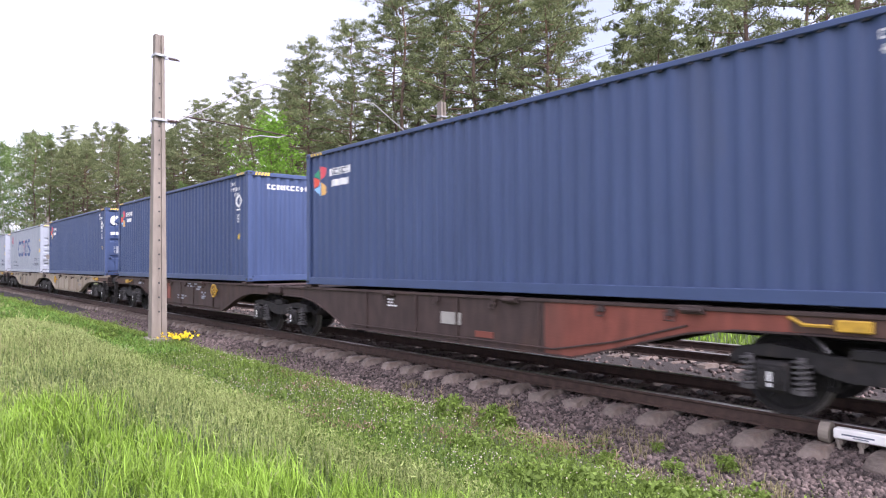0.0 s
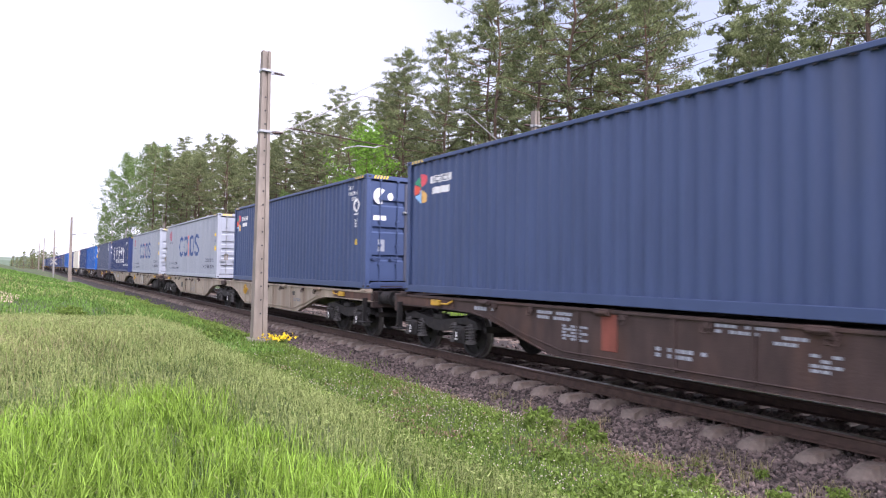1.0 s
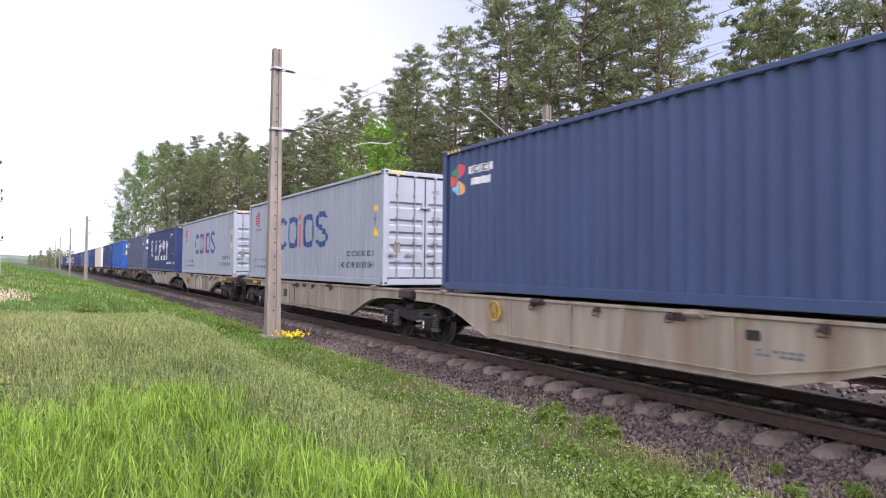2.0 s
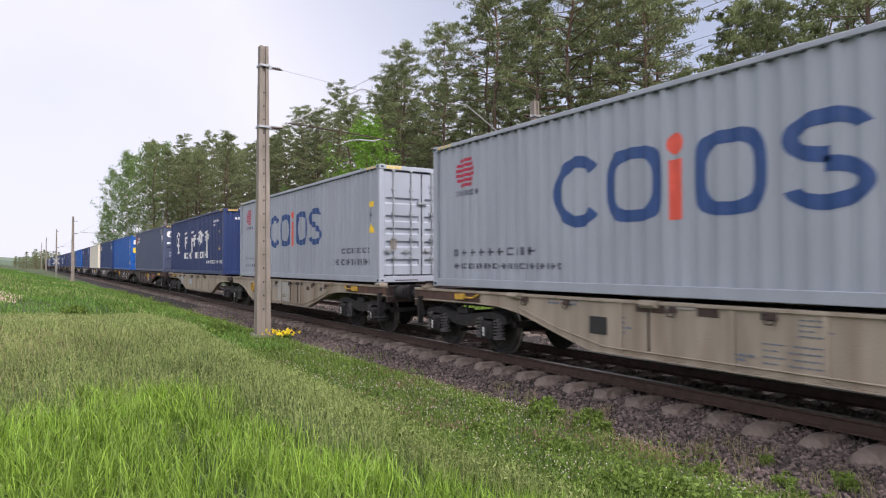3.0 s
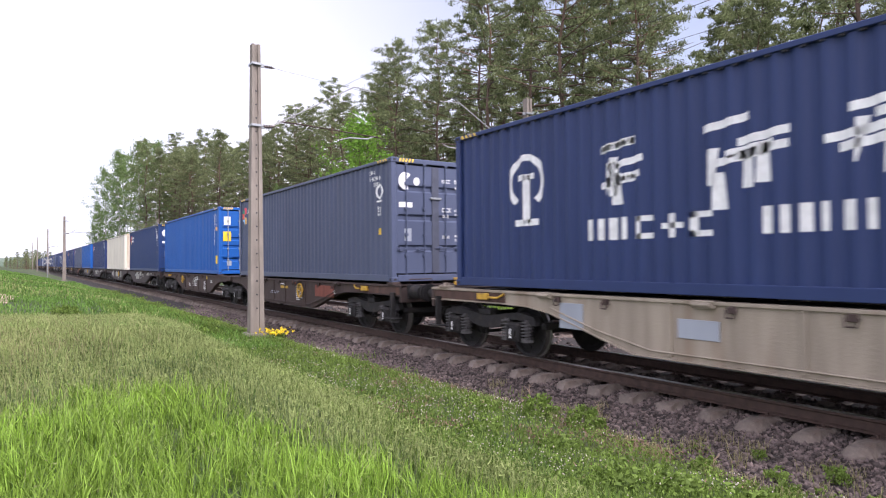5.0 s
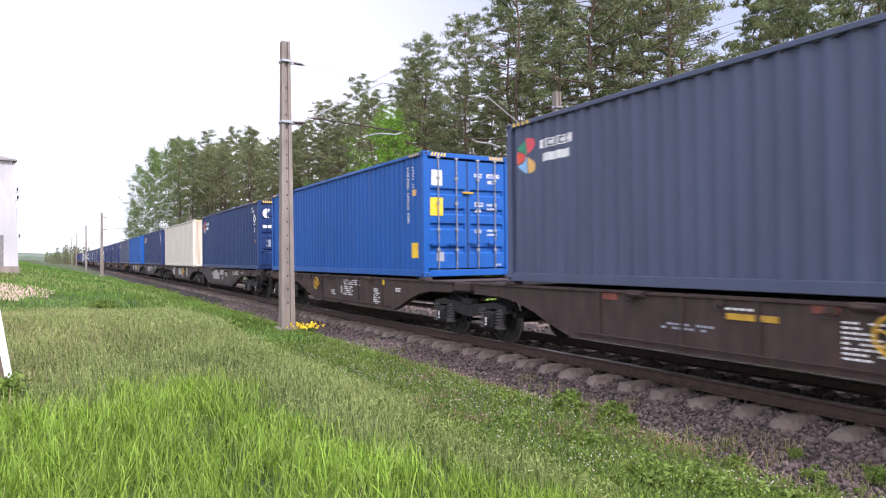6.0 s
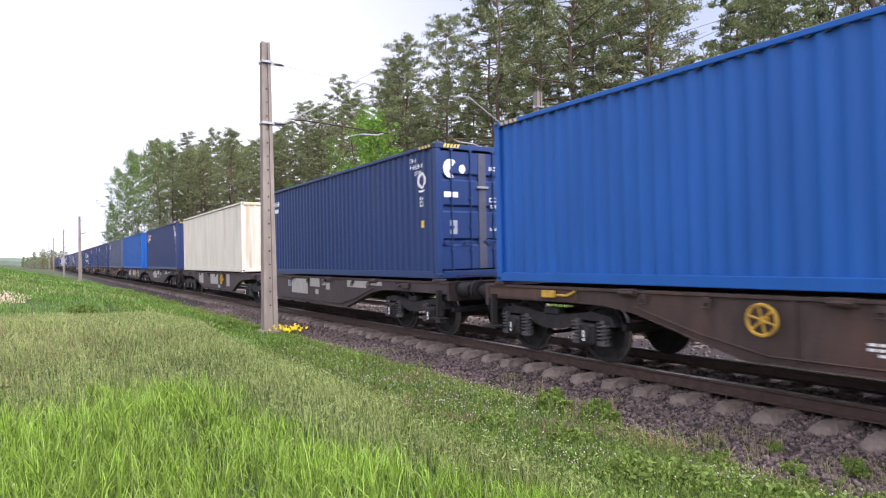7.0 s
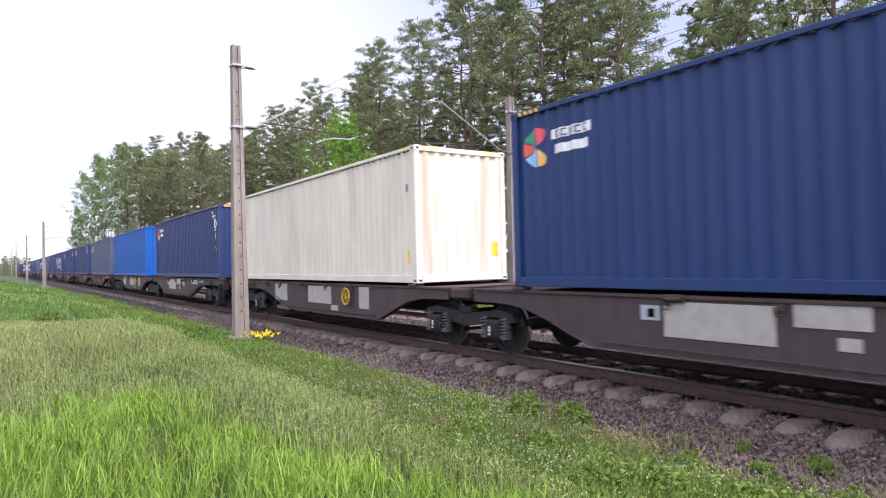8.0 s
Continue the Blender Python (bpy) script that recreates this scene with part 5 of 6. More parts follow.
def build_train():
    wagons = [
        make_wagon(RUST_FRAME, RUST_FRAME,
                   [("plate", PLATE, near_u(4.56, 5.06, -0.56, -0.36)), ("writing", MARK_BLUE, near_u(4.6, 5.0, -0.42, -0.39)), ("writing", MARK_BLUE, near_u(4.6, 5.0, -0.52, -0.49)),
                    ("red_panel", RED_FRAME, (0, 0, 0, 0)), ("patch", RED_FRAME, near_u(5.4, 5.8, -0.72, -0.62)),
                    ("hand_wheel", HANDLE_YELLOW, far_u(10.0, 10.3, -0.46, -0.12))]
                   + rows_of_writing(near_u, 6.95, 7.40, -0.26, 5) + rows_of_writing(near_u, 7.7, 9.0, -0.32, 2) + rows_of_writing(near_u, 8.5, 9.4, -0.18, 1, h=0.06)
                   + rows_of_writing(far_u, 2.6, 3.3, -0.18, 1, PALE, 0.07) + rows_of_writing(far_u, 4.5, 5.5, -0.15, 2, PALE, 0.05, 0.08) + rows_of_writing(far_u, 5.1, 5.75, -0.34, 5, PALE, 0.035, 0.05)
                   + [("patch", RED_FRAME, far_u(5.95, 6.25, -0.66, -0.12))] + rows_of_writing(far_u, 6.9, 7.7, -0.50, 2, PALE, 0.05, 0.08) + rows_of_writing(far_u, 7.8, 8.6, -0.12, 2, PALE, 0.04, 0.07)
                   + rows_of_writing(far_u, 8.55, 8.95, -0.20, 2, PALE, 0.04, 0.07) + rows_of_writing(far_u, 8.95, 9.3, -0.36, 4, PALE, 0.035, 0.055) + rows_of_writing(near_u, 3.0, 3.3, -0.2, 3),
                   "rusty brown articulated container wagon on three bogies"),
        make_wagon(SAND_FRAME, SAND_FRAME,
                   [("hand_wheel", HANDLE_YELLOW, near_u(1.80, 2.12, -0.50, -0.16)), ("marking", MARK_BLACK, near_u(6.9, 7.08, -0.36, -0.24)),
                    ("marking", MARK_BLACK, far_u(4.86, 5.20, -0.59, -0.33)), ("bracket", RUST_FRAME, far_u(5.75, 6.0, -0.21, -0.08)), ("bracket", RUST_FRAME, far_u(6.02, 6.24, -0.21, -0.08)),
                    ("plate", PLATE, far_u(6.26, 6.70, -0.14, -0.05)), ("bracket", RUST_FRAME, far_u(6.74, 7.04, -0.21, -0.06)), ("patch", BOGIE, far_u(7.59, 7.78, -0.20, -0.12)),
                    ("patch", RAIL_RUST, far_u(5.95, 5.98, -0.78, -0.21)), ("bracket", RUST_FRAME, near_u(5.75, 6.05, -0.21, -0.08)), ("plate", PLATE, near_u(6.08, 6.40, -0.14, -0.06))]
                   + rows_of_writing(near_u, 7.0, 7.7, -0.45, 2, MARK_GREY) + rows_of_writing(far_u, 7.58, 8.40, -0.46, 4, MARK_GREY, 0.018, 0.075) + rows_of_writing(far_u, 8.0, 8.40, -0.16, 4, MARK_GREY, 0.018, 0.06)
                   + rows_of_writing(far_u, 5.42, 5.66, -0.30, 4, MARK_GREY, 0.03, 0.07) + rows_of_writing(far_u, 3.9, 4.7, -0.10, 2, MARK_GREY, 0.03, 0.06) + rows_of_writing(far_u, 7.15, 7.5, -0.62, 2, MARK_GREY),
                   "dirty beige articulated container wagon with rust streaks"),
        make_wagon(SAND_FRAME, SAND_FRAME,
                   [("hand_wheel", HANDLE_YELLOW, near_u(1.75, 2.10, -0.56, -0.20)), ("panel", PLATE, near_u(4.60, 5.68, -0.80, -0.12)), ("plate", PLATE, near_u(1.42, 1.78, -0.62, -0.12)),
                    ("bracket", RUST_FRAME, near_u(5.60, 5.92, -0.19, -0.08)), ("plate", PLATE, near_u(5.95, 6.30, -0.14, -0.06)), ("bracket", RUST_FRAME, near_u(6.33, 6.58, -0.20, -0.08)),
                    ("bracket", RUST_FRAME, near_u(6.62, 6.87, -0.20, -0.08)), ("patch", RUST_FRAME, near_u(5.80, 5.83, -0.80, -0.20)), ("patch", RUST_FRAME, near_u(6.45, 6.49, -0.80, -0.20)),
                    ("patch", RAIL_RUST, near_u(7.25, 7.46, -0.33, -0.22)), ("marking", HANDLE_YELLOW, near_u(4.95, 5.40, -0.56, -0.53)), ("marking", HANDLE_YELLOW, near_u(4.95, 5.40, -0.62, -0.59)),
                    ("marking", MARK_BLACK, near_u(8.3, 8.45, -0.32, -0.22)), ("plate", PALE, far_u(3.4, 3.9, -0.6, -0.2)), ("plate", PALE, far_u(5.6, 6.2, -0.55, -0.3))]
                   + rows_of_writing(near_u, 3.6, 4.5, -0.28, 1, MARK_GREY) + rows_of_writing(near_u, 5.0, 5.6, -0.6, 2, MARK_GREY),
                   "dirty beige articulated container wagon with a pale panel"),
        make_wagon(RUST_FRAME, RUST_FRAME,
                   [("hand_wheel", HANDLE_YELLOW, near_u(6.3, 6.7, -0.58, -0.16)), ("hand_wheel", HANDLE_YELLOW, far_u(4.98, 5.30, -0.52, -0.16)),
                    ("patch", HANDLE_YELLOW, near_u(4.54, 5.22, -0.35, -0.27)), ("bracket", RED_FRAME, near_u(2.40, 2.70, -0.21, -0.08)), ("bracket", RED_FRAME, near_u(5.61, 5.91, -0.20, -0.06)),
                    ("patch", RED_FRAME, near_u(7.5, 8.8, -0.50, -0.18)), ("marking", MARK_YELLOW, far_u(9.85, 10.0, -0.25, -0.10))]
                   + rows_of_writing(far_u, 7.1, 8.4, -0.17, 3) + rows_of_writing(far_u, 7.0, 7.9, -0.36, 5) + rows_of_writing(far_u, 6.2, 6.6, -0.5, 3) + rows_of_writing(far_u, 9.3, 9.7, -0.35, 8)
                   + rows_of_writing(near_u, 5.91, 6.45, -0.26, 8, h=0.025) + rows_of_writing(near_u, 3.5, 4.35, -0.46, 2, PALE) + rows_of_writing(near_u, 4.4, 5.0, -0.2, 1) + rows_of_writing(near_u, 8.0, 9.0, -0.3, 2) + rows_of_writing(far_u, 10.6, 11.0, -0.3, 2),
                   "rust brown articulated container wagon with yellow hand wheels"),
        make_wagon(PLUM_FRAME, PLUM_FRAME,
                   [("plate", PLATE, near_u(2.92, 4.40, -0.60, -0.14)), ("plate", PLATE, near_u(4.60, 5.38, -0.36, -0.10)), ("plate", PLATE, near_u(5.05, 5.28, -0.58, -0.44)),
                    ("plate", PALE, near_u(2.55, 2.86, -0.40, -0.20)), ("marking", MARK_YELLOW, near_u(2.66, 2.78, -0.36, -0.24)), ("plate", PLATE, near_u(7.42, 8.6, -0.30, -0.12)), ("plate", PLATE, near_u(8.62, 9.5, -0.22, -0.12)), ("plate", PLATE, near_u(5.60, 5.85, -0.30, -0.12)), ("plate", PLATE, near_u(5.90, 6.18, -0.42, -0.22)),
                    ("plate", PLATE, far_u(3.9, 4.9, -0.62, -0.12)), ("plate", PLATE, far_u(6.5, 8.0, -0.60, -0.14)), ("hand_wheel", HANDLE_YELLOW, far_u(8.85, 9.25, -0.56, -0.16)),
                    ("plate", PLATE, far_u(9.6, 10.1, -0.64, -0.12)), ("plate", PLATE, far_u(8.0, 8.4, -0.78, -0.62))]
                   + rows_of_writing(near_u, 4.8, 5.2, -0.19, 2, MARK_GREY),
                   "dark plum articulated container wagon with white plates"),
    ]
    loads = [
        make_container(SLATE, DARK_LABEL, True, [mark_fan, mark_codes]),
        make_container(SLATE, "slate blue corrugated container with a plain ribbed end, on a wagon", False, [mark_fan, mark_codes, mark_end_code]),
        make_container(SLATE, "slate blue corrugated container with closed doors and white codes", True, [mark_fan, mark_codes]),
        make_container(PALE, "pale grey container with large blue ring shapes and a red bar", True, [mark_rings], "pale"),
        None,
        make_container(NAVY_B, "navy blue container with white brush-like signs", False, [mark_signs]),
        make_container(SLATE_GREY, "grey-blue corrugated container with closed doors and white codes", True, [mark_fan, mark_codes]),
        make_container(VIVID, "vivid blue container with yellow placards on its doors", True, [mark_vivid], "vivid"),
        make_container(NAVY, "navy container with a coloured fan emblem and closed doors", True, [mark_fan, mark_codes]),
        make_container(CREAM, "cream container with rust streaks on its ribbed end", False, [mark_cream], end_mat=CREAM_RUST),
        make_container(NAVY_B, "dark blue corrugated container with a plain ribbed end", False, [mark_fan, mark_codes]),
        make_container(VIVID, "plain vivid blue corrugated container with a ribbed end", False, [], warning=False),
        make_container(SLATE_GREY, "dull grey-blue corrugated container on a far wagon", False, [mark_fan], warning=False),
    ]
    loads[4] = copy_thing(loads[3], pose(0, 0, 0))
    order = [10, 10, 5, 10, 12, 5, 12, 8, 10, 12, 3, 10, 12, 8, 10, 10, 12, 8, 12, 10, 5, 12]
    for i in range(16):
        joint = FIRST_JOINT + 2 * HALF * i
        if i < 5:
            w = wagons[i]
        else:
            w = copy_thing(wagons[(0, 3, 4)[i % 3]], pose(0, 0, 0))
            w["label"] = "brown articulated container wagon far down the train"
        if i == 0:
            joint += 0.13                                     # the first coupling is drawn tight
        put_on_line(w, joint, 0.0)
        for k in (0, 1):
            j = 2 * i + k
            ob = loads[j] if j < 13 else copy_thing(loads[order[(j - 13) % len(order)]], pose(0, 0, 0))
            put_on_line(ob, joint - C_NEAR - C_LEN if k == 0 else joint + C_NEAR + (-0.12, -0.42, -0.56, 0.0, -0.12)[i % 5], DECK)


def mark_end_code(th):
    part("marking", press(ticks(0.55, 2.1, 2.45, 2.58, 11, 31), on_end), MARK_WHITE, th)


build_train()


# ------------------------------------------------------------------ trees
def cards(centres, ups, length, width, rng, spiky=False):
    """Small folded leaves round the given centres."""
    n = len(centres)
    d = rng.normal(size=(n, 3)) + ups
    d /= np.linalg.norm(d, axis=1, keepdims=True)
    e = np.cross(d, rng.normal(size=(n, 3)))
    e /= np.linalg.norm(e, axis=1, keepdims=True) + 1e-9
    ln = length * rng.uniform(0.6, 1.3, (n, 1))
    wd = width * rng.uniform(0.6, 1.3, (n, 1))
    if spiky:                                                 # a tapering tuft
        v = np.stack((centres - d * ln / 2 + e * wd / 2, centres - d * ln / 2 - e * wd / 2, centres + d * ln / 2), 1).reshape(-1, 3)
        return v, np.arange(3 * n), np.full(n, 3)
    a = centres - d * ln / 2
    b = centres + e * wd / 2
    c = centres + d * ln / 2
    g = centres - e * wd / 2
    v = np.stack((a, b, c, g), 1).reshape(-1, 3)
    f = np.arange(4 * n)
    return v, f, np.full(n, 4)


def trunk_and_limbs(height, r0, limbs, rng, lean=0.3, mat=BARK, name="trunk"):
    s = Shape()
    n = 9
    xs = [(lean * rng.uniform(-1, 1) * (i / n) ** 1.3, lean * rng.uniform(-1, 1) * (i / n) ** 1.3) for i in range(n + 1)]
    zs = [-0.4 + (height + 0.4) * i / n for i in range(n + 1)]
    rs = [r0 * (1 - 0.86 * i / n) * (1.25 if i == 0 else 1) for i in range(n + 1)]
    for i in range(n):
        s.tube((*xs[i], zs[i]), (*xs[i + 1], zs[i + 1]), rs[i], rs[i + 1], n=7, caps=False)
    for a, b, r in limbs:
        m = (Vector(a) + Vector(b)) / 2 + Vector((0, 0, -0.12))
        s.tube(a, m, r, r * 0.7, n=3, caps=False)
        s.tube(m, b, r * 0.7, r * 0.25, n=3, caps=False)
    return s.mesh(name, [mat], smooth=True, fix=False)


def pine_meshes(seed, height, bare, spread, limbs_n=60, per=(32, 54), card=(0.24, 0.052)):
    rng = np.random.RandomState(seed)
    limbs, cent, ups = [], [], []
    for i in range(limbs_n):
        q = bare + (1 - bare) * (i / (limbs_n - 1)) ** 0.9
        z = height * q
        k = (q - bare) / (1 - bare)
        ln = spread * (0.55 + 0.75 * math.sin(math.pi * min(1, 0.22 + 0.72 * k))) * (1 - 0.62 * k ** 2) * rng.uniform(0.5, 1.25)
        w = i * 2.4 + rng.uniform(-0.5, 0.5)
        rise = (0.05 + 0.55 * k) * ln
        a = np.array((0, 0, z))
        b = np.array((ln * math.cos(w), ln * math.sin(w), z + rise))
        limbs.append((tuple(a), tuple(b), 0.05 * (1 - 0.6 * k)))
        if rng.rand() < 0.12 and k < 0.5:
            continue                                          # a bare, dead limb
        for j in range(5):
            c = a + (b - a) * (0.45 + 0.62 * j / 4) + rng.normal(0, 0.13, 3)
            rad = rng.uniform(0.20, 0.44)
            m = rng.randint(*per)
            p = rng.normal(size=(m, 3))
            p /= np.linalg.norm(p, axis=1, keepdims=True)
            p *= rad * rng.uniform(0.25, 1.0, (m, 1)) * np.array((1.2, 1.2, 0.42))
            cent.append(c + p)
            ups.append(p / rad * 1.1 + np.array((0, 0, 0.75)))
    for i in range(10):                                       # thin dead twigs below the crown
        z = height * (0.16 + (bare - 0.16) * i / 9)
        w, ln = rng.uniform(0, 6.3), rng.uniform(0.4, 1.5)
        limbs.append(((0, 0, z), (ln * math.cos(w), ln * math.sin(w), z - 0.1), 0.02))
    v, f, k = cards(np.concatenate(cent), np.concatenate(ups), card[0], card[1], rng, True)
    return trunk_and_limbs(height, 0.17, limbs, rng), big_mesh("crown", v, f, k, [NEEDLES])


def leafy_meshes(seed, height, bare, spread, leaf, leaf_mat, bark, per=22, droop=0.0):
    rng = np.random.RandomState(seed)
    limbs, cent, ups = [], [], []
    for i in range(46):
        k = (i / 45) ** 0.85
        z = height * (bare + (0.98 - bare) * k)
        ln = spread * math.sin(math.pi * (0.18 + 0.78 * k)) ** 0.8 * rng.uniform(0.55, 1.2)
        w = i * 2.4 + rng.uniform(-0.6, 0.6)
        a = np.array((0, 0, z - 0.3))
        b = np.array((ln * math.cos(w), ln * math.sin(w), z + ln * (0.55 - droop)))
        limbs.append((tuple(a), tuple(b), 0.035 * (1 - 0.6 * k)))
        for j in range(7):
            c = a + (b - a) * (0.25 + 0.8 * j / 6) + rng.normal(0, 0.2, 3)
            c[2] -= droop * j / 6 * 0.8
            rad = rng.uniform(0.25, 0.55)
            p = rng.normal(0, 0.5, size=(rng.randint(per // 2, per + 8), 3)) * rad * np.array((1, 1, 0.9))
            cent.append(c + p)
            ups.append(p * 0.3 + np.array((0, 0, -0.1)))
    v, f, k = cards(np.concatenate(cent), np.concatenate(ups), leaf, leaf * 0.62, rng)
    return trunk_and_limbs(height * 0.97, 0.13, limbs, rng, 0.4, bark), big_mesh("crown", v, f, k, [leaf_mat])


def bush_mesh(seed, w, h, leaf, mat, n=900):
    rng = np.random.RandomState(seed)
    cent = []
    for i in range(16):
        c = np.array((rng.uniform(-w, w) * 0.7, rng.uniform(-w, w) * 0.7, rng.uniform(0.12, 0.85) * h))
        cent.append(c + rng.normal(0, 0.33, (n // 16, 3)) * np.array((w * 0.55, w * 0.55, h * 0.34)))
    p = np.concatenate(cent)
    p[:, 2] = np.maximum(p[:, 2], 0.02)
    v, f, k = cards(p, np.tile((0, 0, 0.5), (len(p), 1)), leaf, leaf * 0.55, rng)
    return big_mesh("bush", v, f, k, [mat])


def plant_tree(name, meshes, x, y, turn, size, label, group):
    th = thing(name, label, "tree", group, pose(x, y, float(ground_z(x, y)) - 0.05, 0, 0, turn))
    th.scale = (size, size, size)
    part("trunk", meshes[0], None, th)
    part("crown", meshes[1], None, th)
    return th


def edge_x(y):
    """The front of the wood beyond the far track."""
    return float(np.interp(y, (-60, 30, 55, 75, 90, 106, 118, 128), (24.0, 24.2, 25.2, 23.6, 20.5, 16.8, 15.3, 14.6)))


PINES = [pine_meshes(21, 18.0, 0.46, 2.7), pine_meshes(22, 18.0, 0.54, 2.6), pine_meshes(23, 18.0, 0.34, 2.9), pine_meshes(24, 18.0, 0.50, 2.7), pine_meshes(25, 18.0, 0.16, 2.0), pine_meshes(26, 18.0, 0.24, 2.1)]
BACK_PINES = [pine_meshes(27, 18.0, 0.20, 2.9, 40, (13, 24), (0.42, 0.12)), pine_meshes(28, 18.0, 0.32, 2.7, 40, (13, 24), (0.42, 0.12))]
YOUNG_PINES = [pine_meshes(29, 9.0, 0.05, 1.5, 34, (11, 20), (0.27, 0.11)), pine_meshes(30, 9.0, 0.07, 1.4, 34, (11, 20), (0.27, 0.11))]
BIRCHES = [leafy_meshes(31, 16.0, 0.14, 2.6, 0.20, LEAF, BIRCH_BARK, droop=0.35), leafy_meshes(32, 16.0, 0.20, 2.3, 0.20, LEAF, BIRCH_BARK, droop=0.35)]
FRESH = leafy_meshes(33, 10.0, 0.10, 2.2, 0.17, FRESH_LEAF, BARK, per=24)


def plant_wood():
    rng = random.Random(17)
    y = 2.0
    while y < 130:
        for row, off in enumerate((0.0, 4.6, 9.5, 16.0)):
            if row == 3 and rng.random() < 0.35:
                continue
            yy = y + rng.uniform(-1.2, 1.2) + row * 1.3
            xx = edge_x(yy) + off + rng.uniform(-1.4, 1.4)
            if yy > (108 if row == 0 else 118 if row == 1 else 131):
                continue
            bearing = math.degrees(math.atan2(xx, yy))
            if 55.0 < bearing < 61.5 and (row < 2 or rng.random() < 0.5):
                continue                                      # a clearing with sky behind
            if 43.0 < bearing < 53.5 and row == 3:
                continue                                      # the belt is shallow here: sky between the trunks
            size = rng.uniform(0.90, 1.05) * (0.93 + 0.11 * float(step(12, 34, yy))) * (1.0 + 0.18 * math.exp(-((yy - 29) / 6) ** 2) - 0.02 * float(step(36, 43, yy)) - 0.02 * float(step(60, 70, yy)) + 0.17 * float(step(88, 106, yy)))
            plant_tree("pine_tree", rng.choice(BACK_PINES) if row > 1 else PINES[rng.choice((0, 1, 3) if 43.0 < bearing < 54.0 else (4, 5, 2, 0) if row == 1 or (row == 0 and yy < 14) else (0, 1, 2, 3, 5))], xx, yy, rng.uniform(0, 360), size,
                       "tall dark green pine with a bare reddish trunk in the wood", "pines of the wood")
        y += 3.7
    y = 2.0
    while y < 62:                                             # young dense pines that close the wood below the crowns
        for off in (2.2, 7.0, 13.0, 22.0, 27.0, 31.0):
            yy = y + rng.uniform(-1.5, 1.5)
            if 42.0 < math.degrees(math.atan2(edge_x(yy) + off, yy)) < 54.0:
                continue
            if off > 22.0 and math.degrees(math.atan2(edge_x(yy) + off, yy)) < 60.0:
                continue
            plant_tree("young_pine", YOUNG_PINES[rng.choice((0, 1))], edge_x(yy) + off + rng.uniform(-1.2, 1.2), yy, rng.uniform(0, 360), rng.uniform(0.75, 1.35),
                       "young dense pine with low green boughs in the wood", "young pines of the wood")
        y += 3.6
    for x, y, s, k in ((12.6, 127.0, 1.22, 0), (14.2, 121.0, 1.36, 1), (16.4, 114.5, 1.42, 0), (12.2, 133.0, 0.85, 1), (11.9, 138.0, 0.62, 0), (18.0, 109.5, 1.36, 1), (17.6, 119.0, 1.45, 1), (15.6, 126.0, 1.36, 0), (21.5, 62.0, 0.62, 1), (20.5, 12.5, 0.50, 0), (20.8, 4.0, 0.52, 1)):
        plant_tree("birch_tree", BIRCHES[k], x, y, x * 40, s, "light green birch in fresh leaf at the wood's edge", "birches at the wood's edge")
    plant_tree("young_tree", FRESH, 17.2, 35.0, 30, 1.08, "bright yellow-green young tree in fresh leaf", "young trees")
    plant_tree("young_tree", FRESH, 17.6, 38.6, 140, 0.80, "bright yellow-green young tree in fresh leaf", "young trees")
    for x, y, k, size in ((29.5, 19.2, 5, 0.80), (31.5, 18.2, 2, 0.86), (28.4, 16.6, 4, 0.72), (33.0, 20.5, 5, 0.90)):
        plant_tree("pine_tree", PINES[k], x, y, x * 50, size, "shorter green pine behind a clearing in the wood", "pines of the wood")
    shrubs = [bush_mesh(41, 1.6, 2.4, 0.26, BUSH_LEAF, 560), bush_mesh(42, 1.3, 3.4, 0.26, BUSH_LEAF, 600), bush_mesh(43, 1.9, 1.7, 0.24, BUSH_LEAF, 520)]
    y = 2.0
    while y < 128:
        for row in (0, 1, 2):
            yy = y + rng.uniform(-1, 1)
            xx = edge_x(yy) - 2.2 + 3.2 * row + rng.uniform(-1.0, 1.0)
            ob = part("bush", shrubs[rng.randrange(3)], None, at=pose(xx, yy, float(ground_z(xx, yy)) - 0.05, 0, 0, rng.uniform(0, 360)))
            k = rng.uniform(0.7, 1.25)
            ob.scale = (k, k, k * rng.uniform(0.8, 1.25))
            tagged(ob, "dull green leafy undergrowth bush beneath the pines", "bush", "undergrowth")
        y += 2.9


plant_wood()


def plant_far_trees():
    rng = random.Random(23)
    for i in range(44):
        y = rng.uniform(330, 420)
        x = y * math.tan(radians(-0.9 + 3.4 * i / 43 + rng.uniform(-0.08, 0.08)))
        plant_tree("far_tree", YOUNG_PINES[i % 2], x, y, rng.uniform(0, 360), rng.uniform(0.55, 0.95) * (1.15 - 0.6 * abs(i / 43 - 0.6)),
                   "small dark tree in the distance at the end of the line", "far trees")


plant_far_trees()


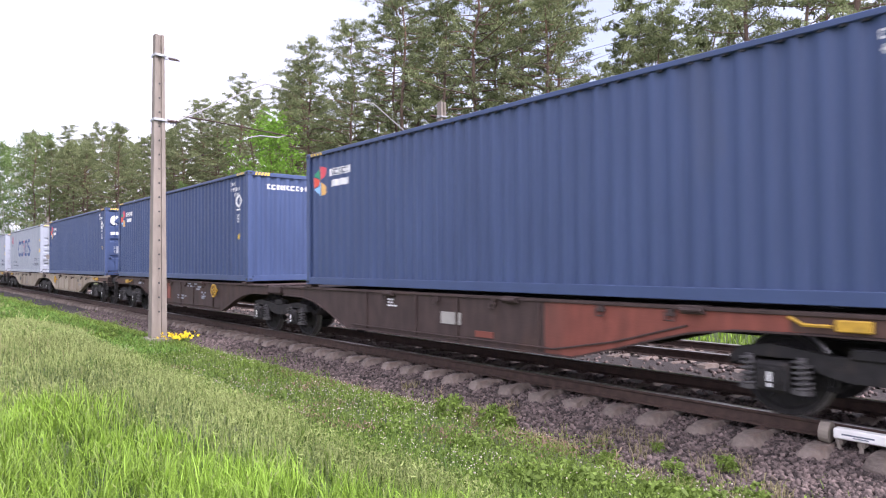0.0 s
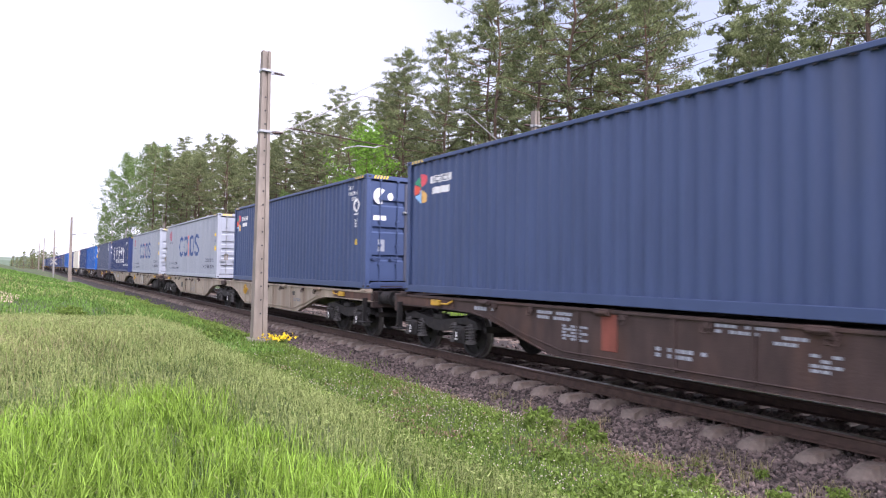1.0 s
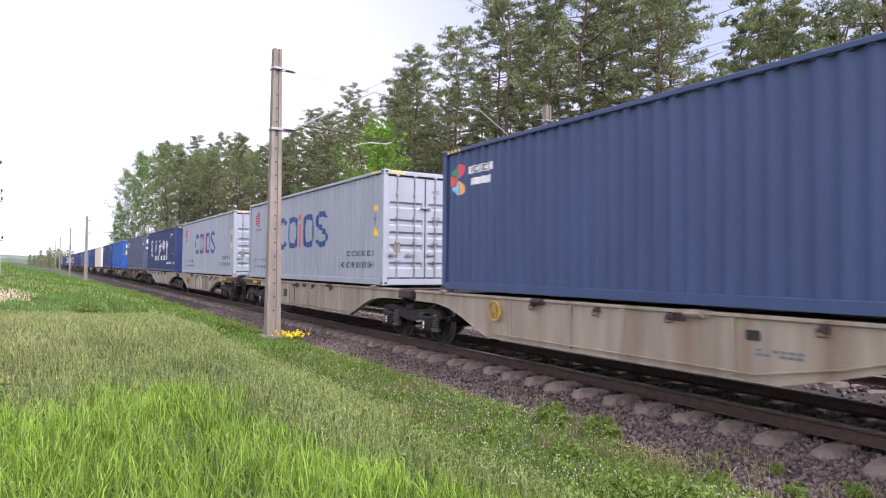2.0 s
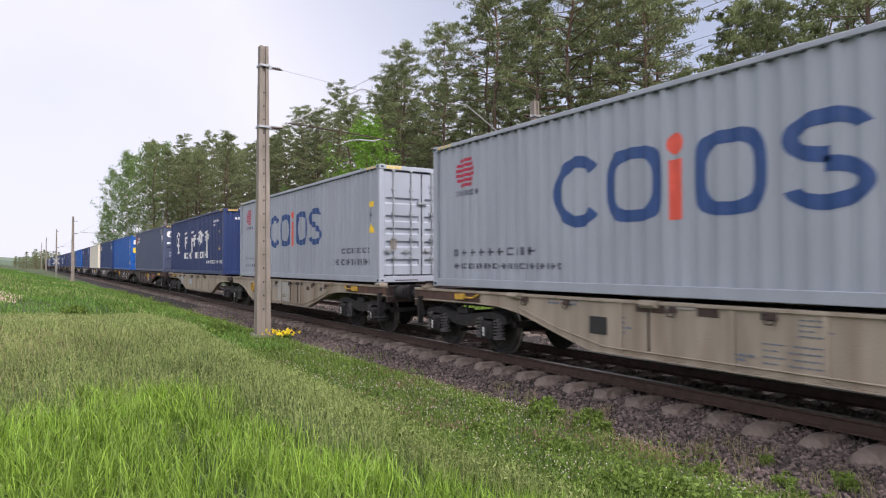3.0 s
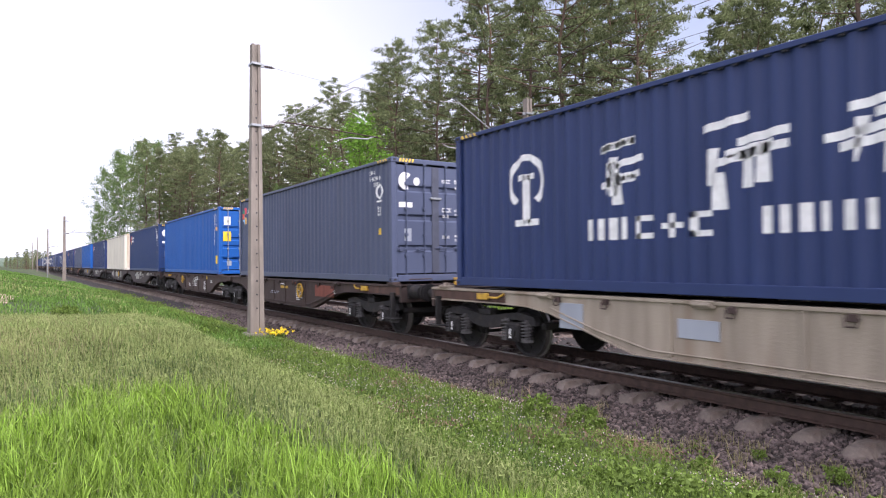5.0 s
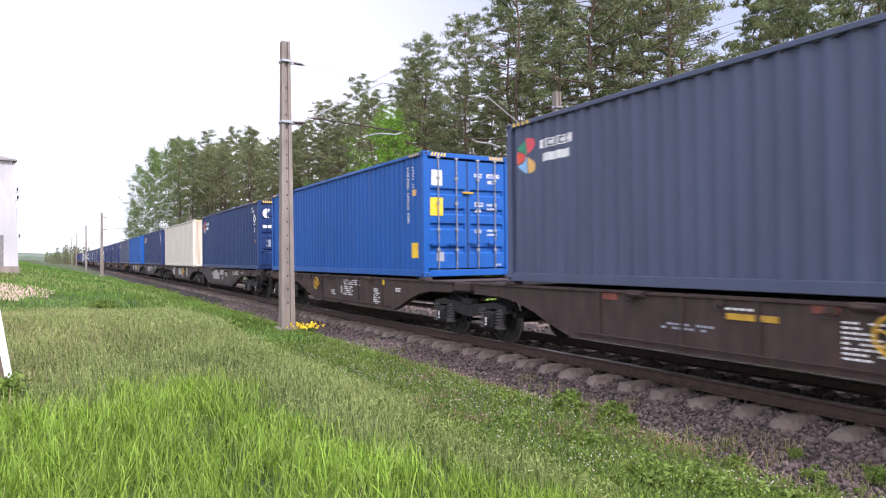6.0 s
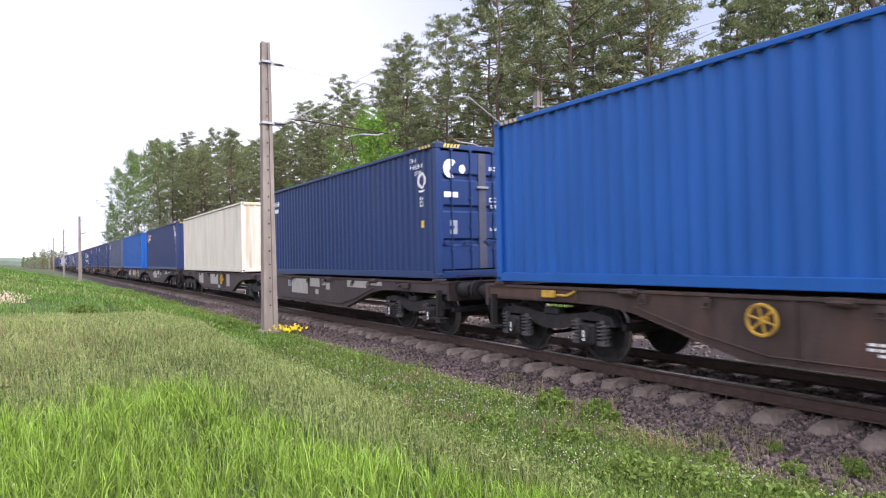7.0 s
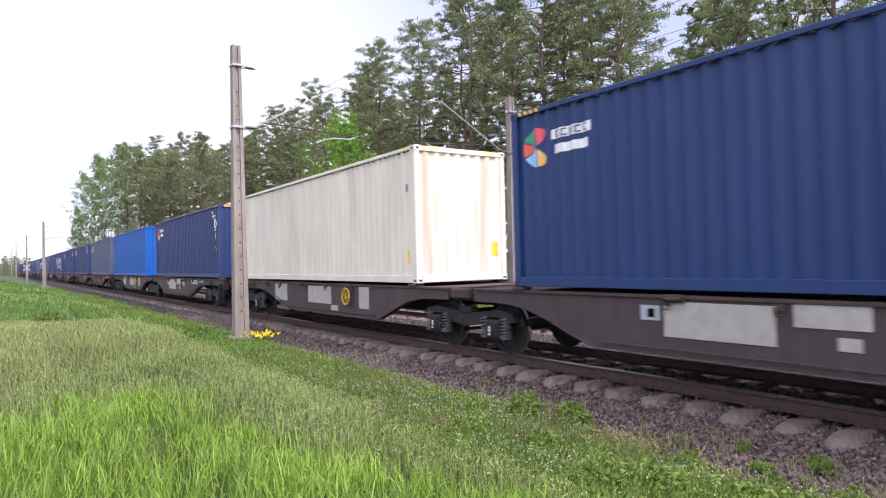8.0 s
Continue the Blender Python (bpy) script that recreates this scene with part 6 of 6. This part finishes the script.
def make_far_woods():
    """A low uneven belt of woods round the horizon."""
    rng = np.random.RandomState(9)
    n = 420
    s = Shape()
    v, f = [], []
    for layer, (rad, h) in enumerate(((760.0, 9.0), (900.0, 12.0))):
        o = len(v)
        hh = h * (0.72 + 0.28 * np.convolve(rng.rand(n + 4), np.ones(5) / 5, "valid")) + rng.uniform(-1.2, 1.2, n)
        for i in range(n):
            w = 2 * math.pi * i / n
            r = rad * (1 + 0.05 * math.sin(5 * w + layer))
            for k, (dr, z) in enumerate(((0, -3.0), (2, hh[i] * 0.75), (14, hh[i]), (60, hh[i] * 0.9))):
                v.append(((r + dr) * math.cos(w), (r + dr) * math.sin(w), z))
        for i in range(n):
            j = (i + 1) % n
            for k in range(3):
                f.append((o + i * 4 + k, o + i * 4 + k + 1, o + j * 4 + k + 1, o + j * 4 + k))
    s.add(v, f)
    tagged(part("far_woods", s, FAR_WOOD, smooth=False), "hazy dark woods along the horizon", "woods", kind="stuff")


make_far_woods()


# ------------------------------------------------------------------ grass, weeds, flowers
def patch_noise(x, y, s, seed):
    a = np.sin(x * s + seed) * np.cos(y * s * 0.8 + seed * 1.7) + 0.6 * np.sin(x * s * 2.3 + y * s * 1.9 + seed) + 0.4 * np.cos(y * s * 3.1 - x * s * 1.3)
    return a / 2.0


def blades(name, x, y, height, width, mat, label, seed, bend=0.45):
    """Curved tapering grass blades, each of two segments and a tip."""
    rng = np.random.RandomState(seed)
    n = len(x)
    z = np.maximum(ground_z(x, y), np.where((x > 5.85) & (x < 15.6), ballast_z(x), -9.0)) - 0.02
    w = rng.uniform(0, 2 * np.pi, n)
    d = np.stack((np.cos(w), np.sin(w), np.zeros(n)), -1)
    a = rng.uniform(0, 2 * np.pi, n)
    lean = np.stack((np.cos(a), np.sin(a), np.zeros(n)), -1) * (bend * rng.uniform(0.15, 1.0, n) * height)[:, None]
    base = np.stack((x, y, z), -1)
    up = np.array((0, 0, 1.0))
    p1 = base + up * (height * 0.55)[:, None] + lean * 0.10
    p2 = base + up * (height * 0.93)[:, None] + lean * 0.42
    p3 = base + up * (height * (1.0 - 0.22 * bend))[:, None] + lean
    hw = (width / 2)[:, None] * d
    v = np.stack((base - hw, base + hw, p1 - hw * 0.9, p1 + hw * 0.9, p2 - hw * 0.55, p2 + hw * 0.55, p3), 1).reshape(-1, 3)
    o = (np.arange(n) * 7)[:, None]
    f = np.concatenate((o + np.array([[0, 1, 3, 2]]), o + np.array([[2, 3, 5, 4]]), o + np.array([[4, 5, 6]])), 1).ravel()
    k = np.tile((4, 4, 3), n)
    return tagged(new(name, big_mesh(name, v, f, k, [mat])), label, "grass", kind="stuff")


def scatter(n, seed, x0, x1, y0, y1, power):
    """More places near the line's near end, thinning out along y."""
    rng = np.random.RandomState(seed)
    x = rng.uniform(x0, x1, n)
    y = y0 + (y1 - y0) * rng.uniform(0, 1, n) ** power
    return x, y, rng


def bent_blades(name, x, y, length, width, mat, label, seed, start=0.25, curl=1.5):
    """Blades that arch over: the slope from upright grows along each blade."""
    rng = np.random.RandomState(seed)
    n = len(x)
    w = rng.uniform(0, 2 * np.pi, n)
    out = np.stack((np.cos(w), np.sin(w), np.zeros(n)), -1)
    turn = w + np.pi / 2 + rng.normal(0, 0.5, n)
    side = np.stack((np.cos(turn), np.sin(turn), np.zeros(n)), -1) * (width / 2)[:, None]
    first = rng.uniform(0.0, start, n)
    bow = curl * rng.uniform(0.1, 1.0, n) ** 1.6
    p = np.stack((x, y, ground_z(x, y) - 0.02), -1)
    pts, seg = [p], 4
    for i in range(seg):
        a = first + bow * ((i + 0.5) / seg) ** 1.7
        p = p + (out * np.sin(a)[:, None] + np.array((0, 0, 1.0)) * np.cos(a)[:, None]) * (length / seg)[:, None]
        pts.append(p)
    v = []
    for i, q in enumerate((0.8, 1.0, 0.9, 0.6)):
        v += [pts[i] - side * q, pts[i] + side * q]
    v = np.stack(v + [pts[seg]], 1).reshape(-1, 3)
    o = (np.arange(n) * 9)[:, None]
    f = np.concatenate([o + np.array([[2 * i, 2 * i + 1, 2 * i + 3, 2 * i + 2]]) for i in range(3)] + [o + np.array([[6, 7, 8]])], 1).ravel()
    return tagged(new(name, big_mesh(name, v, f, np.tile((4, 4, 4, 3), n), [mat])), label, "grass", kind="stuff")


def lush(x, y):
    """1 where the tall bright grass stands, 0 on the soft seeding rise and its shoulder."""
    return (1 - step(3.45, 4.15, x + 0.25 * y + 0.35 * patch_noise(x, y, 1.3, 2.0)) * step(2.4, 3.6, y) * (1 - 0.7 * step(2.9, 3.6, x) * (1 - step(2.9, 3.9, y)))) * (1 - step(7.2, 9.2, y + 0.6 * patch_noise(x, y, 1.1, 3.0)))


def tan_patch(x, y):
    """The dry tan hollow beside the rise."""
    return np.exp(-(((x + 1.3) / 2.6) ** 2 + ((y - 14.0) / 2.6) ** 2)) + 0.8 * np.exp(-(((x + 2.4) / 1.6) ** 2 + ((y - 9.5) / 2.2) ** 2))


def grow_meadow():
    # tall bright blades in tufts close by
    rng = np.random.RandomState(51)
    n = 4300
    cx, cy = rng.uniform(-6.5, 4.2, n), 1.3 + 10.5 * rng.rand(n) ** 1.35
    x = np.repeat(cx, 22) + rng.normal(0, 0.075, n * 22)
    y = np.repeat(cy, 22) + rng.normal(0, 0.075, n * 22)
    tuft = np.repeat(rng.uniform(0.75, 1.2, n), 22)
    keep = (np.hypot(x, y) > 1.5) & (rng.rand(len(x)) < lush(x, y)) & (x < 4.2) & (rng.rand(len(x)) < 1.1 - tan_patch(x, y))
    x, y, tuft = x[keep], y[keep], tuft[keep]
    long = (0.25 + 0.14 * np.clip(0.5 + patch_noise(x, y, 0.6, 2.0), 0, 1)) * tuft * (1 - 0.3 * step(2.6, 4.2, x)) * rng.uniform(0.55, 1.15, len(x))
    bent_blades("tall_grass", x, y, long, 0.0072 + 0.0004 * y, BLADE, "tall bright green spring grass arching over", 52, 0.40, 2.0)
    # low dense blades everywhere underneath, coloured dark for the shade between tall ones
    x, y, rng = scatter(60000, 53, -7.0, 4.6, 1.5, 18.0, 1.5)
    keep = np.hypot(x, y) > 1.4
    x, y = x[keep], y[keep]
    bent_blades("short_grass", x, y, rng.uniform(0.08, 0.22, len(x)), 0.006 + 0.0006 * y, SHADED_UNDER, "short dense grass, its green darkened for shade between blades", 54, 0.7, 1.2)
    # the soft seeding rise and its shoulder: fine pale stems
    x, y, rng = scatter(110000, 55, -6.5, 3.9, 2.6, 25.0, 1.35)
    keep = (rng.rand(len(x)) < 1.0 - 0.93 * lush(x, y)) & (x + rng.normal(0, 0.16, len(x)) < 3.45 + 0.25 * patch_noise(x, y, 0.7, 3.0))
    x, y = x[keep], y[keep]
    soft = rng.uniform(0.14, 0.32, len(x)) * (0.85 + 0.35 * patch_noise(x, y, 0.8, 4.0))
    blades("seeding_grass", x, y, soft, 0.0028 + 0.00042 * y, SEED, "soft pale seeding grass on the rise", 56, 0.75)
    # the seed heads: loose hazy panicles
    x, y, rng = scatter(120000, 65, -6.5, 3.9, 2.6, 26.0, 1.35)
    keep = (rng.rand(len(x)) < 1.0 - 0.95 * lush(x, y)) & (x + rng.normal(0, 0.16, len(x)) < 3.5 + 0.25 * patch_noise(x, y, 0.7, 3.0))
    x, y = x[keep], y[keep]
    c = np.stack((x, y, ground_z(x, y) + rng.uniform(0.08, 0.30, len(x)) * (0.9 + 0.3 * patch_noise(x, y, 0.8, 4.0))), -1)
    v, f, k = cards(c, np.tile((0, 0, 0.7), (len(x), 1)), 0.045, 0.012, rng, True)
    tagged(new("seed_heads", big_mesh("seed_heads", v, f, k, [SEED])), "soft pale seed heads of the meadow grass", "grass", kind="stuff")
    # dry tan stems in the hollow
    x, y, rng = scatter(60000, 71, -9.0, 2.4, 6.5, 20.0, 1.0)
    keep = rng.rand(len(x)) < 0.75 * tan_patch(x, y) * np.clip(0.75 + 0.6 * patch_noise(x, y, 0.9, 5.0), 0, 1)
    x, y = x[keep], y[keep]
    blades("dry_grass", x, y, rng.uniform(0.14, 0.33, len(x)), 0.003 + 0.0006 * y, DRY_GRASS, "dry tan grass in patches on the rise", 72, 0.7)
    # the meadow behind the rise
    x, y, rng = scatter(80000, 57, -14.0, 5.3, 15.0, 85.0, 1.7)
    blades("meadow_grass", x, y, rng.uniform(0.10, 0.24, len(x)), 0.006 + 0.0008 * y, MEADOW, "green meadow grass", 58, 0.9)
    x, y, rng = scatter(26000, 63, -14.0, 4.6, 20.0, 60.0, 1.5)
    keep = rng.rand(len(x)) < np.clip(0.15 + 0.8 * patch_noise(x, y, 0.22, 2.5), 0, 1)
    x, y = x[keep], y[keep]
    blades("seeding_grass", x, y, rng.uniform(0.14, 0.28, len(x)), 0.010 + 0.0015 * y, SEED, "pale dry seeding grass in patches", 64, 0.7)
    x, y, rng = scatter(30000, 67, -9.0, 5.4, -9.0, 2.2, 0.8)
    blades("short_grass", x, y, rng.uniform(0.06, 0.20, len(x)), np.full(len(x), 0.012), SHADED_UNDER, "short dense grass, its green darkened for shade between blades", 68, 0.8)
    # weedy strip between the rise and the stone bed, and beyond the tracks
    x, y, rng = scatter(80000, 59, 3.0, 7.0, 1.5, 60.0, 1.9)
    keep = (x + rng.normal(0, 0.22, len(x)) + 0.40 * patch_noise(x, y, 1.3, 3.0) < verge_edge(y)) & (rng.rand(len(x)) < 1 - 0.75 * step(5.0, 6.0, x) * (1 - step(6.5, 8.0, y)))
    x, y = x[keep], y[keep]
    blades("verge_grass", x, y, rng.uniform(0.04, 0.16, len(x)), 0.006 + 0.0008 * y, WEED, "short weedy grass at the foot of the ballast", 60, 1.0)
    x, y, rng = scatter(16000, 61, 15.2, 22.5, -2.0, 60.0, 1.1)
    blades("verge_grass", x, y, rng.uniform(0.12, 0.45, len(x)), np.full(len(x), 0.035), BLADE, "bright grass between the far track and the wood", 62, 0.6)


def verge_edge(y):
    return 6.25 - 0.15 * step(4.5, 6, y) + 0.10 * step(7.5, 12, y)


grow_meadow()


def grow_clover():
    rng = np.random.RandomState(71)

    def top(x, y):
        return np.maximum(ground_z(x, y), np.where(x > 5.85, ballast_z(x), -9))
    n = 42000
    x = rng.uniform(3.4, 6.8, n)
    y = 2.0 + 26 * rng.rand(n) ** 1.6
    keep = (x + 0.45 * patch_noise(x, y, 1.6, 5.0) < verge_edge(y)) & (rng.rand(n) < 0.9 - 0.8 * np.clip(patch_noise(x, y, 2.1, 7.0), 0, 1))
    x, y = x[keep], y[keep]
    z = top(x, y) + rng.uniform(0.01, 0.12, len(x))
    v, f, k = cards(np.stack((x, y, z), -1), np.tile((0, 0, 0.2), (len(x), 1)), 0.036, 0.026, rng)
    tagged(new("clover", big_mesh("clover", v, f, k, [WEED])), "low green clover leaves beside the ballast", "clover", kind="stuff")
    # dry reddish sorrel between the clover
    n = 16000
    x, y = rng.uniform(3.9, 6.3, n), 2.6 + 11 * rng.rand(n) ** 1.2
    keep = (patch_noise(x, y, 1.7, 1.5) + rng.normal(0, 0.2, n) + 0.35 * np.exp(-((y - 7.5) / 2.2) ** 2) > 0.52) & (x + 0.3 * patch_noise(x, y, 1.6, 5.0) < verge_edge(y) + 0.15)
    x, y = x[keep], y[keep]
    z = top(x, y) + rng.uniform(0.02, 0.15, len(x))
    v, f, k = cards(np.stack((x, y, z), -1), np.tile((0, 0, 1.2), (len(x), 1)), 0.05, 0.014, rng, True)
    tagged(new("sorrel", big_mesh("sorrel", v, f, k, [SORREL])), "dry reddish-brown sorrel heads beside the ballast", "weed", kind="stuff")
    n = 4200
    x = rng.uniform(3.9, 6.2, n)
    y = 2.5 + 15 * rng.rand(n) ** 1.2
    keep = (patch_noise(x, y, 1.4, 6.0) + rng.normal(0, 0.35, n) + 0.6 * np.exp(-((y - 8.0) / 2.8) ** 2) > 0.34) & (x + 0.3 * patch_noise(x, y, 1.6, 5.0) < verge_edge(y) - 0.1)
    x, y = x[keep], y[keep]
    z = top(x, y) + rng.uniform(0.06, 0.16, len(x))
    m = len(x)
    base = np.array([(1, 0, 0), (-1, 0, 0), (0, 1, 0), (0, -1, 0), (0, 0, 1), (0, 0, -1)], float)
    tri = np.array([(0, 2, 4), (2, 1, 4), (1, 3, 4), (3, 0, 4), (2, 0, 5), (1, 2, 5), (3, 1, 5), (0, 3, 5)])
    v = base[None] * (0.0088 * rng.uniform(0.6, 1.3, (m, 1, 1))) + np.stack((x, y, z), -1)[:, None, :]
    f = (tri[None] + (np.arange(m) * 6)[:, None, None]).ravel()
    tagged(new("clover_flowers", big_mesh("clover_flowers", v.reshape(-1, 3), f, np.full(m * 8, 3), [PETAL_WHITE])),
           "small whitish clover flowers beside the ballast", "flowers", kind="stuff")


grow_clover()


def make_weeds():
    big = bush_mesh(81, 0.26, 0.34, 0.075, WEED, 520)
    low = bush_mesh(82, 0.30, 0.20, 0.07, WEED, 420)
    spots = ((5.75, 6.5, 0.9, 0), (6.05, 5.95, 0.95, 0), (5.5, 7.2, 0.8, 1), (4.55, 4.05, 1.0, 1), (4.9, 3.7, 0.9, 1), (5.9, 4.15, 0.5, 0), (5.15, 3.0, 1.0, 1), (5.5, 2.9, 0.9, 1),
             (5.0, 5.3, 0.8, 1), (4.7, 6.3, 0.9, 1), (6.0, 3.3, 0.55, 0), (1.3, 28.0, 1.5, 0), (1.7, 28.6, 1.2, 0), (-0.8, 9.2, 1.3, 1), (-0.6, 8.6, 1.2, 0), (5.0, 20.5, 1.3, 1), (4.4, 19.0, 1.4, 1), (6.25, 4.3, 0.45, 1), (6.35, 3.6, 0.55, 1), (6.5, 3.1, 0.5, 0), (6.2, 2.7, 0.7, 1), (6.55, 3.9, 0.35, 0), (6.1, 5.0, 0.5, 1))
    for x, y, k, which in spots:
        z = max(float(ground_z(x, y)), float(ballast_z(x)) if x > 5.85 else -9) - 0.02
        ob = part("weed", (big, low)[which], None, at=pose(x, y, z, 0, 0, x * 77))
        ob.scale = (k, k, k)
        tagged(ob, "leafy green weed at the edge of the ballast" if x > 4 else "low dark green leafy weed in the meadow", "weed", "weeds")
    rng = random.Random(6)
    for x, y, h in ((5.95, 6.9, 0.62), (6.35, 5.95, 0.34), (5.9, 7.0, 0.40), (6.0, 4.1, 0.30)):
        s = Shape()
        z = float(ballast_z(x)) - 0.05
        tip = (x + rng.uniform(-0.04, 0.04), y + rng.uniform(-0.04, 0.04), z + h)
        s.tube((x, y, z), tip, 0.006, 0.003, n=5)
        for i in range(8):
            q = 0.35 + 0.08 * i
            w = rng.uniform(0, 6.3)
            p = (x + (tip[0] - x) * q, y + (tip[1] - y) * q, z + h * q)
            s.tube(p, (p[0] + 0.07 * math.cos(w), p[1] + 0.07 * math.sin(w), p[2] + 0.08), 0.003, 0.002, n=4)
        tagged(part("dry_stalk", s, DRY_STEM), "dry brown upright stalk in the ballast", "weed", "dry stalks")
    # dry tufts that thin out into the stones
    r = np.random.RandomState(85)
    cx, cy = r.uniform(5.7, 6.75, 70), 2.4 + 6.5 * r.rand(70)
    x, y = np.repeat(cx, 26) + r.normal(0, 0.05, 70 * 26), np.repeat(cy, 26) + r.normal(0, 0.05, 70 * 26)
    blades("dry_tufts", x, y, r.uniform(0.06, 0.20, len(x)), np.full(len(x), 0.006), DRY_GRASS, "dry straw-coloured tufts among the stones", 86, 1.0)
    # yellow flowers at the mast's foot
    th = thing("yellow_flowers", "clump of yellow flowers at the foot of the mast", "flowers", at=pose(6.05, 17.6, float(ballast_z(6.05)) + 0.06))
    part("leaves", bush_mesh(83, 0.30, 0.26, 0.08, WEED, 420), None, th)
    r = np.random.RandomState(84)
    c = np.stack((r.normal(0, 0.22, 60), r.normal(0, 0.22, 60), 0.24 + r.uniform(0, 0.14, 60)), -1)
    c = np.repeat(c, 6, 0) + r.normal(0, 0.016, (360, 3))
    v, f, k = cards(c, np.tile((0, 0, 0.3), (360, 1)), 0.06, 0.04, r)
    part("blossoms", big_mesh("blossoms", v, f, k, [PETAL_YELLOW]), None, th, "bright yellow blossoms")


make_weeds()

make_track(TRACK_X, "near railway track with rusty rails on worn sleepers", -6.0, 230)
make_track(TRACK2_X, "far railway track with rusty rails on worn sleepers", -4.0, 160)


# ------------------------------------------------------------------ what moves
RUN = ((0.0, 0.0), (0.5, 7.72), (1.0, 15.54), (1.5, 23.22), (3.0, 45.78), (3.5, 53.36), (4.0, 61.10), (5.5, 83.98), (6.5, 99.66), (7.0, 107.36), (7.5, 115.13), (8.0, 122.83))   # seconds, metres run towards -Y


def motions():
    for ob, y, z in RIDERS:
        walk(ob, [(t, pose(TRACK_X, y - d, z)) for t, d in RUN])
    times, dist = zip(*RUN)
    turning = [o for o, y, z in RIDERS if o.name.startswith("container_wagon") and y < 170]
    for th, ws, d in WHEELSETS:
        if th not in turning:
            continue
        rows = []
        for i in range(int(8.0 * FPS) + 1):
            t = i / FPS
            rows.append((t, pose(0, d, WHEEL_R, math.degrees(float(np.interp(t, times, dist)) / WHEEL_R))))
        walk(ws, rows)


motions()
